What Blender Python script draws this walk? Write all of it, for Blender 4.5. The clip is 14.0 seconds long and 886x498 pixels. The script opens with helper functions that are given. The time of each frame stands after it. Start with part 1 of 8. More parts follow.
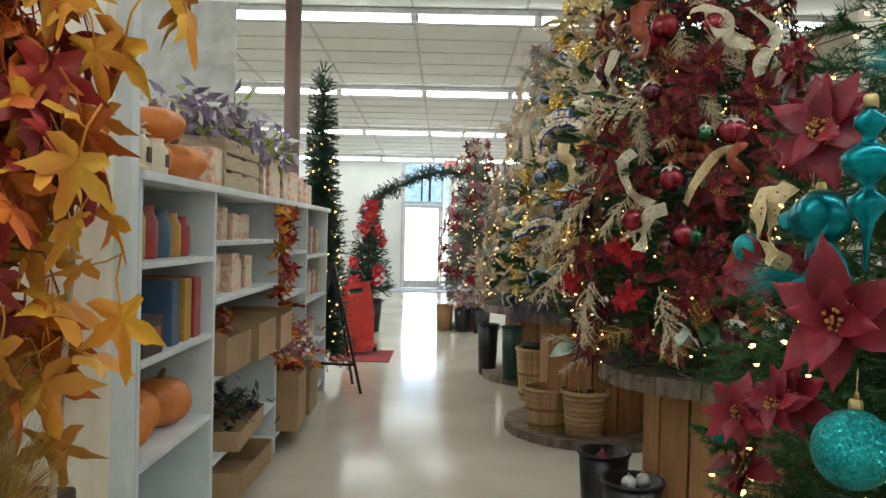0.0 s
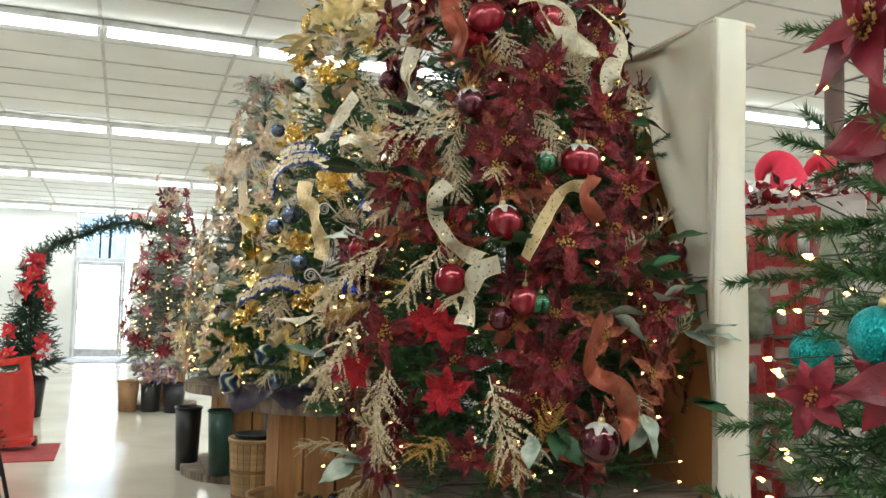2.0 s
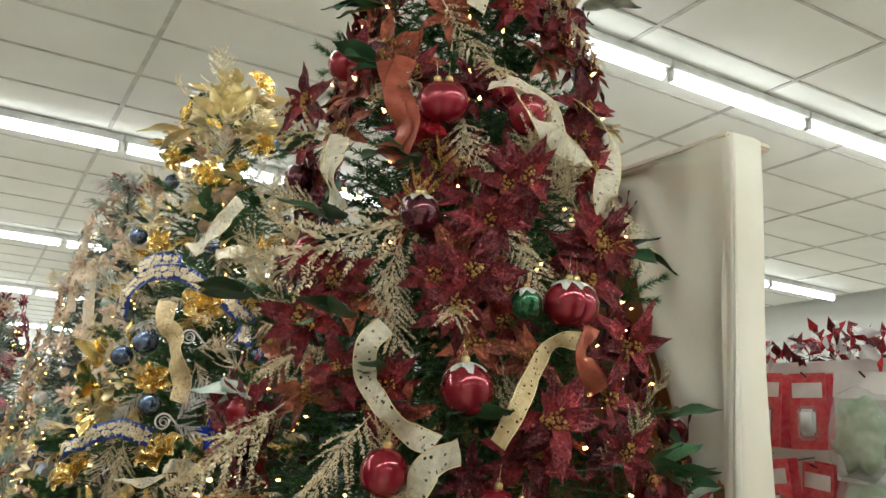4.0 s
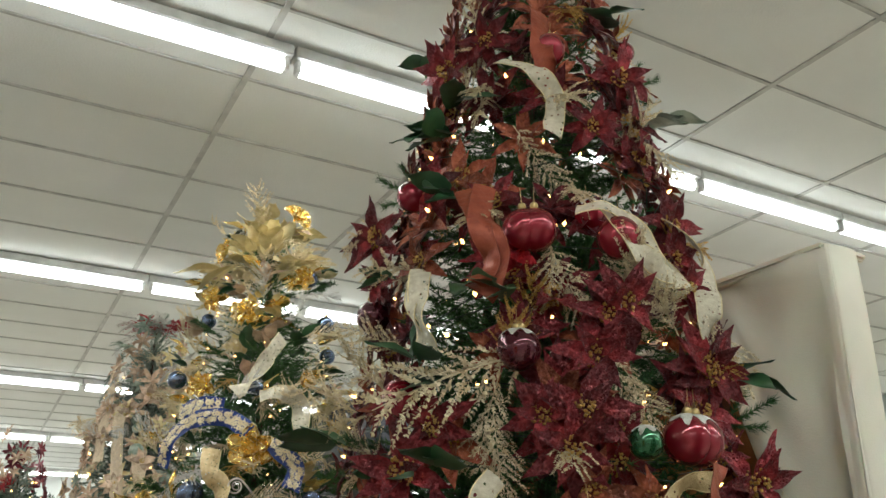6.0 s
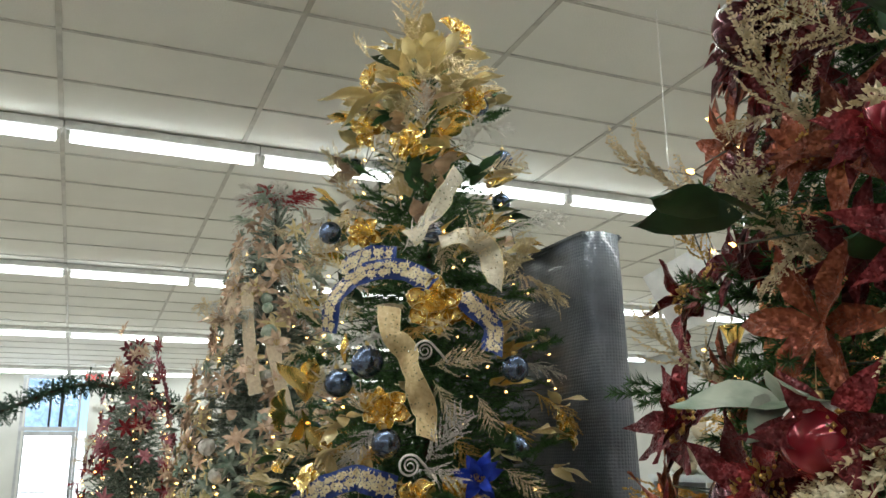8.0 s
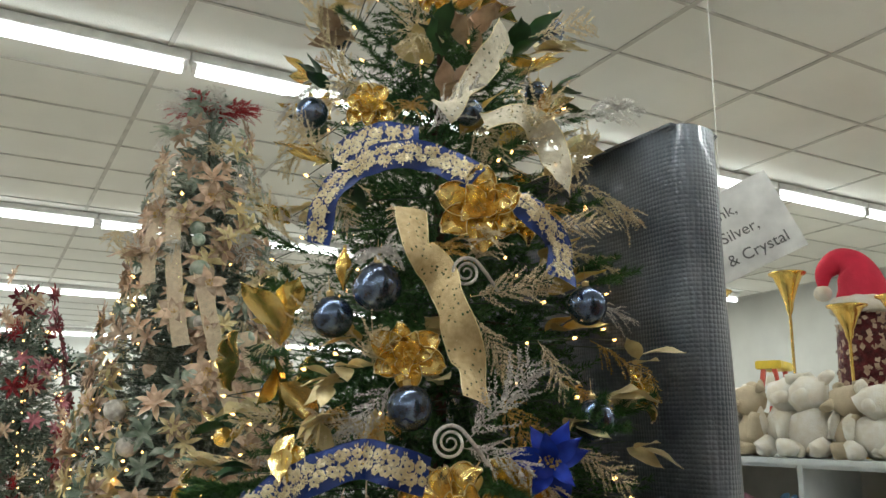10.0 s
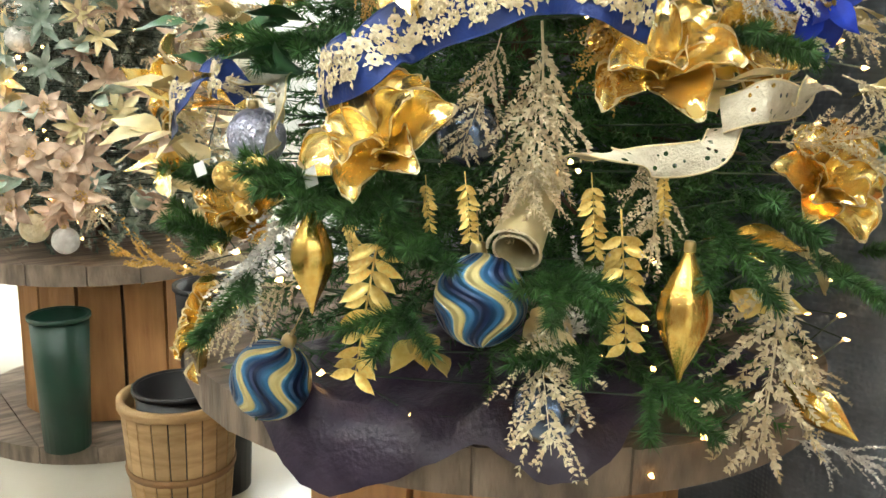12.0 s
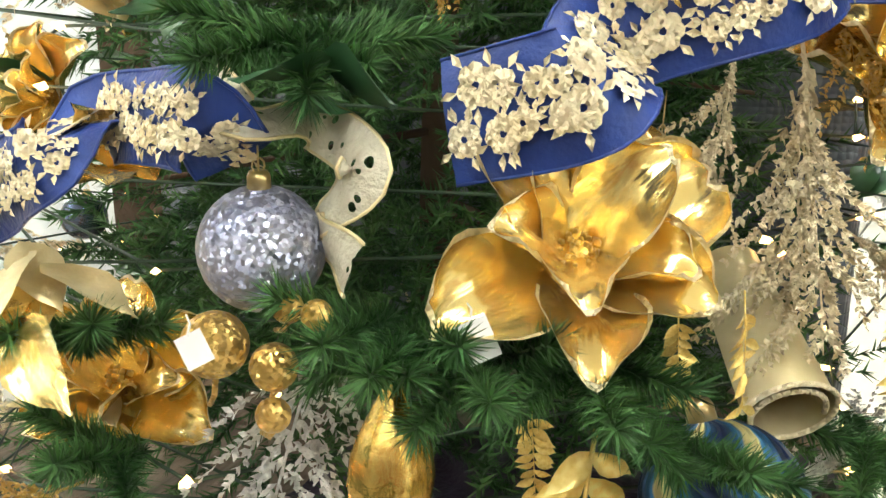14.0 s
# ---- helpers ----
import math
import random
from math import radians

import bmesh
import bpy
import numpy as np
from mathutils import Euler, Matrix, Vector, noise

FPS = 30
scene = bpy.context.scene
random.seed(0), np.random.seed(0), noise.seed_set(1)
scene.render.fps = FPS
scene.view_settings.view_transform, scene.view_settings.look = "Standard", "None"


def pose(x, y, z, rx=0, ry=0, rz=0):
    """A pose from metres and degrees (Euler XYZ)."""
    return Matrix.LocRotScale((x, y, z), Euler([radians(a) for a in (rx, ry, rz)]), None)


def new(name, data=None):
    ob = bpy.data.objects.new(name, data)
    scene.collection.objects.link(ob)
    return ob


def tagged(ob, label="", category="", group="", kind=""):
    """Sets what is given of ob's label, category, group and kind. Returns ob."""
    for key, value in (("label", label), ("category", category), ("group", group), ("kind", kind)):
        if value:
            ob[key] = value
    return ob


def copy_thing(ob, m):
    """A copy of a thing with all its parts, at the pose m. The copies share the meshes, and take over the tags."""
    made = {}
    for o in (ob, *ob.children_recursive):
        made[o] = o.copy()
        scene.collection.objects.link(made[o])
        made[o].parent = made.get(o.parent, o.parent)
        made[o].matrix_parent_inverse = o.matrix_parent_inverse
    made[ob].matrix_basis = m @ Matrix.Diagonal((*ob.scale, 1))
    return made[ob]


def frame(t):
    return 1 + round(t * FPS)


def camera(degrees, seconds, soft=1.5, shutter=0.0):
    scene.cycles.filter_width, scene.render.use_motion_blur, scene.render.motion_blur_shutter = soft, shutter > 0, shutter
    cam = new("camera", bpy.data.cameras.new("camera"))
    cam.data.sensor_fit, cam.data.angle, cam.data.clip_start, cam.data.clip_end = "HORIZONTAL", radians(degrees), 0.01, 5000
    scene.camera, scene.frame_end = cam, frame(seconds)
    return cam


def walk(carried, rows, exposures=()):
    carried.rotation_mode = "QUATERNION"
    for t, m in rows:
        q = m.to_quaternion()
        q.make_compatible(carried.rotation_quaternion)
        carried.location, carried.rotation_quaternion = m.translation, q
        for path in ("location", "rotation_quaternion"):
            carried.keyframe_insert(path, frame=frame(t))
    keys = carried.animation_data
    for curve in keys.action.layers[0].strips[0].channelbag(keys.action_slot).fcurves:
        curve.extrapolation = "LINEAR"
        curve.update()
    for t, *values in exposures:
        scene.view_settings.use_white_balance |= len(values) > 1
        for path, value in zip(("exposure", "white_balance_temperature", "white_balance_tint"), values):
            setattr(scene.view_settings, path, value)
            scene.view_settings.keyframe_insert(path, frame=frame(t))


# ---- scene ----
cam = camera(56.2, 14.0)
METRES, EYE, TILT, LEAN, TURN = 5.85, 1.45, -2.1, 0.0, 0.3
ROWS = [
    (0.0, 0.0, 0.0, 0.0, -0.02, 1.02, -1.3),
    (0.5, -0.0086, 0.0531, -0.0019, -5.53, 3.03, -0.78),
    (1.0, -0.0197, 0.1082, 0.0036, -18.22, 3.33, 0.87),
    (1.5, -0.0208, 0.1587, 0.0061, -19.93, 4.83, 1.48),
    (2.0, -0.0173, 0.2054, 0.0086, -21.25, 5.68, -0.78),
    (2.5, -0.0147, 0.2483, 0.0124, -22.65, 6.01, -1.65),
    (3.0, -0.0088, 0.2897, 0.0217, -27.71, 7.71, -1.86),
    (3.5, -0.0002, 0.3171, 0.0305, -29.68, 10.87, -2.58),
    (4.0, 0.007, 0.3341, 0.0377, -30.79, 14.5, -2.43),
    (6.5, -0.0158, 0.3888, 0.0496, -28.03, 22.9, 1.18),
    (7.0, -0.0167, 0.435, 0.0496, -22.16, 19.04, -0.01),
    (7.5, -0.0207, 0.4842, 0.0449, -22.35, 16.72, 0.78),
    (10.0, -0.0046, 0.6968, 0.053, -29.87, 14.06, 0.52),
    (10.5, 0.0049, 0.7326, 0.0475, -31.57, 8.06, -0.37),
    (11.0, 0.0092, 0.766, 0.0408, -33.24, 2.58, -1.34),
    (11.5, -0.0015, 0.8039, 0.0302, -34.47, -6.0, -1.32),
    (12.0, -0.0108, 0.8404, 0.0283, -39.05, -10.16, -0.12),
    (12.5, -0.0027, 0.8762, 0.0295, -45.17, -10.55, -0.69),
    (13.0, 0.0047, 0.913, 0.0319, -51.51, -10.21, -0.07),
    (13.5, 0.0056, 0.945, 0.0366, -62.15, -10.29, 0.67),
    (14.0, 0.0056, 0.9687, 0.0356, -66.95, -10.37, 0.85),
]
walk(cam, [(t, pose(0, 0, EYE, TILT, LEAN, TURN) @ pose(METRES * x, METRES * y, METRES * z, 90 + pitch, roll, yaw)) for t, x, y, z, yaw, pitch, roll in ROWS],
     [(0.0, -0.22, 6200, 10), (1.0, 0.12, 6200, 10), (1.5, 0.35, 6200, 10), (3.0, 0.38, 6200, 10), (4.0, 0.28, 6250, 10), (6.5, -0.12, 6200, 10), (7.5, -0.2, 6250, 10), (10.0, -0.22, 6300, 10), (11.0, 0.55, 6450, 10), (12.0, 1.1, 6400, 10), (12.5, 1.28, 6250, 10), (13.0, 1.28, 6250, 10), (14.0, 1.2, 6450, 10)])

# ---- world and light ----
world = bpy.data.worlds.new("sky")
scene.world = world
world.use_nodes = True
wn = world.node_tree.nodes
sky = wn.new("ShaderNodeTexSky")
sky.sky_type = "NISHITA"
sky.sun_disc = False
sky.sun_elevation, sky.sun_rotation = radians(40), radians(20)
world.node_tree.links.new(sky.outputs[0], wn["Background"].inputs[0])
wn["Background"].inputs[1].default_value = 0.15

CEIL0, FALL = 4.19, 0.0367          # ceiling height at y = 0 and its fall per metre towards the doors
LIGHT_ROWS = (-3.0, 1.3, 5.5, 9.0, 12.95, 16.9, 21.2)


def ceil_z(y):
    return CEIL0 - FALL * y


for ry in LIGHT_ROWS:
    lamp = bpy.data.lights.new("tube_light", "AREA")
    lamp.shape, lamp.size, lamp.size_y = "RECTANGLE", 18.0, 0.12
    lamp.energy, lamp.color = 168 if ry < 15 else 105, (0.97, 1.0, 0.95)
    ob = new("tube_light", lamp)
    ob.matrix_world = pose(1.0, ry, ceil_z(ry) - 0.19)

# ---- materials ----
def mat(name, col, rough=0.6, metal=0.0, col2=None, scale=8.0, bump=0.0, bscale=40.0, island=0.0, spec=0.5, transmission=0.0, alpha=1.0, coat=0.0, subsurf=0.0, rnd=0.0, detail=4.0, stretch=None):
    """Principled material with noise mottling between col and col2, optional fine bump and variation per island or per object."""
    m = bpy.data.materials.new(name)
    m.use_nodes = True
    nt = m.node_tree
    b = nt.nodes["Principled BSDF"]
    b.inputs["Roughness"].default_value = rough
    b.inputs["Metallic"].default_value = metal
    b.inputs["Specular IOR Level"].default_value = spec
    b.inputs["Transmission Weight"].default_value = transmission
    b.inputs["Alpha"].default_value = alpha
    b.inputs["Coat Weight"].default_value = coat
    b.inputs["Subsurface Weight"].default_value = subsurf
    tc = nt.nodes.new("ShaderNodeTexCoord")
    mp = nt.nodes.new("ShaderNodeMapping")
    nt.links.new(tc.outputs["Object"], mp.inputs[0])
    if stretch:
        mp.inputs["Scale"].default_value = stretch
    n = nt.nodes.new("ShaderNodeTexNoise")
    n.inputs["Scale"].default_value, n.inputs["Detail"].default_value = scale, detail
    nt.links.new(mp.outputs[0], n.inputs["Vector"])
    ramp = nt.nodes.new("ShaderNodeMapRange")
    ramp.inputs[1].default_value, ramp.inputs[2].default_value = 0.35, 0.65
    nt.links.new(n.outputs[0], ramp.inputs[0])
    mix = nt.nodes.new("ShaderNodeMix")
    mix.data_type = "RGBA"
    c2 = col2 or tuple(c * 0.75 for c in col)
    mix.inputs[6].default_value, mix.inputs[7].default_value = (*c2, 1), (*col, 1)
    nt.links.new(ramp.outputs[0], mix.inputs[0])
    out = mix.outputs[2]
    if island or rnd:
        if island:
            src = nt.nodes.new("ShaderNodeNewGeometry").outputs["Random Per Island"]
        else:
            src = nt.nodes.new("ShaderNodeObjectInfo").outputs["Random"]
        k = island or rnd
        mr = nt.nodes.new("ShaderNodeMapRange")
        mr.inputs[3].default_value, mr.inputs[4].default_value = 1 - k, 1 + k
        nt.links.new(src, mr.inputs[0])
        hs = nt.nodes.new("ShaderNodeHueSaturation")
        nt.links.new(mr.outputs[0], hs.inputs["Value"])
        nt.links.new(out, hs.inputs["Color"])
        out = hs.outputs[0]
    nt.links.new(out, b.inputs["Base Color"])
    if bump:
        n2 = nt.nodes.new("ShaderNodeTexNoise")
        n2.inputs["Scale"].default_value, n2.inputs["Detail"].default_value = bscale, 3
        nt.links.new(mp.outputs[0], n2.inputs["Vector"])
        bp = nt.nodes.new("ShaderNodeBump")
        bp.inputs["Strength"].default_value, bp.inputs["Distance"].default_value = bump, 0.01
        nt.links.new(n2.outputs[0], bp.inputs["Height"])
        nt.links.new(bp.outputs[0], b.inputs["Normal"])
    return m


def glow(name, col, strength):
    m = bpy.data.materials.new(name)
    m.use_nodes = True
    b = m.node_tree.nodes["Principled BSDF"]
    b.inputs["Base Color"].default_value = (*col, 1)
    b.inputs["Emission Color"].default_value = (*col, 1)
    b.inputs["Emission Strength"].default_value = strength
    return m


M_WALL = mat("wall_paint", (0.78, 0.79, 0.76), 0.7, col2=(0.70, 0.71, 0.68), scale=1.5, bump=0.1)
M_TILE = mat("ceiling_tile", (0.80, 0.80, 0.76), 0.85, col2=(0.72, 0.72, 0.68), scale=0.9, bump=0.25, bscale=90)
M_GRID = mat("ceiling_grid", (0.56, 0.55, 0.51), 0.6)
M_FLOOR = mat("waxed_floor", (0.61, 0.57, 0.48), 0.12, col2=(0.52, 0.48, 0.39), scale=1.2, bump=0.05, bscale=6, spec=0.6)
M_WHITE = mat("white_painted_wood", (0.74, 0.78, 0.78), 0.45, col2=(0.62, 0.67, 0.68), scale=5, bump=0.1)
M_METALWHITE = mat("white_enamel", (0.8, 0.8, 0.78), 0.4)
M_TUBE = glow("fluorescent_tube", (0.95, 1.0, 0.96), 7.0)
M_COLUMN = mat("brown_painted_steel", (0.22, 0.14, 0.12), 0.5, scale=3)
M_SPOOL = mat("weathered_spool_wood", (0.30, 0.23, 0.17), 0.75, col2=(0.13, 0.10, 0.075), scale=6, bump=0.6, bscale=25, stretch=(1, 6, 1))
M_DRUM = mat("orange_brown_plank", (0.50, 0.26, 0.10), 0.55, col2=(0.36, 0.17, 0.06), scale=5, bump=0.3, bscale=20, stretch=(4, 4, 0.6), rnd=0.2)
M_BARK = mat("brown_bark", (0.10, 0.065, 0.04), 0.9, bump=0.5)
M_NEEDLE = mat("green_needles", (0.08, 0.18, 0.055), 0.5, col2=(0.028, 0.082, 0.026), scale=14, island=0.5, spec=0.25)
M_NEEDLE_DK = mat("dark_green_needles", (0.03, 0.085, 0.04), 0.55, col2=(0.02, 0.055, 0.03), scale=14, island=0.4)
M_FROST = mat("frosted_green_needles", (0.34, 0.38, 0.32), 0.6, col2=(0.10, 0.17, 0.12), scale=16, island=0.5)
M_FLOCK = mat("flocked_grey_green", (0.38, 0.43, 0.37), 0.6, col2=(0.10, 0.16, 0.12), scale=12, island=0.5)

# ---- building helpers ----
def part(name, bm, material, parent=None, label="", smooth=True):
    me = bpy.data.meshes.new(name)
    bm.to_mesh(me)
    bm.free()
    return part_of(name, me, material, parent, label, smooth)


def part_of(name, me, material, parent=None, label="", smooth=True):
    if material and not me.materials:
        me.materials.append(material)
    if smooth:
        me.shade_smooth()
    ob = new(name, me)
    if parent:
        ob.parent = parent
    if label:
        ob["label"] = label
    return ob


def thing(name, m, label, category, group="", kind=""):
    ob = new(name)
    ob.empty_display_size = 0.05
    ob.matrix_world = m
    return tagged(ob, label, category, group, kind)


def box(bm, x0, x1, y0, y1, z0, z1, bevel=0.0):
    r = bmesh.ops.create_cube(bm, size=1.0)
    bmesh.ops.transform(bm, matrix=Matrix.Translation(((x0 + x1) / 2, (y0 + y1) / 2, (z0 + z1) / 2)) @ Matrix.Diagonal((x1 - x0, y1 - y0, z1 - z0, 1)), verts=r["verts"])
    if bevel:
        es = list({e for v in r["verts"] for e in v.link_edges})
        bmesh.ops.bevel(bm, geom=es, offset=bevel, segments=2, affect="EDGES")
    return bm


def boxes(*dims, bevel=0.0):
    bm = bmesh.new()
    for d in dims:
        box(bm, *d, bevel=bevel)
    return bm


def lathe(profile, n=24, close=False):
    """A solid of revolution from (radius, z) pairs."""
    bm = bmesh.new()
    rings = []
    for r, z in profile:
        if r < 1e-5:
            rings.append([bm.verts.new((0, 0, z))])
        else:
            rings.append([bm.verts.new((r * math.cos(2 * math.pi * i / n), r * math.sin(2 * math.pi * i / n), z)) for i in range(n)])
    for a, b in zip(rings, rings[1:]):
        for i in range(n):
            j = (i + 1) % n
            if len(a) == 1 and len(b) > 1:
                bm.faces.new((a[0], b[j], b[i]))
            elif len(b) == 1 and len(a) > 1:
                bm.faces.new((a[i], a[j], b[0]))
            elif len(a) > 1:
                bm.faces.new((a[i], a[j], b[j], b[i]))
    bmesh.ops.recalc_face_normals(bm, faces=bm.faces)
    return bm


def tube(bm, pts, r0, r1=None, n=6):
    """A round bar along pts, tapering from r0 to r1."""
    r1 = r0 if r1 is None else r1
    pts = [Vector(p) for p in pts]
    last = None
    for k, p in enumerate(pts):
        d = (pts[min(k + 1, len(pts) - 1)] - pts[max(k - 1, 0)]).normalized()
        a = d.orthogonal().normalized() if last is None else (last[1] - d * last[1].dot(d)).normalized()
        b = d.cross(a)
        r = r0 + (r1 - r0) * k / max(1, len(pts) - 1)
        ring = [bm.verts.new(p + r * (math.cos(2 * math.pi * i / n) * a + math.sin(2 * math.pi * i / n) * b)) for i in range(n)]
        if last:
            for i in range(n):
                bm.faces.new((last[0][i], last[0][(i + 1) % n], ring[(i + 1) % n], ring[i]))
        else:
            bm.faces.new(ring[::-1])
        last = (ring, a)
    bm.faces.new(last[0])
    return bm


def np_mesh(name, v, f):
    me = bpy.data.meshes.new(name)
    k = f.shape[1]
    me.vertices.add(len(v))
    me.vertices.foreach_set("co", np.ascontiguousarray(v, np.float32).ravel())
    me.loops.add(f.size)
    me.loops.foreach_set("vertex_index", np.ascontiguousarray(f, np.int32).ravel())
    me.polygons.add(len(f))
    me.polygons.foreach_set("loop_start", np.arange(0, f.size, k, dtype=np.int32))
    me.polygons.foreach_set("loop_total", np.full(len(f), k, dtype=np.int32))
    me.update(calc_edges=True)
    return me


def frames_along(dirs, rng):
    """Rotation matrices whose x axis follows each direction, with a random spin."""
    d = dirs / np.linalg.norm(dirs, axis=1, keepdims=True)
    up = rng.normal(size=d.shape)
    s = np.cross(d, up)
    s /= np.linalg.norm(s, axis=1, keepdims=True)
    return np.stack([d, s, np.cross(d, s)], axis=2)


def sprig(rng, length=0.26, needles=110, nlen=0.032, width=0.0026):
    """One fir twig along +x: needles as slim blades all round the stem, then the stem."""
    t = rng.uniform(0.02, 1.0, needles) * length
    a = rng.uniform(0, 2 * math.pi, needles)
    lean = rng.uniform(0.5, 1.1, needles)
    L = nlen * rng.uniform(0.7, 1.15, needles)
    d = np.stack([np.cos(lean), np.sin(lean) * np.cos(a), np.sin(lean) * np.sin(a)], 1)
    s = np.cross(d, rng.normal(size=d.shape))
    s /= np.linalg.norm(s, axis=1, keepdims=True)
    base = np.stack([t, np.zeros(needles), np.zeros(needles)], 1)
    v = np.concatenate([base - s * width * 0.5, base + s * width * 0.5, base + d * L[:, None]], 0)
    k = np.arange(needles)
    f = np.stack([k, k + needles, k + 2 * needles], 1)
    sv = np.array([[0, 0.003, 0], [0, -0.0015, 0.0026], [0, -0.0015, -0.0026], [length, 0, 0]])
    m = len(v)
    sf = np.array([[m, m + 1, m + 3], [m + 1, m + 2, m + 3], [m + 2, m, m + 3]])
    return np.concatenate([v, sv]), np.concatenate([f, sf])


def scatter(name, templates, pos, rot, scl, rng):
    """One mesh out of copies of small templates."""
    vs, fs, off = [], [], 0
    pick = rng.integers(0, len(templates), len(pos))
    for ti, (v, f) in enumerate(templates):
        ids = np.nonzero(pick == ti)[0]
        if not len(ids):
            continue
        w = np.einsum("nij,kj->nki", rot[ids] * scl[ids, None, None], v) + pos[ids, None, :]
        g = f[None] + (np.arange(len(ids)) * len(v))[:, None, None] + off
        vs.append(w.reshape(-1, 3))
        fs.append(g.reshape(-1, f.shape[1]))
        off += len(ids) * len(v)
    return np_mesh(name, np.concatenate(vs), np.concatenate(fs))

# ---- setting ----
X0, X1, Y0, Y1 = -9.0, 11.0, -6.0, 21.9
DOOR = (-1.15, 0.0)                   # door opening in the far wall
bm = boxes((X0, X1, Y0, Y1 + 0.3, -0.2, 0.0))
floor = tagged(part("floor", bm, M_FLOOR, smooth=False), "shiny waxed beige shop floor with ceiling light reflections", "floor", kind="structure")


def wall(name, *dims):
    return tagged(part(name, boxes(*dims), M_WALL, smooth=False), "plain off-white painted shop wall", "wall", kind="structure")


wall("wall_west", (X0 - 0.2, X0, Y0, Y1, 0, 4.7))
wall("wall_east", (X1, X1 + 0.2, Y0, Y1, 0, 4.7))
wall("wall_south", (X0 - 0.2, X1 + 0.2, Y0 - 0.2, Y0, 0, 4.7))
wall("wall_north", (X0 - 0.2, DOOR[0], Y1, Y1 + 0.2, 0, 3.7), (DOOR[1], X1 + 0.2, Y1, Y1 + 0.2, 0, 3.7), (DOOR[0], DOOR[1], Y1, Y1 + 0.2, 3.25, 3.7))


def build_ceiling():
    """Tiles of 1.22 x 0.61 m in a T-bar grid, falling slightly towards the doors, in one mesh."""
    bm = bmesh.new()
    xs = [0.79 + 1.22 * k for k in range(-8, 9)]
    ys = [5.85 + 0.625 * k for k in range(-19, 27)]
    for i, xa in enumerate(xs[:-1]):
        for j, ya in enumerate(ys[:-1]):
            g, yb, xb = 0.012, ys[j + 1], xs[i + 1]
            sag = 0.006 * noise.noise((xa * 1.7, ya * 1.9, 0.3))
            q = []
            for x, y in ((xa + g, ya + g), (xb - g, ya + g), (xb - g, yb - g), (xa + g, yb - g)):
                q.append(bm.verts.new((x, y, ceil_z(y) + 0.008)))
            c = bm.verts.new(((xa + xb) / 2, (ya + yb) / 2, ceil_z((ya + yb) / 2) + 0.002 + sag))
            for k in range(4):
                bm.faces.new((q[k], c, q[(k + 1) % 4]))
    tiles = part("ceiling", bm, M_TILE, smooth=False)
    tagged(tiles, "off-white acoustic ceiling tiles in a grey grid", "ceiling", kind="structure")
    bm = bmesh.new()

    def bar(xa, xb, ya, yb, h):
        v = [bm.verts.new((x, y, ceil_z(y) + dz)) for x in (xa, xb) for y in (ya, yb) for dz in (0, h)]
        for q in ((0, 1, 3, 2), (4, 6, 7, 5), (0, 4, 5, 1), (2, 3, 7, 6), (0, 2, 6, 4), (1, 5, 7, 3)):
            bm.faces.new([v[i] for i in q])
    for x in xs:
        bar(x - 0.016, x + 0.016, ys[0], ys[-1], 0.03)
    for y in ys:
        bar(xs[0], xs[-1], y - 0.009, y + 0.009, 0.026)
    tagged(part("ceiling_grid", bm, M_GRID, smooth=False), "grey metal ceiling grid bars", "ceiling grid", kind="structure")
    bm = boxes((X0 - 0.2, X1 + 0.2, Y0 - 0.2, Y1 + 0.2, 4.75, 4.9))
    tagged(part("roof", bm, M_WALL, smooth=False), "plain closed roof above the tiles", "roof", kind="structure")


build_ceiling()


def strip_light():
    """A bare strip fixture: white channel, two lamp holders, one tube."""
    t = thing("ceiling_light", Matrix(), "white strip light with one lit fluorescent tube", "ceiling light", "rows of ceiling lights")
    part("housing", boxes((-0.66, 0.66, -0.05, 0.05, -0.06, 0.0), bevel=0.006), M_METALWHITE, t, smooth=False)
    for s in (-1, 1):
        part("lamp_holder", boxes((s * 0.635 - 0.012, s * 0.635 + 0.012, -0.025, 0.025, -0.13, -0.06), bevel=0.004), M_METALWHITE, t, smooth=False)
    bm = bmesh.new()
    tube(bm, [(-0.62, 0, -0.11), (0.62, 0, -0.11)], 0.03, n=12)
    part("fluorescent_tube", bm, M_TUBE, t, "glowing white tube")
    return t


first = strip_light()
spots = [(0.255 + 1.33 * k, ry) for ry in LIGHT_ROWS for k in range(-6, 8)]
for k, (x, y) in enumerate(spots):
    p = pose(x, y, ceil_z(y) - 0.001, -math.degrees(math.atan(FALL)))
    if k == 0:
        first.matrix_world = p
    else:
        copy_thing(first, p)

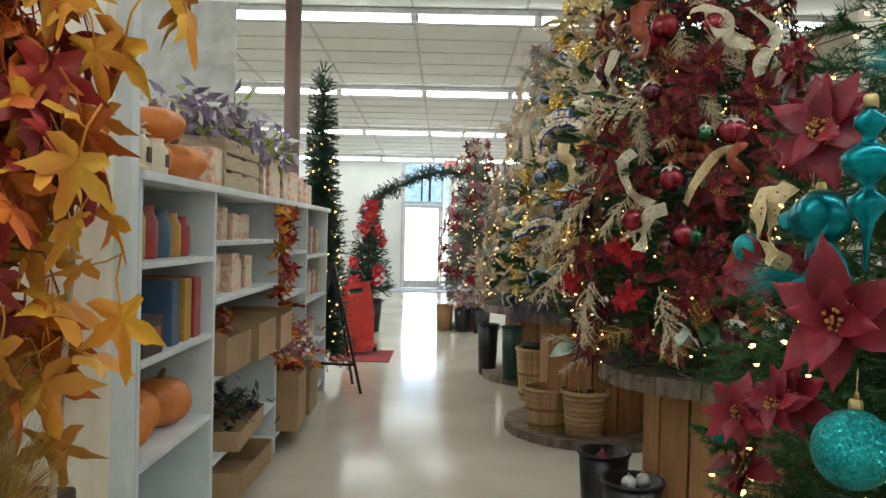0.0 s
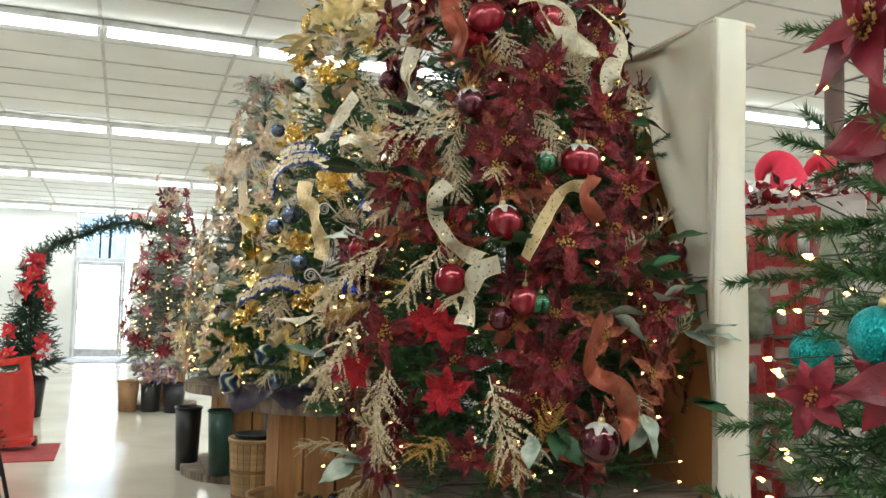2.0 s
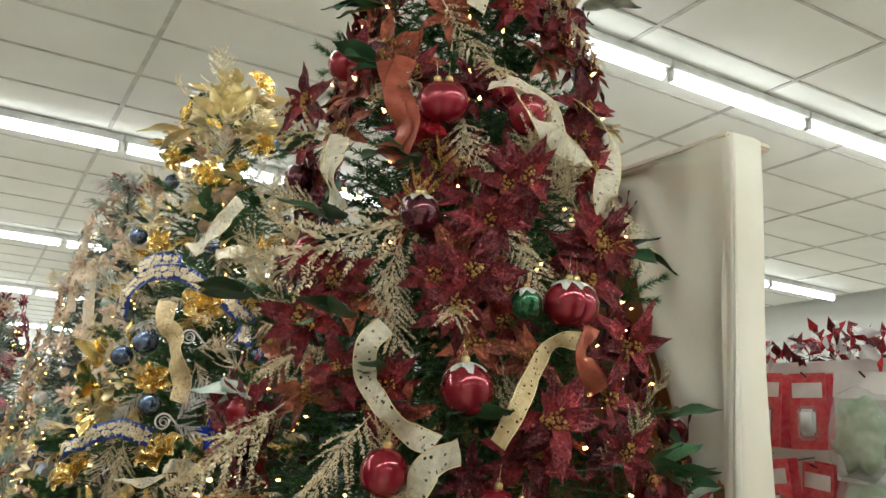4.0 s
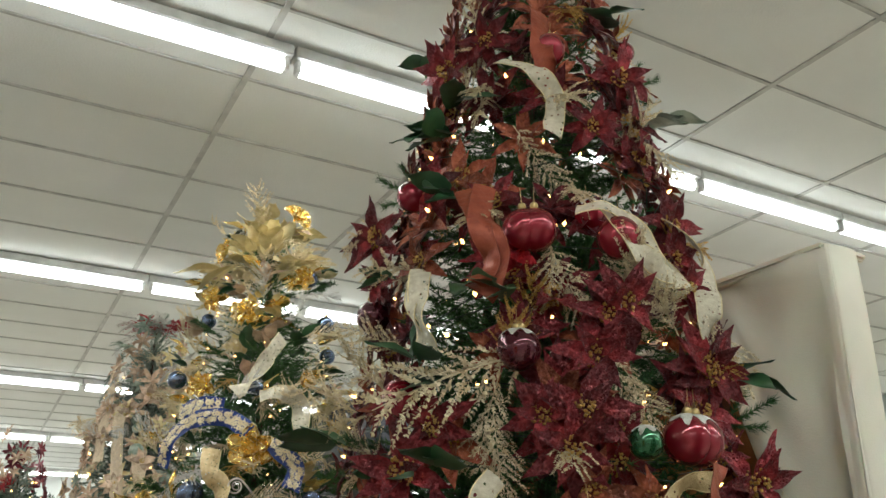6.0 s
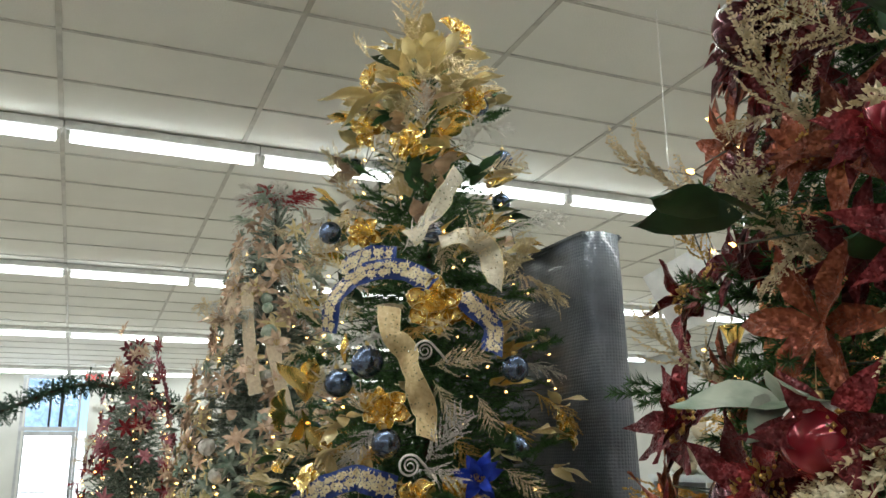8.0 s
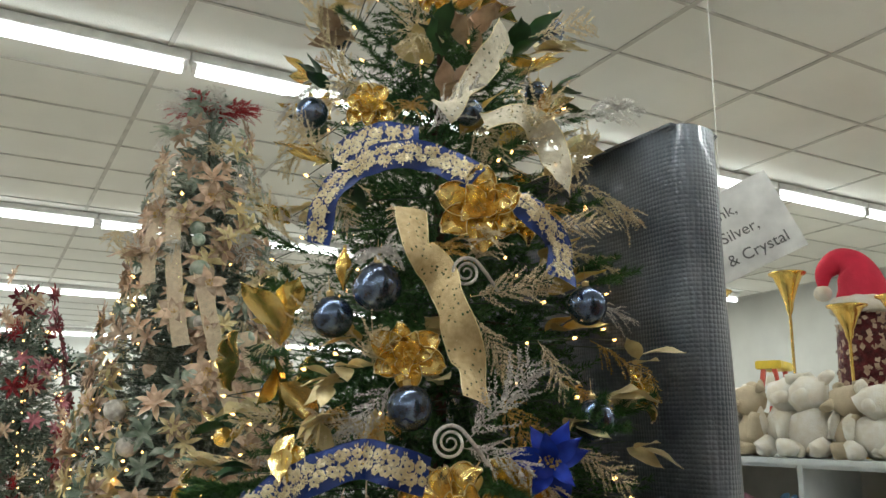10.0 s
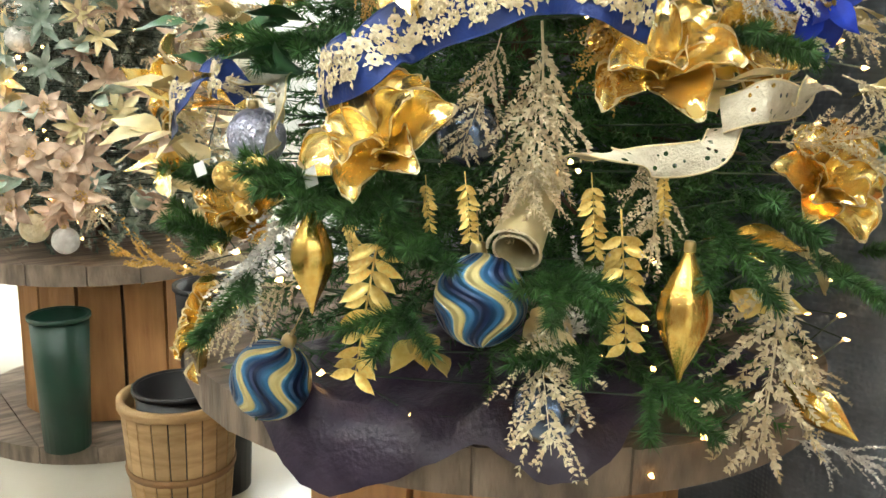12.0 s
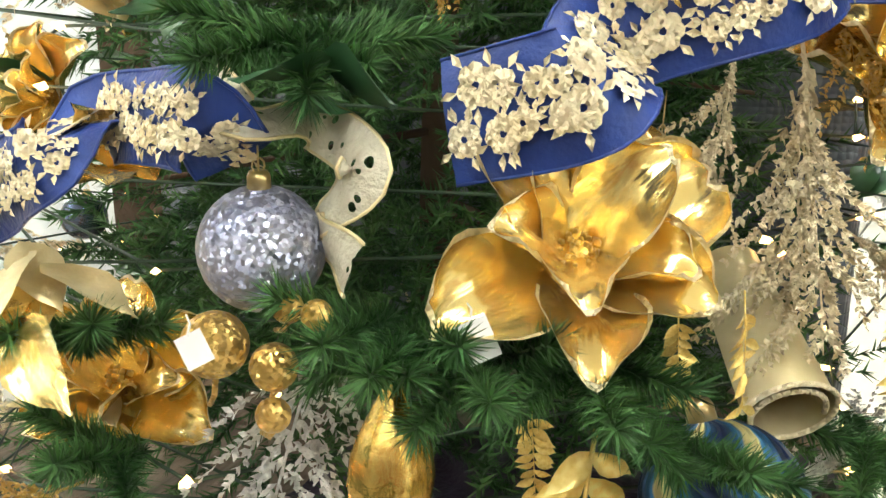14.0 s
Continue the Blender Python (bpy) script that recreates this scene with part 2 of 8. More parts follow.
# ---- more materials ----
def glitter(name, col, col2, rough=0.3, metal=0.85, scale=420.0, rnd=0.0, tilt=1.5):
    """Glittered surface: tiny facets, each with its own tilt and brightness."""
    m = mat(name, col, rough, metal, col2=col2, scale=30, rnd=rnd)
    nt = m.node_tree
    b = nt.nodes["Principled BSDF"]
    tc = nt.nodes.new("ShaderNodeTexCoord")
    vo = nt.nodes.new("ShaderNodeTexVoronoi")
    vo.inputs["Scale"].default_value = scale
    nt.links.new(tc.outputs["Object"], vo.inputs["Vector"])
    geo = nt.nodes.new("ShaderNodeNewGeometry")
    off = nt.nodes.new("ShaderNodeVectorMath")
    off.operation = "MULTIPLY_ADD"
    off.inputs[1].default_value, off.inputs[2].default_value = (tilt,) * 3, (-tilt / 2,) * 3
    nt.links.new(vo.outputs["Color"], off.inputs[0])
    add = nt.nodes.new("ShaderNodeVectorMath")
    nt.links.new(geo.outputs["Normal"], add.inputs[0])
    nt.links.new(off.outputs[0], add.inputs[1])
    nrm = nt.nodes.new("ShaderNodeVectorMath")
    nrm.operation = "NORMALIZE"
    nt.links.new(add.outputs[0], nrm.inputs[0])
    nt.links.new(nrm.outputs[0], b.inputs["Normal"])
    return m


def swirl_ball_mat():
    """Navy to sky blue stripes that snake round the ball, with gold glitter lines between."""
    m = bpy.data.materials.new("swirled_blue_and_gold")
    m.use_nodes = True
    nt = m.node_tree
    b = nt.nodes["Principled BSDF"]
    L = nt.links.new

    def math_node(op, a, c=None):
        n = nt.nodes.new("ShaderNodeMath")
        n.operation = op
        for i, v in enumerate((a, c)):
            if v is None:
                continue
            if isinstance(v, (int, float)):
                n.inputs[i].default_value = v
            else:
                L(v, n.inputs[i])
        return n.outputs[0]
    tc = nt.nodes.new("ShaderNodeTexCoord")
    sp = nt.nodes.new("ShaderNodeSeparateXYZ")
    L(tc.outputs["Object"], sp.inputs[0])
    ang = math_node("ARCTAN2", sp.outputs[1], sp.outputs[0])
    wob = math_node("MULTIPLY", math_node("SINE", math_node("MULTIPLY", sp.outputs[2], 75.0)), 0.45)
    ph = math_node("ADD", ang, wob)
    w = math_node("SINE", math_node("MULTIPLY", ph, 5.0))
    fine = math_node("SINE", math_node("MULTIPLY", ph, 25.0))
    r1 = nt.nodes.new("ShaderNodeValToRGB")
    r1.color_ramp.elements[0].position, r1.color_ramp.elements[0].color = 0.0, (0.008, 0.018, 0.07, 1)
    r1.color_ramp.elements[1].position, r1.color_ramp.elements[1].color = 0.78, (0.05, 0.22, 0.46, 1)
    e = r1.color_ramp.elements.new(0.86)
    e.color = (0.72, 0.62, 0.28, 1)
    L(math_node("ADD", math_node("MULTIPLY", w, 0.5), 0.5), r1.inputs[0])
    L(r1.outputs[0], b.inputs["Base Color"])
    b.inputs["Roughness"].default_value = 0.38
    b.inputs["Metallic"].default_value = 0.35
    bp = nt.nodes.new("ShaderNodeBump")
    bp.inputs["Strength"].default_value, bp.inputs["Distance"].default_value = 0.5, 0.004
    L(fine, bp.inputs["Height"])
    L(bp.outputs[0], b.inputs["Normal"])
    return m


def holed(m, scale=55.0, size=0.13, body=1.0):
    """Lets a ribbon material show eyelet holes, laid out along the ribbon."""
    nt = m.node_tree
    uv = nt.nodes.new("ShaderNodeUVMap")
    vo = nt.nodes.new("ShaderNodeTexVoronoi")
    vo.inputs["Scale"].default_value, vo.inputs["Randomness"].default_value = scale, 0.75
    nt.links.new(uv.outputs[0], vo.inputs["Vector"])
    cut = nt.nodes.new("ShaderNodeMath")
    cut.operation = "GREATER_THAN"
    cut.inputs[1].default_value = size
    nt.links.new(vo.outputs["Distance"], cut.inputs[0])
    sheer = nt.nodes.new("ShaderNodeMath")
    sheer.operation = "MULTIPLY"
    sheer.inputs[1].default_value = body
    nt.links.new(cut.outputs[0], sheer.inputs[0])
    nt.links.new(sheer.outputs[0], nt.nodes["Principled BSDF"].inputs["Alpha"])
    return m


M_BURG = glitter("burgundy_glitter_petal", (0.27, 0.030, 0.036), (0.10, 0.012, 0.016), 0.32, 0.5, 300.0, 0.55, 1.2)
M_RUST = glitter("rust_glitter_petal", (0.44, 0.14, 0.072), (0.21, 0.048, 0.028), 0.32, 0.5, 300.0, 0.5, 1.2)
M_WINE = mat("wine_red_satin", (0.27, 0.006, 0.024), 0.5, col2=(0.13, 0.003, 0.012), scale=14, rnd=0.3, bump=0.2, bscale=60)
M_REDGLIT = glitter("red_glitter", (0.55, 0.02, 0.03), (0.3, 0.01, 0.02), 0.35, 0.6)
M_GOLDPETAL = mat("gold_foil_petal", (1.0, 0.80, 0.36), 0.2, 0.85, col2=(0.93, 0.64, 0.19), scale=22, bump=0.22, bscale=34, rnd=0.12, stretch=(0.35, 1.6, 1.6))
M_GOLDRIM = glitter("pale_gold_rim", (0.92, 0.80, 0.52), (0.75, 0.58, 0.28), 0.4, 0.4)
M_GOLD = mat("polished_gold", (0.95, 0.70, 0.22), 0.2, 0.95, col2=(0.85, 0.55, 0.14), scale=16, bump=0.1, bscale=40)
M_GOLDLEAF = mat("bright_gold_leaf", (0.92, 0.72, 0.26), 0.32, 0.45, col2=(0.80, 0.56, 0.14), scale=30, rnd=0.2)
M_GOLDGLIT = glitter("gold_glitter", (0.85, 0.58, 0.20), (0.6, 0.38, 0.1))
M_CHAMP = glitter("champagne_glitter", (0.90, 0.80, 0.58), (0.74, 0.60, 0.36), 0.45, 0.15)
M_SILVER = glitter("silver_glitter", (0.88, 0.86, 0.82), (0.65, 0.62, 0.58), 0.35, 0.4)
M_CHAMPETAL = mat("champagne_petal", (0.72, 0.55, 0.41), 0.42, 0.25, col2=(0.50, 0.34, 0.23), scale=20, rnd=0.3, bump=0.2)
M_CREAMLEAF = mat("cream_gold_leaf", (0.85, 0.74, 0.45), 0.4, 0.5, col2=(0.7, 0.58, 0.3), scale=20, rnd=0.15, bump=0.2)
M_PALELEAF = mat("pale_green_leaf", (0.52, 0.57, 0.48), 0.45, col2=(0.20, 0.29, 0.21), scale=18, rnd=0.25, bump=0.2)
M_GREENLEAF = mat("dark_green_leaf", (0.035, 0.11, 0.04), 0.4, col2=(0.02, 0.06, 0.025), scale=18, rnd=0.4)
M_BALLRED = mat("burgundy_glass", (0.32, 0.012, 0.03), 0.14, 0.5, col2=(0.24, 0.008, 0.02), scale=6, coat=0.6)
M_BALLDARK = mat("dark_plum_glass", (0.11, 0.012, 0.025), 0.12, 0.5, scale=6, coat=0.6)
M_BALLSLATE = mat("slate_blue_pearl", (0.16, 0.21, 0.32), 0.2, 0.85, col2=(0.10, 0.14, 0.23), scale=9, coat=0.4, bump=0.06, bscale=120)
M_BALLSWIRL = swirl_ball_mat()
M_BALLGREEN = mat("green_glass", (0.03, 0.15, 0.06), 0.1, 0.6, coat=0.6)
M_LILAC = glitter("lilac_silver_glitter", (0.55, 0.56, 0.70), (0.36, 0.38, 0.54), 0.35, 0.6, 330)
M_FROSTCAP = glitter("white_frost_glitter", (0.85, 0.84, 0.8), (0.6, 0.6, 0.56), 0.5, 0.3)
M_TEAL = mat("teal_metallic", (0.0, 0.26, 0.31), 0.25, 0.7, col2=(0.0, 0.14, 0.17), scale=10)
M_TEALGLIT = glitter("teal_glitter", (0.02, 0.42, 0.42), (0.0, 0.25, 0.26), 0.35, 0.6)
M_TEALMESH = holed(mat("teal_mesh_ribbon", (0.0, 0.25, 0.28), 0.4, 0.3), 260, 0.22)
M_CAP = mat("brass_cap", (0.8, 0.62, 0.3), 0.3, 0.95)
M_LACE = holed(mat("cream_lace", (0.80, 0.74, 0.58), 0.75, col2=(0.64, 0.57, 0.42), scale=60, bump=0.5, bscale=300), 80.0, 0.24, 0.86)
M_GOLDLACE = holed(mat("gold_lace", (0.72, 0.58, 0.33), 0.6, 0.3, col2=(0.58, 0.43, 0.22), scale=60, bump=0.5, bscale=300), 92.0, 0.24)
M_COPPER = mat("sheer_copper_ribbon", (0.42, 0.10, 0.05), 0.4, 0.3, col2=(0.30, 0.06, 0.03), scale=40, bump=0.3, bscale=120, alpha=0.86)
M_NAVY = mat("royal_blue_satin", (0.016, 0.055, 0.28), 0.42, col2=(0.009, 0.03, 0.17), scale=20, bump=0.2, bscale=200)
M_BLUEPETAL = mat("royal_blue_petal", (0.01, 0.05, 0.50), 0.4, 0.3, col2=(0.005, 0.02, 0.28), scale=20, rnd=0.3)
M_BURLAP = holed(mat("tan_mesh_ribbon", (0.80, 0.66, 0.48), 0.8, col2=(0.68, 0.54, 0.38), scale=50, bump=0.5, bscale=400), 330, 0.25)
M_TAG = mat("white_paper_tag", (0.8, 0.8, 0.8), 0.6)
M_BULB = glow("warm_bulb", (1.0, 0.54, 0.17), 8.0)
M_WIRE = mat("green_wire", (0.02, 0.05, 0.025), 0.5)
M_STEM = mat("brown_stem", (0.12, 0.07, 0.035), 0.7)


# ---- trees ----
def fir_tree(name, x, y, z0, z1, r0, material, seed, label, density=1.0, nlen=0.026, power=0.75, width=0.0034, hang=0.0):
    """A full artificial fir: trunk, and limbs with needled twigs in layers."""
    rng = np.random.default_rng(seed)
    t = thing(name, pose(x, y, z0), label, "christmas tree", "decorated christmas trees")
    h = z1 - z0
    bm = bmesh.new()
    tube(bm, [(0, 0, 0), (0.01, 0, h * 0.5), (0, 0, h * 0.94)], 0.032, 0.008, 8)
    part("trunk", bm, M_BARK, t)
    n = int(1900 * density * (r0 / 0.62) * (h / 2.4))
    u = 1 - rng.uniform(0.0, 1, n) ** 0.62
    u = np.clip(u, 0, 0.98)
    az = rng.uniform(0, 2 * math.pi, n)
    rad = (r0 - 0.07) * (1 - u) ** power * (1 + 0.07 * np.sin(az * 3 + u * 19)) + 0.07
    rr = rad * np.sqrt(rng.uniform(0.10, 1.0, n))
    L = np.minimum(0.22, 0.11 + rad * 0.25)
    st = np.maximum(rr - L * 0.8, 0.01)
    out = np.stack([np.cos(az), np.sin(az), np.zeros(n)], 1)
    zz = 0.16 - hang + u * (h - 0.24 + hang) - rr * 0.14
    pos = out * st[:, None] + np.stack([np.zeros(n), np.zeros(n), zz], 1)
    d = out + rng.normal(size=(n, 3)) * 0.5 + np.array([0, 0, 0.0])
    top = u > 0.9
    d[top] += np.array([0, 0, 0.8])
    rot = frames_along(d, rng)
    tm = [sprig(rng, 0.26, 105, nlen, width * 1.3) for _ in range(5)]
    me = scatter("needles", tm, pos, rot, L / 0.26, rng)
    part_of("needles", me, material, t, smooth=False)["kind"] = "stuff"
    for k in range(int(14 * density)):
        uu, a = 1 - math.sqrt(rng.uniform(0.03, 1)), rng.uniform(0, 2 * math.pi)
        r = r0 * (1 - uu) ** power * 0.8
        zc = 0.14 + uu * (h - 0.24)
        bm = bmesh.new()
        tube(bm, [(0, 0, zc), (math.cos(a) * r, math.sin(a) * r, zc - r * 0.12)], 0.007, 0.003, 5)
        part("limb", bm, M_BARK, t)
    return t


def branch_tip(tree, p, d, length, seed, needles=840):
    """A dense needled branch end that sticks out of the tree."""
    rng = np.random.default_rng(seed)
    vs, fs, off = [], [], 0
    arms = [(0.0, 0.0, 1.0, needles)] + [(0.3, 0.7, 0.6, needles // 2), (0.3, -0.7, 0.6, needles // 2)]
    for at, ang, k, n in arms:
        v, f = sprig(rng, length * k, n, 0.025, 0.0026)
        c, s = math.cos(ang), math.sin(ang)
        v = v @ np.array([[c, s, 0], [-s, c, 0], [0, 0, 1]]) + np.array([at * length, 0, 0])
        vs.append(v)
        fs.append(f + off)
        off += len(v)
    ob = part_of("branch", np_mesh("branch", np.concatenate(vs), np.concatenate(fs)), M_NEEDLE, tree, smooth=False)
    q = Vector(d).to_track_quat("X", "Z").to_matrix().to_4x4()
    ob.matrix_parent_inverse = tree.matrix_world.inverted()
    ob.matrix_basis = Matrix.Translation(p) @ q @ pose(0, 0, 0, rng.uniform(-40, 40))
    return ob


def spool_table(x, y, h, r, label, turn=0.0):
    """A cable drum on end: plank discs above and below, staves round the core."""
    t = thing("spool_table", pose(x, y, 0, 0, 0, turn), label, "spool table", "cable spool tables")

    def disc(name, z0, z1):
        n = 7
        for k in range(n):
            a, b = -r + 2 * r * k / n + 0.002, -r + 2 * r * (k + 1) / n - 0.002
            ang = lambda v: math.sqrt(max(0.0, r * r - v * v))
            pts = [(v, ang(v)) for v in np.linspace(a, b, 6)] + [(v, -ang(v)) for v in np.linspace(b, a, 6)]
            bm = bmesh.new()
            dz = 0.003 * math.sin(k * 2.3)
            vs = [bm.verts.new((px, py, z1 + dz)) for px, py in pts if True]
            top = bm.faces.new(vs)
            ext = bmesh.ops.extrude_face_region(bm, geom=[top])
            for v in ext["geom"]:
                if isinstance(v, bmesh.types.BMVert):
                    v.co.z = z0
            bmesh.ops.remove_doubles(bm, verts=bm.verts, dist=1e-5)
            bmesh.ops.recalc_face_normals(bm, faces=bm.faces)
            part(name, bm, M_SPOOL, t, smooth=False)
    disc("base_plank", 0.0, 0.065)
    disc("top_plank", h - 0.075, h)
    rc, n = r * 0.62, 14
    me = None
    for k in range(n):
        if me is None:
            a0, a1 = 2 * math.pi * 0.04 / n, 2 * math.pi * 0.96 / n
            bm = bmesh.new()
            ring = [((rc + dr) * math.cos(a), (rc + dr) * math.sin(a)) for dr, a in ((0, a0), (0, a1), (-0.03, a1), (-0.03, a0))]
            lo = [bm.verts.new((*p, 0.068)) for p in ring]
            hi = [bm.verts.new((*p, h - 0.079)) for p in ring]
            for i in range(4):
                j = (i + 1) % 4
                bm.faces.new((lo[i], lo[j], hi[j], hi[i]))
            bmesh.ops.recalc_face_normals(bm, faces=bm.faces)
            ob = part("stave", bm, M_DRUM, t, smooth=False)
            me = ob.data
        else:
            ob = part_of("stave", me, None, t, smooth=False)
        ob.matrix_basis = pose(0, 0, 0, 0, 0, 360 * k / n)
    part("core", lathe([(rc - 0.045, 0.066), (rc - 0.034, 0.066), (rc - 0.034, h - 0.077), (rc - 0.045, h - 0.077)], 24), M_BARK, t)
    return t


# ---- decoration kit ----
def petal_mesh(name, L, W, droop=0.15, cup=0.2, lo=0.75, tip=1.0, wave=0.0, nu=7, nv=5):
    """A petal or leaf along +x: lo shifts its widest place, tip sharpens its end."""
    us, vs = np.linspace(0, 1, nu), np.linspace(-1, 1, nv)
    P = []
    for u in us:
        w = W / 2 * max(0.04, math.sin(math.pi * min(1, u ** lo)) ** tip)
        for v in vs:
            x = u * L * (1 - 0.08 * v * v)
            P.append((x, v * w, -droop * L * u * u + cup * W * 0.5 * v * v * (w / (W / 2)) + wave * W * math.sin(u * 9 + 2.5 * v) * abs(v)))
    F = [(i * nv + j, (i + 1) * nv + j, (i + 1) * nv + j + 1, i * nv + j + 1) for i in range(nu - 1) for j in range(nv - 1)]
    me = np_mesh(name, np.array(P), np.array(F))
    me.shade_smooth()
    return me


def facing(p, n, spin=0.0, size=1.0):
    """A pose at p whose z axis looks along n."""
    q = Vector(n).to_track_quat("Z", "Y").to_matrix().to_4x4()
    return Matrix.Translation(p) @ q @ pose(0, 0, 0, 0, 0, spin) @ Matrix.Scale(size, 4)


def bead_cluster(name, r, n, br, seed, dome=0.6):
    rng = np.random.default_rng(seed)
    v0 = np.array([[1, 0, 0], [-1, 0, 0], [0, 1, 0], [0, -1, 0], [0, 0, 1], [0, 0, -1]]) * br
    f0 = np.array([[0, 2, 4], [2, 1, 4], [1, 3, 4], [3, 0, 4], [2, 0, 5], [1, 2, 5], [3, 1, 5], [0, 3, 5]])
    a, rr = rng.uniform(0, 6.283, n), r * np.sqrt(rng.uniform(0, 1, n))
    pos = np.stack([rr * np.cos(a), rr * np.sin(a), 0.006 + dome * (r - rr) + rng.uniform(0, 0.012, n)], 1)
    rot = np.tile(np.eye(3), (n, 1, 1))
    me = scatter(name, [(v0, f0)], pos, rot, rng.uniform(0.7, 1.3, n), rng)
    return me


PROTO = {}


def petals(t, me, material, n, tilt, spin0=0.0, scale=1.0, jitter=8.0, z=0.0, rng=random):
    key = (me.name, material.name)
    if key not in PROTO:
        d = me.copy()
        if d.materials:
            d.materials.clear()
        d.materials.append(material)
        if me is P_BROAD:
            d.materials.append(M_GOLDRIM)
        PROTO[key] = d
    for k in range(n):
        ob = part_of("petal", PROTO[key], None, t, smooth=False)
        s = scale * rng.uniform(0.88, 1.1)
        ob.matrix_basis = Matrix.Translation((0, 0, z)) @ pose(0, 0, 0, 0, 0, spin0 + 360 * k / n + rng.uniform(-jitter, jitter)) @ pose(0, 0, 0, rng.uniform(-12, 12), -tilt + rng.uniform(-jitter, jitter), 0) @ Matrix.Scale(s, 4)


P_POINT = petal_mesh("pointed_petal", 0.125, 0.062, 0.22, 0.25, 0.85, 0.9, 0.05)
P_SLIM = petal_mesh("slim_petal", 0.12, 0.046, 0.20, 0.35, 0.85, 1.0, 0.10)


def cupped_petal(name, L, W):
    """A deeply cupped petal along +x with a ruffled edge; its rim faces take the second material."""
    us = [0, 0.08, 0.2, 0.34, 0.48, 0.62, 0.74, 0.84, 0.91, 0.96, 1.0]
    vs = [-1, -0.92, -0.7, -0.42, -0.15, 0.15, 0.42, 0.7, 0.92, 1]
    P, F, rim = [], [], []
    for u in us:
        w = W / 2 * max(0.16, math.sin(math.pi * min(1, 0.05 + 0.90 * u ** 1.35)) ** 0.48)
        for v in vs:
            ruff = 0.05 * W * math.sin(7 * u + 3 * v) * abs(v) ** 3 + 0.03 * W * math.sin(15 * u * v)
            x = L * (u - 0.10 * v * v * u + 0.03 * u * math.sin(6 * v))
            P.append((x, v * w * (1 - 0.12 * u * v * v), L * (0.30 * math.sin(2.6 * u) * u) + 0.30 * W * v * v * (0.35 + u) * 0.8 - 0.03 * L * max(0, u - 0.75) * 4 * abs(u) + ruff))
    n = len(vs)
    for i in range(len(us) - 1):
        for j in range(n - 1):
            F.append((i * n + j, (i + 1) * n + j, (i + 1) * n + j + 1, i * n + j + 1))
            rim.append(1 if (j in (0, n - 2) and i > 2) or i == len(us) - 2 else 0)
    me = np_mesh(name, np.array(P), np.array(F))
    me.polygons.foreach_set("material_index", np.array(rim, np.int32))
    me.shade_smooth()
    return me


P_BROAD = cupped_petal("broad_petal", 0.115, 0.088)
P_LEAF = petal_mesh("leaf", 0.14, 0.07, 0.12, 0.25, 0.85, 0.8, 0.04)
B_CENTRE = bead_cluster("flower_centre", 0.032, 60, 0.0045, 5, 0.8)
B_STAMEN = bead_cluster("stamen_cluster", 0.018, 60, 0.003, 6, 1.1)
for me_, ma_ in ((B_CENTRE, M_GOLDGLIT), (B_STAMEN, M_GOLDGLIT)):
    me_.materials.append(ma_)
rnd_ = random.Random(7)


def poinsettia(p, n, size, material, label, slim=False, group="poinsettia flowers", centre=True):
    t = thing("poinsettia", facing(p, n, rnd_.uniform(0, 360), size / 0.24), label, "artificial flower", group)
    me = P_SLIM if slim else P_POINT
    petals(t, me, material, 6, 10, 0, 1.0, 20, rng=rnd_)
    petals(t, me, material, 4, 40, 30, 0.80, 20, 0.008, rng=rnd_)
    if centre:
        part_of("flower_centre", B_CENTRE, None, t, "gold glitter bead centre", smooth=False)
    return t


def magnolia(p, n, size, spin=0.0, material=None, label="gold foil magnolia flower with cupped petals"):
    material = material or M_GOLDPETAL
    t = thing("magnolia", facing(p, n, spin, size / 0.22), label, "artificial flower", "gold magnolias")
    petals(t, P_BROAD, material, 6, 3, 0, 1.0, 10, rng=rnd_)
    petals(t, P_BROAD, material, 5, 30, 25, 0.80, 14, 0.006, rng=rnd_)
    part_of("stamen_cluster", B_STAMEN, None, t, "gold glitter stamens", smooth=False)["kind"] = "stuff"
    return t


def leaf_pick(p, d, size, material, label, n=3):
    """A few leaves on a stem that grows along d."""
    t = thing("leaf_pick", Matrix.Translation(p) @ Vector(d).to_track_quat("X", "Z").to_matrix().to_4x4() @ Matrix.Scale(size / 0.2, 4), label, "artificial leaf", "leaf picks")
    key = (P_LEAF.name, material.name)
    if key not in PROTO:
        m = P_LEAF.copy()
        m.materials.append(material)
        PROTO[key] = m
    for k in range(n):
        ob = part_of("leaf", PROTO[key], None, t, smooth=False)
        ob.matrix_basis = pose(0.03 * k, 0, 0, rnd_.uniform(-40, 40), rnd_.uniform(-25, 25), (-1) ** k * rnd_.uniform(10, 45) if k else 0) @ Matrix.Scale(rnd_.uniform(0.8, 1.1), 4)
    return t


def ball_mesh(r, material, n=28, name="ball"):
    bm = bmesh.new()
    bmesh.ops.create_uvsphere(bm, u_segments=n, v_segments=n // 2 + 2, radius=r)
    me = bpy.data.meshes.new(name)
    bm.to_mesh(me)
    bm.free()
    me.materials.append(material)
    me.shade_smooth()
    return me


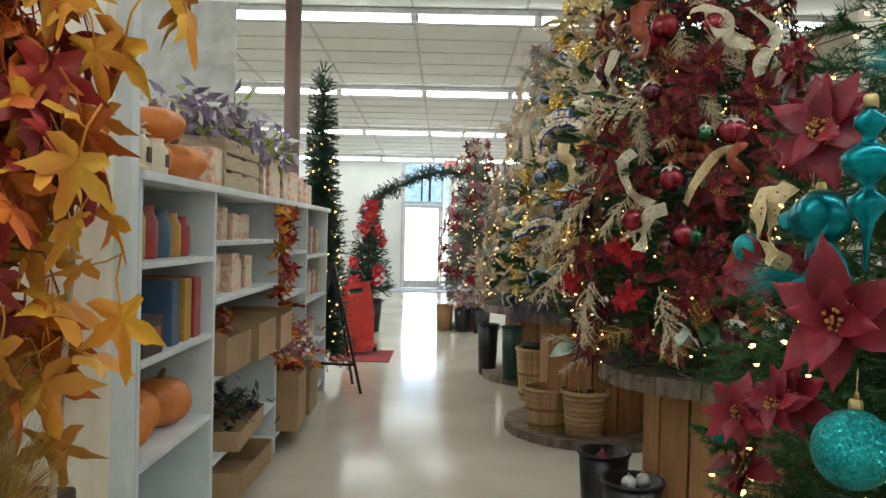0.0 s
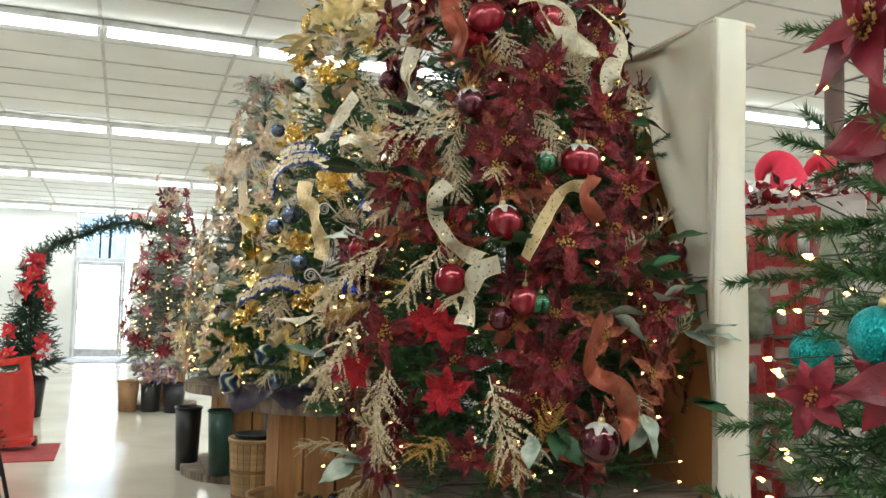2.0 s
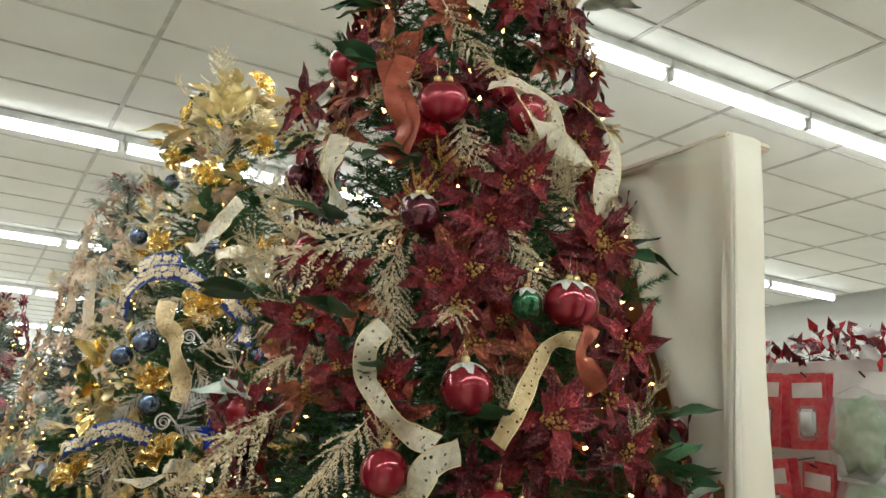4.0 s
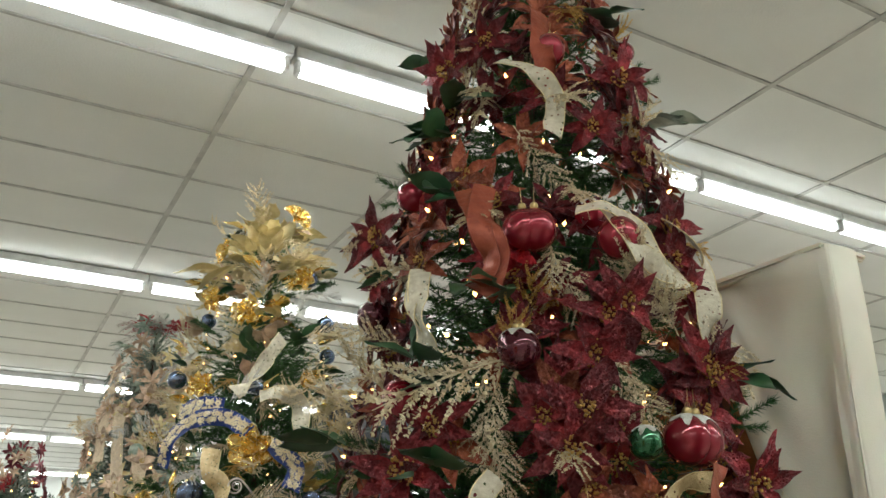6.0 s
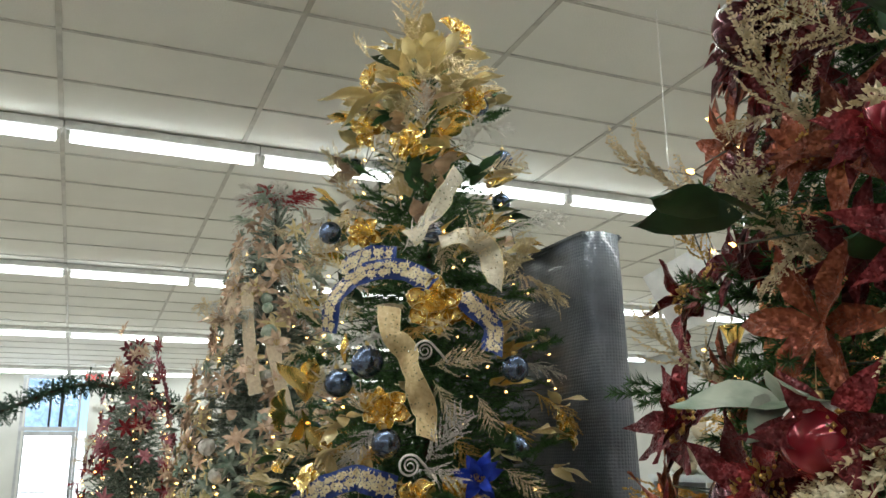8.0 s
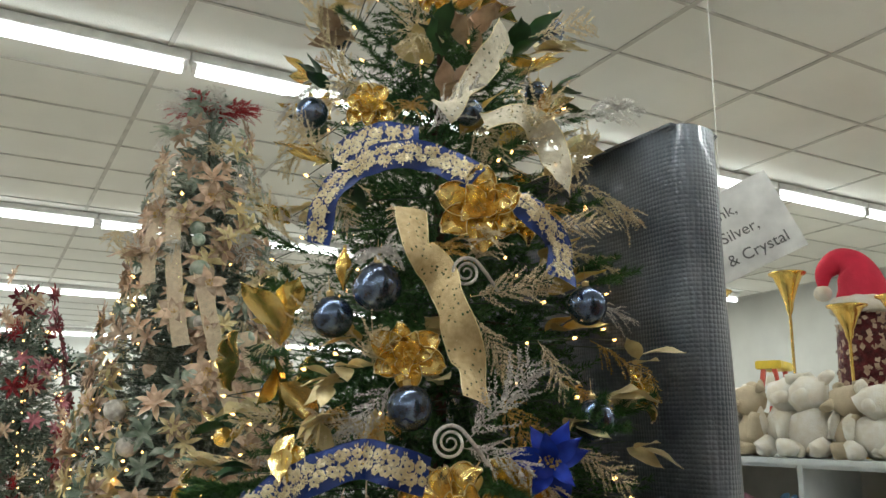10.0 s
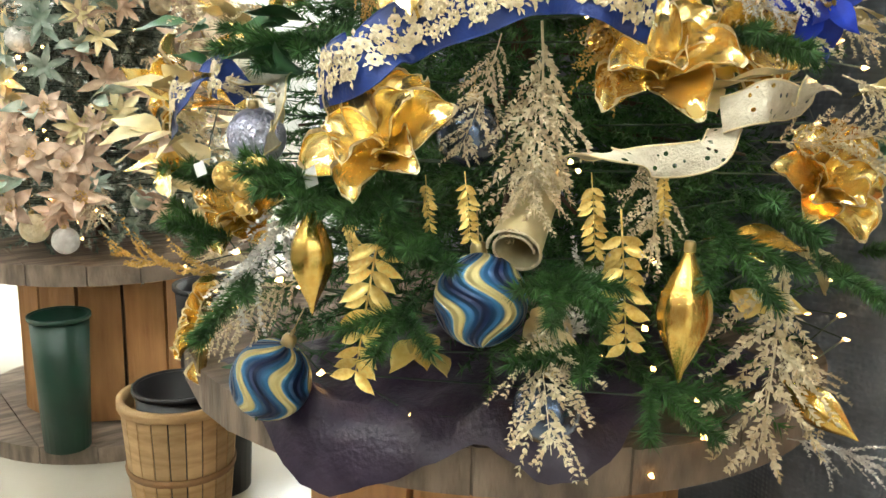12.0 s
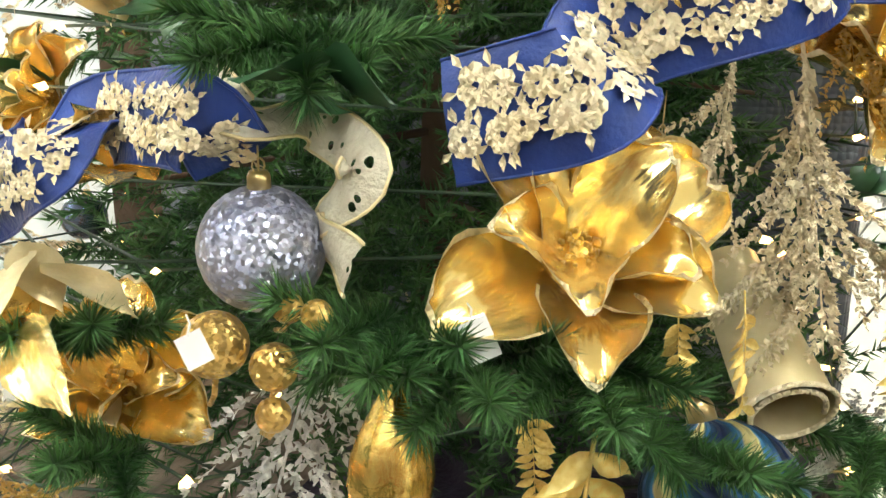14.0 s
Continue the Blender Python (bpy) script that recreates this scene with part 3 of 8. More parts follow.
def cap_meshes():
    bm = lathe([(0.0, 0.012), (0.007, 0.012), (0.009, 0.008), (0.0095, -0.004), (0.0, -0.004)], 14)
    me = bpy.data.meshes.new("cap")
    bm.to_mesh(me)
    bm.free()
    me.materials.append(M_CAP)
    bm = bmesh.new()
    tube(bm, [(0.005 * math.cos(a), 0, 0.016 + 0.006 * math.sin(a)) for a in np.linspace(-1.5, 4.7, 10)] + [(0, 0.0, 0.05)], 0.0008, n=4)
    m2 = bpy.data.meshes.new("hook")
    bm.to_mesh(m2)
    bm.free()
    m2.materials.append(M_CAP)
    return me, m2


CAP, HOOK = cap_meshes()
UNIT = {}


def ornament(p, r, material, label, frost=False, tilt=0.0, group="hanging ball ornaments"):
    """A glass ball with its brass cap and wire hook; frost: a glitter drip over its top."""
    t = thing("ball_ornament", Matrix.Translation(p) @ pose(0, 0, 0, rnd_.uniform(-8, 8) + tilt, rnd_.uniform(-8, 8), rnd_.uniform(0, 360)) @ Matrix.Scale(r / 0.05, 4), label, "ornament", group)
    if material.name not in UNIT:
        UNIT[material.name] = ball_mesh(0.05, material)
    part_of("ball", UNIT[material.name], None, t, smooth=False)
    if frost:
        if "frost" not in UNIT:
            bm = bmesh.new()
            n = 36
            rows_ = []
            for k in range(6):
                row = []
                for i in range(n):
                    a = 2 * math.pi * i / n
                    edge = 0.85 + 0.35 * math.sin(a * 7) * (0.6 + 0.4 * math.sin(a * 3 + 1))
                    th = 0.16 + (edge - 0.16) * k / 5
                    row.append(bm.verts.new((0.0508 * math.sin(th) * math.cos(a), 0.0508 * math.sin(th) * math.sin(a), 0.0508 * math.cos(th))))
                rows_.append(row)
            for a, b in zip(rows_, rows_[1:]):
                for i in range(n):
                    bm.faces.new((a[i], b[i], b[(i + 1) % n], a[(i + 1) % n]))
            me = bpy.data.meshes.new("frost")
            bm.to_mesh(me)
            bm.free()
            me.materials.append(M_FROSTCAP)
            me.shade_smooth()
            UNIT["frost"] = me
        part_of("frost", UNIT["frost"], None, t, "white glitter drip", smooth=False)
    c = part_of("cap", CAP, None, t, "brass cap")
    c.location = (0, 0, 0.05)
    part_of("hook", HOOK, None, c)
    return t


def finial(p, length, material, label, rx=0.0, ry=0.0, ribs=True):
    """A ribbed drop-shaped ornament, pointed below; without ribs a turned spindle."""
    prof = [(0, -0.5), (0.012, -0.46), (0.03, -0.38), (0.075, -0.26), (0.125, -0.1), (0.142, 0.02), (0.13, 0.14), (0.085, 0.28), (0.045, 0.38), (0.028, 0.44), (0.028, 0.47), (0, 0.47)]
    spindle = [(0, -0.5), (0.010, -0.46), (0.022, -0.3), (0.045, -0.2), (0.105, -0.12), (0.11, -0.06), (0.05, -0.02), (0.04, 0.02), (0.10, 0.06), (0.155, 0.12), (0.155, 0.18), (0.10, 0.24), (0.04, 0.27), (0.05, 0.31), (0.09, 0.35), (0.09, 0.4), (0.04, 0.44), (0.028, 0.47), (0, 0.47)]
    bm = lathe([(r * 1.32, z) for r, z in prof] if ribs else spindle, 32)
    if ribs:
        for v in bm.verts:
            a = math.atan2(v.co.y, v.co.x)
            k = 1 + 0.035 * math.cos(8 * a)
            v.co.x *= k
            v.co.y *= k
    t = thing("finial_ornament", Matrix.Translation(p) @ pose(0, 0, 0, rx, ry, rnd_.uniform(0, 360)) @ Matrix.Scale(length, 4), label, "ornament", "drop ornaments")
    part("drop", bm, material, t)
    c = part_of("cap", CAP, None, t, "brass cap")
    c.location, c.scale = (0, 0, 0.48), (4.5, 4.5, 4.5)
    return t


def spray_mesh(name, L=0.3, arms=16, leaf=0.012, seed=0, curve=0.25, width=0.42):
    """A cedar-like spray along +x: stem, alternate twigs, scale leaflets."""
    rng = np.random.default_rng(seed)
    v0 = np.array([[0, 0, 0], [0.5, 0.26, 0.08], [1.0, 0, 0], [0.5, -0.26, 0.08]])
    f0 = np.array([[0, 1, 2], [0, 2, 3]])
    pos, dirs, scl = [], [], []
    for k in range(arms):
        u = 0.1 + 0.88 * k / arms
        root = np.array([u * L, 0, -curve * L * u * u])
        side = (-1) ** k
        al = L * width * (math.sin(math.pi * (0.15 + 0.8 * u)) ** 0.8) * rng.uniform(0.8, 1.15)
        d = np.array([0.75 + rng.normal() * 0.12, side * 0.66 * rng.uniform(0.5, 1.2), -0.1 + rng.normal() * 0.3])
        d /= np.linalg.norm(d)
        m = max(4, int(al / (leaf * 0.62)))
        for j in range(m):
            q = root + d * al * (j + 0.5) / m
            q[2] -= 0.35 * al * ((j + 0.5) / m) ** 2
            for s2 in (-1, 1, 0.3):
                e = d + 0.9 * s2 * np.array([-d[1], d[0], 0]) * rng.uniform(0.5, 1.1) + rng.normal(size=3) * 0.35
                pos.append(q)
                dirs.append(e)
                scl.append(leaf * rng.uniform(0.8, 1.4) * (1.15 - 0.4 * j / m))
    rot = frames_along(np.array(dirs), rng)
    me = scatter(name, [(v0, f0)], np.array(pos), rot, np.array(scl), rng)
    bm = bmesh.new()
    tube(bm, [(u * L, 0, -curve * L * u * u) for u in np.linspace(0, 1, 7)], 0.0022, 0.001, 4)
    st = bpy.data.meshes.new("stem")
    bm.to_mesh(st)
    bm.free()
    return me, st


SPRAYS = [spray_mesh("leaflet_mass", 0.3, 22, 0.011, s) for s in range(4)]


def spray(p, d, size, material, label="champagne glitter cedar spray", up=(0, 0, 1)):
    """A glittered spray that grows from p along d."""
    x = Vector(d).normalized()
    y = Vector(up).cross(x)
    y = y.normalized() if y.length > 1e-3 else x.orthogonal().normalized()
    m = Matrix((x, y, x.cross(y))).transposed().to_4x4()
    t = thing("glitter_spray", Matrix.Translation(p) @ m @ pose(0, 0, 0, rnd_.uniform(-30, 30)) @ Matrix.Scale(size / 0.3, 4), label, "glitter spray", "glitter sprays")
    k = rnd_.randrange(4)
    for nm, me in zip(("foliage", "stem"), SPRAYS[k]):
        key = (nm, k, material.name)
        if key not in PROTO:
            c = me.copy()
            c.materials.append(material)
            PROTO[key] = c
        ob = part_of(nm, PROTO[key], None, t, smooth=False)
        if nm == "foliage":
            ob["kind"] = "stuff"
    return t


def leaf_drop(p, length, material, label="hanging gold leaf spray", d=(0, 0, -1), pairs=11, face=(-0.7, -0.7, 0)):
    """A hanging stem with pairs of small folded leaves."""
    x = Vector(d).normalized()
    t = thing("leaf_spray", Matrix.Translation(p) @ Matrix((x, Vector(face).cross(x).normalized(), x.cross(Vector(face).cross(x).normalized()))).transposed().to_4x4() @ pose(0, 0, 0, rnd_.uniform(-15, 15)) @ Matrix.Scale(length * 1.15, 4), label, "leaf spray", "hanging leaf sprays")
    key = ("drop_leaf", material.name)
    if key not in PROTO:
        me = petal_mesh("leaf", 0.205, 0.088, 0.1, 0.5, 0.9, 0.8, 0.0, 6, 5)
        me.materials.append(material)
        PROTO[key] = me
        bm = bmesh.new()
        tube(bm, [(-0.12, 0, 0), (0.4, 0, 0.02), (0.9, 0, 0)], 0.009, 0.005, 5)
        st = bpy.data.meshes.new("stem")
        bm.to_mesh(st)
        bm.free()
        st.materials.append(material)
        PROTO[("drop_stem", material.name)] = st
    part_of("stem", PROTO[("drop_stem", material.name)], None, t)
    for k in range(pairs):
        u = 0.08 + 0.82 * k / (pairs - 1)
        for s in (-1, 1):
            ob = part_of("leaf", PROTO[key], None, t, smooth=False)
            ob.matrix_basis = pose(u, 0, 0, rnd_.uniform(-30, 30), rnd_.uniform(-20, 20), s * rnd_.uniform(40, 68)) @ Matrix.Scale((1.1 - 0.35 * abs(u - 0.35)) * rnd_.uniform(0.9, 1.1), 4)
    return t


def smooth_path(pts, n=8):
    pts = [Vector(p) for p in pts]
    q = [pts[0] * 2 - pts[1]] + pts + [pts[-1] * 2 - pts[-2]]
    out = []
    for i in range(1, len(q) - 2):
        for k in range(n):
            s = k / n
            a, b, c, d = q[i - 1:i + 3]
            out.append(0.5 * ((2 * b) + (c - a) * s + (2 * a - 5 * b + 4 * c - d) * s * s + (3 * b - a - 3 * c + d) * s ** 3))
    return out + [pts[-1]]


def ribbon(pts, width, material, label, axis, edge=None, motif=None, lie=0.15, ruffle=0.004, twist=0.0, turns=1.0):
    """A ribbon along pts. axis: (x, y) of the tree it winds round. lie: how far its face leans from the outward way."""
    path = smooth_path(pts)
    o = path[0].copy()
    t = thing("ribbon", Matrix.Translation(o), label, "ribbon", "tree ribbons")
    V, F, UV, cols, s, rails = [], [], [], 7, 0.0, ([], [])
    frames_ = []
    for k, p in enumerate(path):
        d = (path[min(k + 1, len(path) - 1)] - path[max(k - 1, 0)]).normalized()
        out = Vector((p.x - axis[0], p.y - axis[1], 0)).normalized()
        out = (out + Vector((0, 0, lie))).normalized()
        tw = twist * math.sin(2 * math.pi * k / max(1, len(path) - 1) * turns + 0.6)
        w0 = d.cross(out).normalized()
        w = (w0 * math.cos(tw) + w0.cross(d) * math.sin(tw)).normalized()
        nrm = w.cross(d).normalized()
        if k:
            s += (p - path[k - 1]).length
        frames_.append((p - o, w, nrm, s))
        for j in range(cols):
            v = -1 + 2 * j / (cols - 1)
            V.append(p - o + w * v * width / 2 + nrm * (ruffle * math.sin(s * 55 + v * 1.5) * abs(v) - 0.06 * width * v * v))
            UV.append((s, v * width / 2))
        rails[0].append(V[-cols])
        rails[1].append(V[-1])
    for k in range(len(path) - 1):
        for j in range(cols - 1):
            a = k * cols + j
            F.append((a, a + 1, a + cols + 1, a + cols))
    me = np_mesh("band", np.array([tuple(v) for v in V]), np.array(F))
    uv = me.uv_layers.new(name="UVMap")
    idx = np.zeros(len(me.loops), np.int32)
    me.loops.foreach_get("vertex_index", idx)
    uv.data.foreach_set("uv", np.array(UV, np.float32)[idx].ravel())
    part_of("band", me, material, t)
    if edge:
        for r in rails:
            bm = bmesh.new()
            tube(bm, r, 0.0014, n=4)
            part("wired_edge", bm, edge, t)
    if motif:
        rosettes(t, frames_, width, motif)
    return t


def rosettes(t, fr, width, material):
    """Glittered flower motifs laid on a ribbon: rosettes of petals and sprig leaves."""
    rng = random.Random(11)
    total, s, k = fr[-1][3], 0.012, 0
    bm = bmesh.new()
    while s < total - 0.01:
        i = min(range(len(fr)), key=lambda q: abs(fr[q][3] - s))
        p, w, n, _ = fr[i]
        d = w.cross(n)
        off = (-1) ** k * width * 0.17 + rng.uniform(-0.06, 0.06) * width
        c = p + w * off + n * 0.003
        R = width * rng.uniform(0.12, 0.19)
        m = 7
        for q in range(m):
            a = 2 * math.pi * q / m + rng.uniform(0, 0.3)
            e = c + (d * math.cos(a) + w * math.sin(a)) * R * 0.55
            ring = [bm.verts.new(e + (d * math.cos(b) + w * math.sin(b)) * R * 0.42 + n * 0.001 * math.sin(3 * b)) for b in np.linspace(0, 2 * math.pi, 9)[:-1]]
            mid = bm.verts.new(e + n * 0.0012)
            for z in range(8):
                bm.faces.new((ring[z], ring[(z + 1) % 8], mid))
        for q in range(6):
            a = rng.uniform(0, 6.28)
            e = c + (d * math.cos(a) + w * math.sin(a)) * R * 1.0
            ax, ay = d * math.cos(a) + w * math.sin(a), w * math.cos(a) - d * math.sin(a)
            g = [bm.verts.new(e + ax * x * R + ay * y * R + n * zz) for x, y, zz in ((-0.1, 0, 0), (0.3, 0.2, 0.0015), (0.75, 0, 0), (0.3, -0.2, 0.0015))]
            bm.faces.new(g)
        s += R * 0.78
        k += 1
    part("applique", bm, material, t, "gold glitter flower pattern", smooth=False)["kind"] = "stuff"


def light_string(tree_xy, z0, z1, rfun, n, seed, rbulb=0.0036, label="string of small warm white lights"):
    """Lit mini bulbs on a green wire that winds round the tree."""
    rng = np.random.default_rng(seed)
    t = thing("string_lights", pose(tree_xy[0], tree_xy[1], z0), label, "string lights", "lit light strings")
    pts = []
    for k in range(n):
        u = (k + 0.5) / n
        u = 1 - math.sqrt(1 - u * 0.97)
        z = z0 + u * (z1 - z0) + rng.normal() * 0.03
        a = k * 2.39996 * 0.12 * 3.1 + rng.normal() * 0.15
        r = rfun(z) * rng.uniform(0.80, 0.97)
        pts.append(Vector((r * math.cos(a), r * math.sin(a), z - z0)))
    bm = bmesh.new()
    tube(bm, pts, 0.0018, n=3)
    part("wire", bm, M_WIRE, t)
    v0 = np.array([[1, 0, 0], [-0.5, 0.87, 0], [-0.5, -0.87, 0], [0.4, 0.7, 1.3], [-0.8, 0, 1.3], [0.4, -0.7, 1.3], [0, 0, 2.6], [0, 0, -0.8]]) * rbulb
    f0 = np.array([[0, 1, 3], [1, 4, 3], [1, 2, 4], [2, 5, 4], [2, 0, 5], [0, 3, 5], [3, 4, 6], [4, 5, 6], [5, 3, 6], [1, 0, 7], [2, 1, 7], [0, 2, 7]])
    pos = np.array([tuple(p) for p in pts])
    rot = frames_along(pos * np.array([1, 1, 0.1]) + 1e-4, rng)
    rot = rot[:, :, [1, 2, 0]]
    me = scatter("bulb_string", [(v0, f0)], pos, rot, rng.uniform(0.8, 1.25, n), rng)
    part_of("bulb_string", me, M_BULB, t, "glowing warm bulbs")["kind"] = "stuff"
    return t


# ---- small tree decorations ----
def flower_mass(name, spots, sizes, mats, label, seed):
    """Many small six-petalled flowers joined, a part for each colour."""
    rng = np.random.default_rng(seed)
    t = thing(name, Matrix(), label, "artificial flowers", kind="stuff")
    v = np.array([(0, 0, 0), (0.38, 0.17, 0.09), (0.72, 0.12, 0.07), (1.0, 0, -0.08), (0.72, -0.12, 0.07), (0.38, -0.17, 0.09), (0.5, 0, 0.0)])
    V, F = [], []
    for ring, (n, tilt, k) in enumerate(((6, 0.15, 0.5), (5, 0.6, 0.36))):
        for i in range(n):
            a = 2 * math.pi * i / n + 0.5 * ring
            q = v * k
            q = np.stack([q[:, 0] * math.cos(tilt) - q[:, 2] * math.sin(tilt), q[:, 1], q[:, 0] * math.sin(tilt) + q[:, 2]], 1)
            q = q @ np.array([[math.cos(a), math.sin(a), 0], [-math.sin(a), math.cos(a), 0], [0, 0, 1]])
            o = 7 * len(V)
            V.append(q)
            F += [(o + i, o + (i + 1) % 6, o + 6) for i in range(6)]
    tmpl = (np.concatenate(V), np.array(F))
    for c, ma in enumerate(mats):
        mine = spots[c::len(mats)]
        pos = np.array([tuple(p) for p, _ in mine])
        rot = frames_along(np.array([tuple(n) for _, n in mine]), rng)[:, :, [1, 2, 0]]
        me = scatter("petal_mass", [tmpl], pos, rot, rng.uniform(*sizes, len(mine)), rng)
        part_of("petal_mass", me, ma, t, smooth=False)["kind"] = "stuff"


def mesh_roll(p, q, r):
    """A rolled length of tan mesh ribbon, open at its end."""
    t = thing("ribbon_roll", facing(p, Vector(p) - Vector(q)), "rolled tan mesh ribbon tucked into the branches", "ribbon")
    bm = bmesh.new()
    L = (Vector(p) - Vector(q)).length
    rows_ = []
    for k in range(8):
        z = -L * k / 7
        rows_.append([bm.verts.new(((r * (1 - 0.04 * k) + 0.012 * a / 9) * math.cos(a), (r * (1 - 0.04 * k) + 0.012 * a / 9) * math.sin(a), z)) for a in np.linspace(0, 9.4, 30)])
    for a, b in zip(rows_, rows_[1:]):
        for i in range(29):
            bm.faces.new((a[i], a[i + 1], b[i + 1], b[i]))
    part("mesh_band", bm, M_CREAMLEAF, t)
    bm = bmesh.new()
    tube(bm, [((r + 0.012 * a / 9) * math.cos(a), (r + 0.012 * a / 9) * math.sin(a), 0) for a in np.linspace(0, 9.4, 40)], 0.0022, n=5)
    part("wired_edge", bm, M_CHAMP, t)


def curl(p, n, r):
    """A flat glittered spiral."""
    t = thing("curl_pick", facing(p, n, 40), "silver glitter spiral pick", "glitter pick", "glitter curls")
    bm = bmesh.new()
    pts = [(r * (1 - a / 18) * math.cos(a), r * (1 - a / 18) * math.sin(a), 0.01 * math.sin(a * 0.5)) for a in np.linspace(0, 15, 60)]
    tube(bm, [(r * 0.9, -r * 2.4, -0.03), (r, -r, -0.01)] + pts, 0.0045, 0.002, 5)
    part("spiral", bm, M_SILVER, t)


def paper_tag(p, n, size):
    t = thing("price_tag", facing(p, n, 25), "blank white paper price tag on a string", "price tag", "price tags")
    part("card", boxes((-size / 2, size / 2, -size * 0.62, size * 0.62, 0, 0.0008)), M_TAG, t, smooth=False)
    bm = bmesh.new()
    tube(bm, [(0, size * 0.55, 0.001), (size * 0.2, size * 0.9, -0.01), (size * 0.1, size * 1.3, -0.03)], 0.0007, n=4)
    part("string", bm, M_TAG, t)


def berry(p, r):
    t = thing("glitter_berry", Matrix.Translation(p), "gold glitter berry on a wire stem", "glitter berry", "glitter berries")
    part_of("fruit", ball_mesh(r, M_GOLDGLIT, 20, "fruit"), None, t)
    bm = bmesh.new()
    tube(bm, [(0, 0, -r * 0.9), (0.01, 0.01, -r * 1.8), (0.03, 0.03, -r * 2.6)], 0.002, n=5)
    part("stem", bm, M_GOLDGLIT, t)


def tinsel_pick(p, d, size):
    """A burst of straight teal tinsel needles."""
    rng = np.random.default_rng(3)
    t = thing("tinsel_pick", Matrix.Translation(p) @ Vector(d).to_track_quat("X", "Z").to_matrix().to_4x4() @ Matrix.Scale(size, 4), "teal glitter tinsel burst", "glitter pick", "teal tinsel bursts")
    n = 90
    a, s = rng.uniform(0, 6.283, n), rng.uniform(0.05, 0.6, n)
    d2 = np.stack([np.cos(s), np.sin(s) * np.cos(a), np.sin(s) * np.sin(a)], 1)
    v0 = np.array([[0, 0.008, 0], [0, -0.008, 0], [1, 0, 0], [0, 0, 0.008]])
    f0 = np.array([[0, 1, 2], [0, 2, 3], [1, 3, 2]])
    me = scatter("tinsel", [(v0, f0)], np.zeros((n, 3)), frames_along(d2, rng), rng.uniform(0.7, 1.0, n), rng)
    part_of("tinsel", me, M_TEALGLIT, t, smooth=False)["kind"] = "stuff"


# ---- red tree ----
tree_red = fir_tree("christmas_tree", 1.18, 3.90, 0.87, 3.72, 0.60, M_NEEDLE, 1, "green fir tree dressed in burgundy flowers on a spool table", density=1.3, power=0.72, hang=0.06)
spool_table(1.28, 3.85, 0.87, 0.56, "weathered wooden cable spool table with orange staves")
poinsettia((1.069, 3.432, 2.180), (-0.352, -0.926, -0.136), 0.24, M_BURG, "burgundy velvet poinsettia with gold glitter centre", slim=True)
poinsettia((1.250, 3.397, 2.057), (-0.187, -0.975, -0.117), 0.24, M_BURG, "burgundy velvet poinsettia with gold glitter centre", slim=True)
poinsettia((0.934, 3.423, 1.936), (-0.458, -0.884, -0.093), 0.24, M_BURG, "burgundy velvet poinsettia with gold glitter centre", slim=True)
poinsettia((0.670, 3.672, 1.831), (-0.706, -0.704, -0.075), 0.24, M_BURG, "burgundy velvet poinsettia with gold glitter centre", slim=True)
poinsettia((1.308, 3.354, 1.815), (-0.153, -0.986, -0.072), 0.24, M_BURG, "burgundy velvet poinsettia with gold glitter centre", slim=True)
poinsettia((1.076, 3.311, 1.641), (-0.341, -0.939, -0.036), 0.24, M_BURG, "burgundy velvet poinsettia with gold glitter centre", slim=True)
poinsettia((0.907, 3.421, 1.863), (-0.475, -0.876, -0.079), 0.21, M_BURG, "burgundy velvet poinsettia with gold glitter centre", slim=True)
poinsettia((0.616, 3.561, 1.357), (-0.655, -0.755, 0.024), 0.24, M_BURG, "burgundy velvet poinsettia with gold glitter centre", slim=True)
poinsettia((1.015, 3.250, 1.302), (-0.375, -0.926, 0.036), 0.24, M_BURG, "burgundy velvet poinsettia with gold glitter centre", slim=True)
poinsettia((1.378, 3.291, 1.453), (-0.126, -0.992, 0.004), 0.24, M_BURG, "burgundy velvet poinsettia with gold glitter centre", slim=True)
poinsettia((0.751, 4.007, 2.461), (-0.907, -0.365, -0.212), 0.24, M_BURG, "burgundy velvet poinsettia with gold glitter centre", slim=True)
poinsettia((1.025, 3.438, 2.152), (-0.392, -0.910, -0.131), 0.19, M_BURG, "burgundy velvet poinsettia with gold glitter centre", slim=True)
poinsettia((0.593, 3.771, 1.632), (-0.771, -0.636, -0.035), 0.20, M_BURG, "burgundy velvet poinsettia with gold glitter centre", slim=True)
poinsettia((0.714, 3.551, 1.721), (-0.626, -0.778, -0.052), 0.18, M_BURG, "burgundy velvet poinsettia with gold glitter centre", slim=True)
poinsettia((1.235, 3.449, 2.315), (-0.182, -0.970, -0.162), 0.19, M_BURG, "burgundy velvet poinsettia with gold glitter centre", slim=True)
poinsettia((1.254, 3.297, 1.592), (-0.213, -0.977, -0.026), 0.17, M_BURG, "burgundy velvet poinsettia with gold glitter centre", slim=True)
poinsettia((0.743, 3.415, 1.389), (-0.552, -0.834, 0.017), 0.16, M_REDGLIT, "small red glitter flower", centre=False)
poinsettia((0.734, 3.373, 1.208), (-0.539, -0.840, 0.057), 0.16, M_REDGLIT, "small red glitter flower", centre=False)
poinsettia((0.548, 3.641, 1.246), (-0.704, -0.708, 0.049), 0.14, M_REDGLIT, "small red glitter flower", centre=False)
poinsettia((0.875, 3.562, 2.305), (-0.560, -0.814, -0.156), 0.12, M_REDGLIT, "small red glitter flower", centre=False)
poinsettia((0.696, 3.465, 1.403), (-0.589, -0.808, 0.014), 0.12, M_REDGLIT, "small red glitter flower", centre=False)
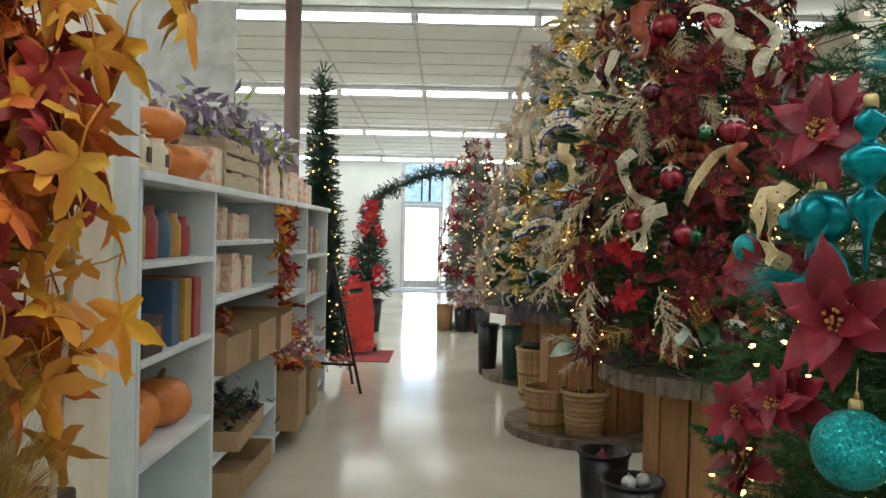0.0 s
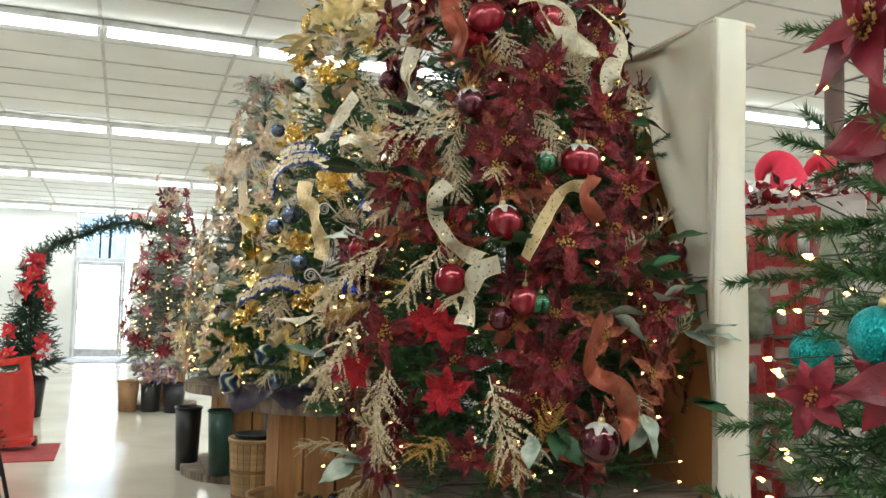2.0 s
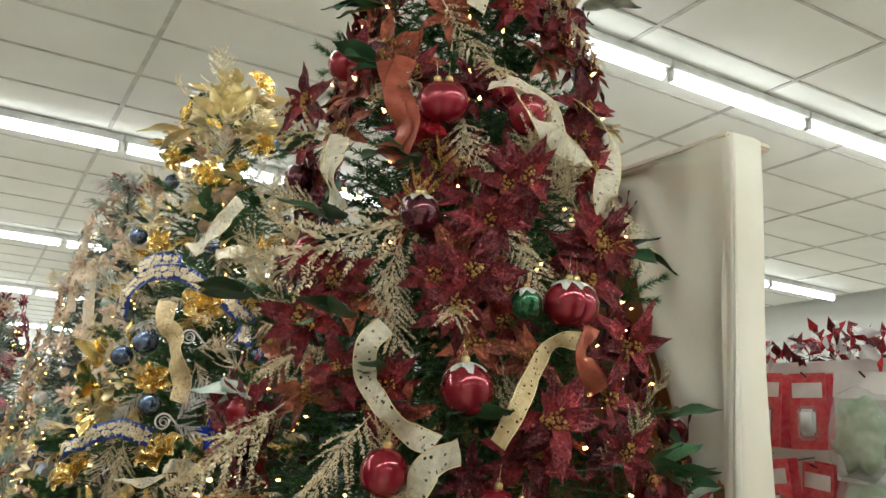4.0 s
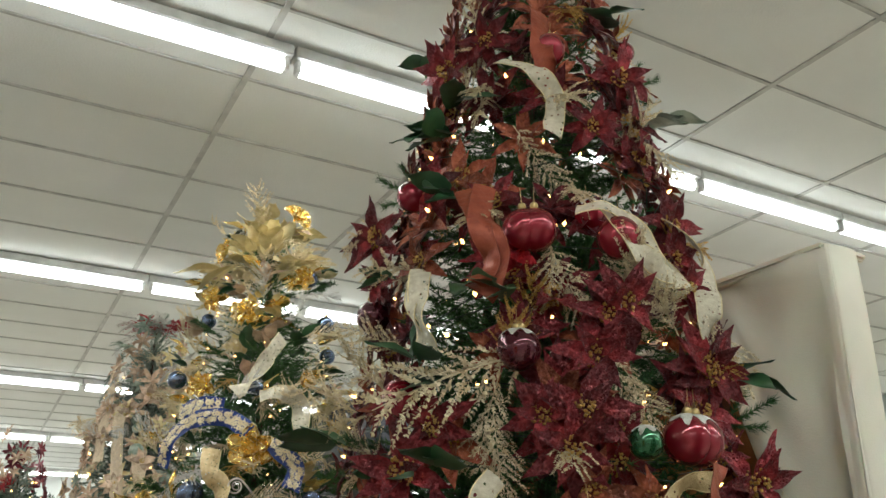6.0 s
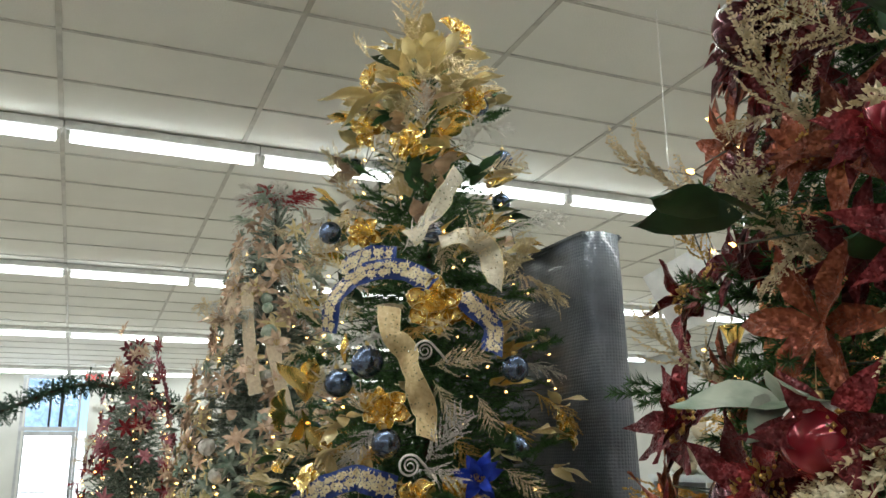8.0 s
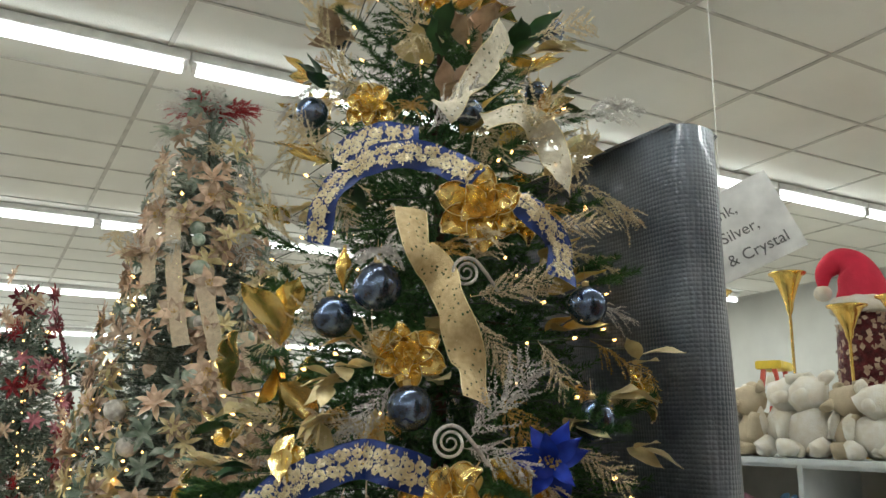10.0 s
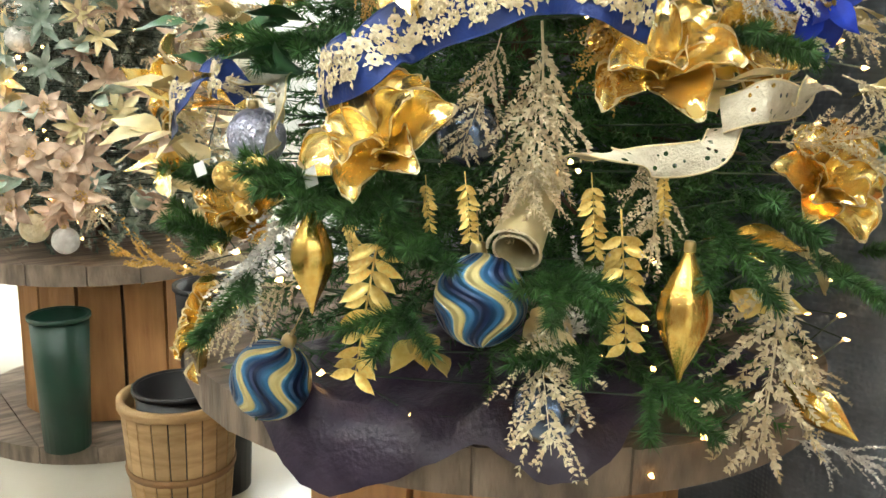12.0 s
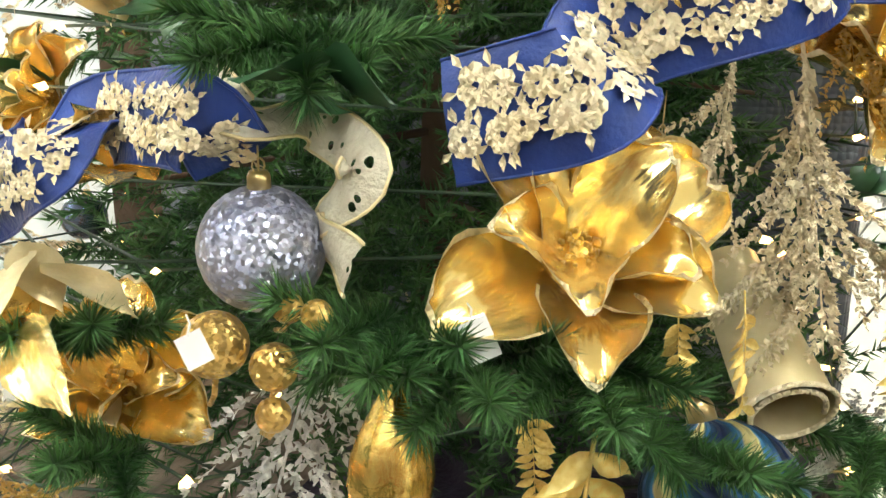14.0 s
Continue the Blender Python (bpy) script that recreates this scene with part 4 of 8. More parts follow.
ornament((0.898, 3.358, 1.690), 0.053, M_BALLRED, "burgundy glass ball ornament with white frosted top", frost=True)
ornament((0.840, 3.495, 2.063), 0.044, M_BALLDARK, "dark plum glass ball ornament with white frosted top", frost=True)
ornament((0.674, 3.686, 1.974), 0.038, M_BALLRED, "burgundy glass ball ornament", frost=False)
ornament((1.143, 3.335, 1.886), 0.051, M_BALLRED, "burgundy glass ball ornament with white frosted top", frost=True)
ornament((0.908, 3.524, 2.348), 0.050, M_BALLRED, "burgundy glass ball ornament", frost=False)
ornament((0.757, 3.410, 1.524), 0.047, M_BALLRED, "burgundy glass ball ornament", frost=False)
ornament((0.931, 3.289, 1.468), 0.043, M_BALLRED, "burgundy glass ball ornament", frost=False)
ornament((1.099, 3.158, 1.093), 0.055, M_BALLDARK, "dark plum glass ball ornament with white frosted top", frost=True)
ornament((1.027, 3.352, 1.876), 0.034, M_BALLGREEN, "small green glass ball ornament with white frosted top", frost=True)
ornament((0.971, 3.271, 1.460), 0.032, M_BALLGREEN, "small green glass ball ornament", frost=False)
ornament((1.077, 3.444, 2.335), 0.050, M_BALLRED, "burgundy glass ball ornament", frost=False)
spray((0.960, 3.542, 2.346), (-0.007, -0.025, -0.141), 0.16, M_CHAMP, up=(-0.523, -0.853, 0.000))
spray((0.816, 3.561, 1.954), (-0.012, -0.043, -0.150), 0.18, M_CHAMP, up=(-0.732, -0.681, 0.000))
spray((1.002, 3.467, 2.103), (0.037, -0.069, -0.121), 0.16, M_CHAMP, up=(-0.380, -0.925, 0.000))
spray((1.058, 3.435, 2.040), (0.003, -0.061, -0.090), 0.16, M_CHAMP, up=(-0.253, -0.967, 0.000))
spray((1.331, 3.485, 2.240), (0.071, -0.086, -0.162), 0.23, M_CHAMP, up=(0.343, -0.939, 0.000))
spray((0.656, 3.704, 1.649), (-0.207, -0.006, -0.155), 0.30, M_CHAMP, up=(-0.936, -0.351, 0.000))
spray((0.769, 3.513, 1.631), (-0.130, -0.019, -0.128), 0.21, M_CHAMP, up=(-0.728, -0.686, 0.000))
spray((0.603, 3.714, 1.421), (-0.191, -0.033, -0.187), 0.31, M_CHAMP, up=(-0.952, -0.306, 0.000))
spray((0.632, 3.580, 1.290), (-0.090, -0.079, -0.236), 0.30, M_CHAMP, up=(-0.864, -0.504, 0.000))
spray((0.856, 3.348, 1.256), (0.002, -0.121, -0.225), 0.29, M_CHAMP, up=(-0.507, -0.862, 0.000))
spray((0.890, 3.521, 2.068), (-0.279, 0.054, -0.073), 0.34, M_CHAMP, up=(-0.608, -0.794, 0.000))
spray((1.224, 3.437, 2.128), (-0.134, -0.055, 0.142), 0.23, M_CHAMP, up=(0.094, -0.996, 0.000))
spray((1.203, 3.262, 1.266), (0.021, -0.113, -0.070), 0.16, M_CHAMP, up=(0.036, -0.999, 0.000))
ribbon([(0.728, 3.724, 2.278), (0.692, 3.661, 2.171), (0.711, 3.655, 2.081)], 0.046, M_LACE, "cream lace ribbon looping over the branches", (1.18, 3.9), edge=M_CREAMLEAF, twist=0.75, turns=1.0)
ribbon([(0.770, 3.477, 1.811), (0.721, 3.452, 1.765), (0.734, 3.477, 1.701), (0.741, 3.393, 1.637), (0.797, 3.389, 1.597), (0.814, 3.324, 1.582)], 0.044, M_LACE, "cream lace ribbon looping over the branches", (1.18, 3.9), edge=M_CREAMLEAF, twist=0.75, turns=1.0)
ribbon([(0.876, 3.334, 1.571), (0.799, 3.320, 1.538), (0.790, 3.361, 1.467), (0.760, 3.307, 1.398)], 0.053, M_LACE, "cream lace ribbon looping over the branches", (1.18, 3.9), edge=M_CREAMLEAF, twist=0.75, turns=1.0)
ribbon([(1.059, 3.459, 2.403), (1.081, 3.400, 2.306), (1.165, 3.412, 2.259), (1.193, 3.369, 2.219)], 0.058, M_LACE, "cream lace ribbon looping over the branches", (1.18, 3.9), edge=M_CREAMLEAF, twist=0.75, turns=1.0)
ribbon([(1.222, 3.449, 2.414), (1.275, 3.411, 2.352), (1.330, 3.443, 2.296), (1.247, 3.363, 2.178), (1.254, 3.384, 2.119)], 0.056, M_LACE, "cream lace ribbon looping over the branches", (1.18, 3.9), edge=M_CREAMLEAF, twist=0.75, turns=1.0)
ribbon([(0.941, 3.307, 1.588), (0.960, 3.272, 1.660), (1.066, 3.317, 1.790), (1.115, 3.273, 1.804)], 0.036, M_GOLDLACE, "gold lace ribbon curling between the flowers", (1.18, 3.9), edge=M_CREAMLEAF, twist=0.75, turns=0.9)
ribbon([(0.807, 3.643, 2.471), (0.798, 3.555, 2.338), (0.824, 3.547, 2.258), (0.768, 3.530, 2.180)], 0.066, M_COPPER, "sheer copper ribbon hanging in a curl", (1.18, 3.9), edge=M_COPPER, twist=0.75, turns=1.0)
ribbon([(1.149, 3.217, 1.427), (1.071, 3.161, 1.345), (1.100, 3.188, 1.274), (1.147, 3.125, 1.235), (1.189, 3.156, 1.155), (1.129, 3.096, 1.114)], 0.054, M_COPPER, "sheer copper ribbon hanging in a curl", (1.18, 3.9), edge=M_COPPER, twist=0.75, turns=1.0)
ribbon([(1.168, 3.282, 1.705), (1.107, 3.260, 1.772), (1.167, 3.313, 1.844)], 0.044, M_COPPER, "sheer copper ribbon hanging in a curl", (1.18, 3.9), edge=M_COPPER, twist=0.75, turns=1.0)
leaf_pick((0.726, 3.844, 2.295), (-0.145, 0.003, -0.005), 0.14, M_GREENLEAF, "dark green magnolia leaves")
leaf_pick((1.340, 3.285, 1.474), (0.062, -0.103, 0.034), 0.14, M_PALELEAF, "pale frosted magnolia leaves")
leaf_pick((1.267, 3.203, 1.159), (-0.007, -0.067, -0.098), 0.14, M_PALELEAF, "pale frosted magnolia leaves")
leaf_pick((0.689, 3.432, 1.261), (0.089, -0.082, -0.005), 0.14, M_GREENLEAF, "dark green magnolia leaves")
leaf_pick((0.736, 3.707, 2.173), (-0.070, 0.028, -0.172), 0.14, M_GREENLEAF, "dark green magnolia leaves")
leaf_pick((1.043, 3.454, 2.251), (0.025, -0.026, -0.100), 0.14, M_PALELEAF, "pale frosted magnolia leaves")
leaf_pick((0.755, 3.602, 2.002), (-0.131, 0.008, -0.015), 0.14, M_GREENLEAF, "dark green magnolia leaves")
leaf_pick((1.312, 3.300, 1.564), (0.063, -0.104, 0.032), 0.14, M_GREENLEAF, "dark green magnolia leaves")
leaf_pick((0.926, 3.232, 1.107), (0.021, -0.074, -0.065), 0.14, M_PALELEAF, "pale frosted magnolia leaves")
poinsettia((0.861, 3.838, 2.910), (-0.883, -0.414, -0.221), 0.24, M_BURG, "burgundy velvet poinsettia with gold glitter centre", slim=True)
poinsettia((1.221, 3.566, 2.859), (-0.149, -0.965, -0.217), 0.22, M_BURG, "burgundy velvet poinsettia with gold glitter centre", slim=True)
poinsettia((1.259, 3.474, 2.413), (-0.143, -0.977, -0.155), 0.20, M_BURG, "burgundy velvet poinsettia with gold glitter centre", slim=True)
poinsettia((1.094, 3.530, 2.658), (-0.381, -0.906, -0.187), 0.18, M_BURG, "burgundy velvet poinsettia with gold glitter centre", slim=True)
poinsettia((0.793, 3.768, 2.521), (-0.839, -0.517, -0.169), 0.20, M_BURG, "burgundy velvet poinsettia with gold glitter centre", slim=True)
poinsettia((0.979, 3.433, 2.059), (-0.500, -0.862, -0.088), 0.22, M_BURG, "burgundy velvet poinsettia with gold glitter centre", slim=True)
poinsettia((0.717, 3.624, 1.920), (-0.761, -0.646, -0.060), 0.20, M_BURG, "burgundy velvet poinsettia with gold glitter centre", slim=True)
poinsettia((1.254, 3.435, 2.240), (-0.173, -0.977, -0.124), 0.18, M_BURG, "burgundy velvet poinsettia with gold glitter centre", slim=True)
poinsettia((0.870, 3.463, 1.927), (-0.598, -0.799, -0.061), 0.19, M_BURG, "burgundy velvet poinsettia with gold glitter centre", slim=True)
poinsettia((1.263, 3.393, 2.038), (-0.184, -0.979, -0.085), 0.21, M_BURG, "burgundy velvet poinsettia with gold glitter centre", slim=True)
poinsettia((0.916, 3.731, 2.965), (-0.755, -0.617, -0.221), 0.19, M_BURG, "burgundy velvet poinsettia with gold glitter centre", slim=True)
poinsettia((0.725, 3.923, 2.308), (-0.941, -0.308, -0.138), 0.15, M_BURG, "burgundy velvet poinsettia with gold glitter centre", slim=True)
poinsettia((0.681, 3.735, 1.979), (-0.837, -0.543, -0.072), 0.15, M_BURG, "burgundy velvet poinsettia with gold glitter centre", slim=True)
spray((0.949, 3.727, 2.990), (-0.089, 0.083, -0.131), 0.21, M_CHAMP, up=(-0.800, -0.599, 0.000))
spray((0.938, 3.643, 2.676), (0.071, -0.040, -0.149), 0.20, M_CHAMP, up=(-0.686, -0.728, 0.000))
spray((0.847, 3.750, 2.615), (-0.048, 0.030, -0.131), 0.17, M_CHAMP, up=(-0.912, -0.410, 0.000))
spray((0.955, 3.539, 2.325), (0.045, -0.050, -0.157), 0.20, M_CHAMP, up=(-0.529, -0.849, 0.000))
spray((0.821, 4.048, 2.536), (-0.134, 0.023, -0.065), 0.18, M_CHAMP, up=(-0.925, 0.381, 0.000))
spray((0.730, 3.772, 2.109), (-0.113, -0.013, 0.007), 0.16, M_CHAMP, up=(-0.962, -0.273, 0.000))
spray((0.836, 3.562, 2.028), (-0.059, 0.002, -0.153), 0.20, M_CHAMP, up=(-0.714, -0.701, 0.000))
spray((0.891, 3.856, 2.984), (0.032, -0.116, 0.006), 0.16, M_CHAMP, up=(-0.988, -0.152, 0.000))
spray((1.265, 3.559, 2.690), (0.039, -0.075, -0.089), 0.16, M_CHAMP, up=(0.241, -0.970, 0.000))
ornament((0.889, 3.537, 2.347), 0.050, M_BALLRED, "burgundy glass ball ornament", frost=False)
ornament((0.675, 3.696, 1.982), 0.040, M_BALLRED, "burgundy glass ball ornament", frost=False)
ornament((1.119, 3.335, 1.887), 0.050, M_BALLRED, "burgundy glass ball ornament with white frosted top", frost=True)
ornament((0.835, 3.503, 2.069), 0.039, M_BALLDARK, "burgundy glass ball ornament with white frosted top", frost=True)
ornament((1.022, 3.599, 2.897), 0.044, M_BALLRED, "burgundy glass ball ornament", frost=False)
ribbon([(0.918, 3.666, 2.872), (0.955, 3.586, 2.818), (1.004, 3.562, 2.741), (0.964, 3.517, 2.601)], 0.049, M_LACE, "cream lace ribbon looping over the branches", (1.18, 3.9), edge=M_CREAMLEAF, twist=0.75, turns=1.0)
ribbon([(0.993, 3.485, 2.402), (1.040, 3.433, 2.403), (1.130, 3.437, 2.359), (1.122, 3.382, 2.262), (1.233, 3.413, 2.255)], 0.046, M_LACE, "cream lace ribbon looping over the branches", (1.18, 3.9), edge=M_CREAMLEAF, twist=0.75, turns=1.0)
ribbon([(0.833, 3.609, 2.473), (0.791, 3.567, 2.354), (0.814, 3.558, 2.268), (0.766, 3.542, 2.206)], 0.052, M_COPPER, "sheer copper ribbon hanging in a curl", (1.18, 3.9), edge=M_COPPER, twist=0.75, turns=1.0)
ribbon([(1.015, 3.620, 3.027), (0.980, 3.569, 2.863), (0.995, 3.574, 2.808)], 0.057, M_COPPER, "sheer copper ribbon hanging in a curl", (1.18, 3.9), edge=M_COPPER, twist=0.75, turns=1.0)
ribbon([(0.726, 3.737, 2.289), (0.685, 3.679, 2.176), (0.709, 3.665, 2.093)], 0.029, M_LACE, "cream lace ribbon looping over the branches", (1.18, 3.9), edge=M_CREAMLEAF, twist=0.75, turns=0.9)

rng_ = random.Random(21)
more_ = random.Random(77)
AISLE = (2.3, 5.7)                     # the side of a tree that is dressed most fully, towards the aisle


def skin(arc, k, z0, z1, axis, dice=None):
    """A random place on a tree's outer shell, with the way outwards."""
    dice = dice or rng_
    z = z0 + (z1 - z0) * (1 - dice.random() ** 0.66)
    a = dice.uniform(*(arc or (0, 2 * math.pi)))
    r = max(0.06, k(z)) * dice.uniform(0.86, 1.0)
    return Vector((axis[0] + r * math.cos(a), axis[1] + r * math.sin(a), z)), Vector((math.cos(a), math.sin(a), dice.uniform(-0.1, 0.5)))


def r_red(z):
    return min(0.66, max(0.08, 0.63 - 0.215 * (z - 1.5)))


for k in range(120):
    p, n = skin(AISLE if k % 5 else 0, r_red, 0.95, 3.75, (1.18, 3.90))
    size = rng_.uniform(0.17, 0.26)
    if k % 5:
        poinsettia(p - Vector((n.x, n.y, 0)) * 0.035, n, size, M_RUST if k % 3 == 0 else M_BURG, "burgundy glitter poinsettia with gold bead centre", slim=True)
for k in range(50):
    p, n = skin(AISLE if k % 4 else 0, r_red, 0.95, 3.7, (1.18, 3.90))
    spray(p - n * 0.08, n + Vector((0, 0, rng_.uniform(-1, 0.6))), rng_.uniform(0.14, 0.22), M_CHAMP if k % 4 else M_GOLDGLIT, up=tuple(n))
for k in range(16):
    p, n = skin(AISLE if k % 2 else 0, r_red, 0.95, 3.5, (1.18, 3.90))
    ornament(p, rng_.uniform(0.035, 0.05), rng_.choice((M_BALLRED, M_BALLDARK)), "burgundy glass ball ornament", frost=rng_.random() < 0.5)
for k in range(40):
    p, n = skin(AISLE if k % 3 else 0, r_red, 0.95, 3.6, (1.18, 3.90))
    leaf_pick(p, n + Vector((rng_.uniform(-1, 1), rng_.uniform(-1, 1), -0.2)), 0.19, rng_.choice((M_GREENLEAF, M_GREENLEAF, M_PALELEAF)), "dark green magnolia leaves")
flower_mass("flower_picks", [skin(0, lambda z: 0.90 * r_red(z), 0.95, 3.72, (1.18, 3.90), more_) for k in range(170)], (0.15, 0.25), (M_BURG, M_RUST), "burgundy and rust glitter flowers deep in the branches", 43)
for k in range(30):
    p, n = skin(AISLE, r_red, 0.95, 3.6, (1.18, 3.90), more_)
    if k % 2:
        spray(p - n * 0.06, n + Vector((0, 0, more_.uniform(-1, 0.4))), more_.uniform(0.13, 0.19), M_CHAMP if k % 4 == 1 else M_GOLDGLIT, up=tuple(n))
    else:
        branch_tip(tree_red, p - Vector((n.x, n.y, 0)) * 0.10, n + Vector((0, 0, more_.uniform(-0.3, 0.3))), more_.uniform(0.15, 0.2), 400 + k, 300)
light_string((1.18, 3.90), 0.9, 3.7, r_red, 260, 31, 0.0046)


# ---- gold tree ----
tree_gold = fir_tree("christmas_tree", 1.10, 6.15, 0.95, 3.30, 0.62, M_NEEDLE, 2, "green fir tree dressed in gold flowers and blue ribbon", density=1.35, power=0.75, hang=0.05)
spool_table(1.13, 6.22, 0.91, 0.67, "weathered wooden cable spool table with baskets on its base")
magnolia((0.825, 5.605, 1.450), (-0.66, -0.40, 0.64), 0.20, 53)
magnolia((0.520, 5.800, 1.340), (-0.68, -0.38, 0.62), 0.195, 22)
magnolia((1.140, 5.530, 1.290), (-0.48, -0.74, 0.42), 0.19, 53)
magnolia((0.500, 6.170, 1.200), (-0.70, -0.35, 0.62), 0.17, 31)
magnolia((0.943, 5.668, 2.113), (-0.444, -0.879, -0.174), 0.20, 37)
magnolia((0.761, 5.670, 1.766), (-0.524, -0.849, -0.068), 0.16, 35)
magnolia((0.801, 6.001, 2.846), (-0.606, -0.766, -0.213), 0.14, 50)
magnolia((0.753, 5.882, 2.397), (-0.535, -0.833, -0.140), 0.13, 40)
magnolia((1.180, 5.858, 2.977), (-0.090, -0.970, -0.228), 0.12, 40)
ornament((0.720, 5.750, 1.915), 0.052, M_BALLSLATE, "slate blue pearl ball ornament")
ornament((0.756, 5.643, 1.652), 0.048, M_BALLSLATE, "slate blue pearl ball ornament")
ornament((1.200, 5.603, 1.897), 0.047, M_BALLSLATE, "slate blue pearl ball ornament")
ornament((1.153, 5.533, 1.632), 0.046, M_BALLSLATE, "slate blue pearl ball ornament")
ornament((0.645, 5.814, 1.853), 0.048, M_BALLSLATE, "slate blue pearl ball ornament")
ornament((0.726, 5.749, 1.921), 0.054, M_BALLSLATE, "slate blue pearl ball ornament")
ornament((0.640, 5.770, 1.360), 0.045, M_BALLSLATE, "slate blue pearl ball ornament")
ornament((0.650, 5.610, 1.020), 0.045, M_BALLSLATE, "slate blue pearl ball ornament")
ornament((0.610, 5.700, 1.150), 0.062, M_BALLSWIRL, "blue ball ornament with gold glitter swirls", tilt=25)
ornament((0.460, 6.000, 0.980), 0.062, M_BALLSWIRL, "blue ball ornament with gold glitter swirls", tilt=25)
ornament((0.435, 5.981, 1.346), 0.041, M_LILAC, "lilac silver glitter ball ornament")
finial((1.002, 5.427, 0.997), 0.137, M_GOLD, "shiny ribbed gold drop ornament", rx=70, ry=20)
finial((0.664, 5.800, 1.962), 0.104, M_GOLD, "shiny ribbed gold drop ornament", rx=0, ry=0)
finial((0.480, 5.910, 1.180), 0.165, M_GOLD, "shiny ribbed gold drop ornament")
finial((0.770, 5.500, 1.150), 0.18, M_GOLD, "shiny ribbed gold drop ornament")
ribbon([(0.467, 5.869, 1.428), (0.467, 5.781, 1.451), (0.532, 5.780, 1.486), (0.562, 5.678, 1.521), (0.651, 5.660, 1.550), (0.677, 5.580, 1.542), (0.763, 5.572, 1.517)], 0.077, M_NAVY, "royal blue ribbon with gold glitter flowers", (1.1, 6.15), edge=M_NAVY, motif=M_CHAMP)
ribbon([(0.403, 6.209, 1.354), (0.370, 6.099, 1.402), (0.422, 6.097, 1.424), (0.388, 5.998, 1.427), (0.430, 5.994, 1.400)], 0.059, M_NAVY, "royal blue ribbon with gold glitter flowers", (1.1, 6.15), edge=M_NAVY, motif=M_CHAMP)
ribbon([(0.623, 5.870, 2.029), (0.627, 5.844, 2.130), (0.699, 5.844, 2.219), (0.753, 5.744, 2.235), (0.845, 5.718, 2.235), (0.914, 5.631, 2.175)], 0.075, M_NAVY, "royal blue ribbon with gold glitter flowers", (1.1, 6.15), edge=M_NAVY, motif=M_CHAMP)
ribbon([(1.020, 5.639, 2.151), (1.045, 5.585, 2.094), (1.123, 5.606, 2.040), (1.086, 5.545, 1.940)], 0.077, M_NAVY, "royal blue ribbon with gold glitter flowers", (1.1, 6.15), edge=M_NAVY, motif=M_CHAMP)
ribbon([(0.681, 5.937, 2.266), (0.735, 5.814, 2.291), (0.834, 5.771, 2.290)], 0.087, M_NAVY, "royal blue ribbon with gold glitter flowers", (1.1, 6.15), edge=M_NAVY, motif=M_CHAMP)
ribbon([(0.789, 5.717, 2.104), (0.775, 5.654, 2.005), (0.824, 5.648, 1.945), (0.821, 5.578, 1.845), (0.862, 5.578, 1.753), (0.846, 5.515, 1.665)], 0.078, M_GOLDLACE, "gold lace ribbon with daisy eyelets", (1.1, 6.15), edge=M_CREAMLEAF, twist=0.75, turns=1.2)
ribbon([(0.657, 5.599, 1.344), (0.665, 5.537, 1.354), (0.738, 5.540, 1.341), (0.762, 5.480, 1.355), (0.832, 5.508, 1.382)], 0.039, M_LACE, "cream lace ribbon with daisy eyelets", (1.1, 6.15), edge=M_CREAMLEAF, lie=1.2, twist=0.75, turns=1.1)
ribbon([(0.815, 5.504, 1.398), (0.831, 5.451, 1.417), (0.921, 5.467, 1.409), (0.912, 5.429, 1.434)], 0.049, M_LACE, "cream lace ribbon with daisy eyelets", (1.1, 6.15), edge=M_CREAMLEAF, twist=0.75, turns=1.1)
ribbon([(0.450, 6.043, 1.462), (0.410, 5.978, 1.432), (0.463, 5.957, 1.424), (0.423, 5.902, 1.402), (0.450, 5.950, 1.361), (0.408, 5.901, 1.345)], 0.033, M_LACE, "cream lace ribbon with daisy eyelets", (1.1, 6.15), edge=M_CREAMLEAF, twist=0.75, turns=0.8)
ribbon([(1.061, 5.728, 2.621), (0.982, 5.680, 2.506), (0.912, 5.706, 2.404), (0.849, 5.685, 2.339)], 0.070, M_LACE, "cream lace ribbon on branches", (1.1, 6.15), edge=M_CREAMLEAF, twist=0.75, turns=1.0)
ribbon([(0.960, 5.680, 2.337), (1.035, 5.640, 2.357), (1.136, 5.656, 2.314), (1.124, 5.582, 2.169)], 0.077, M_LACE, "cream lace ribbon on branches", (1.1, 6.15), edge=M_CREAMLEAF, twist=0.75, turns=1.0)
mesh_roll((0.63, 5.66, 1.22), (0.74, 5.72, 1.30), 0.025)
spray((0.680, 5.682, 1.506), (-0.025, -0.059, -0.228), 0.26, M_CHAMP, up=(-0.668, -0.744, 0.000))
spray((0.946, 5.480, 1.243), (-0.091, -0.080, -0.244), 0.30, M_CHAMP, up=(-0.224, -0.975, 0.000))
spray((1.116, 5.508, 1.451), (0.030, -0.145, -0.059), 0.18, M_CHAMP, up=(0.025, -1.000, 0.000))
spray((0.911, 5.657, 1.901), (0.101, -0.141, 0.012), 0.19, M_CHAMP, up=(-0.358, -0.934, 0.000))
spray((0.917, 5.644, 1.854), (0.036, -0.067, -0.115), 0.15, M_CHAMP, up=(-0.340, -0.940, 0.000))
spray((1.055, 5.602, 1.806), (0.026, -0.074, -0.094), 0.14, M_CHAMP, up=(-0.081, -0.997, 0.000))
spray((0.854, 6.117, 3.215), (-0.091, -0.041, 0.020), 0.14, M_CHAMP, up=(-0.991, -0.133, 0.000))
spray((1.044, 5.909, 3.211), (0.155, -0.069, -0.108), 0.22, M_CHAMP, up=(-0.226, -0.974, 0.000))
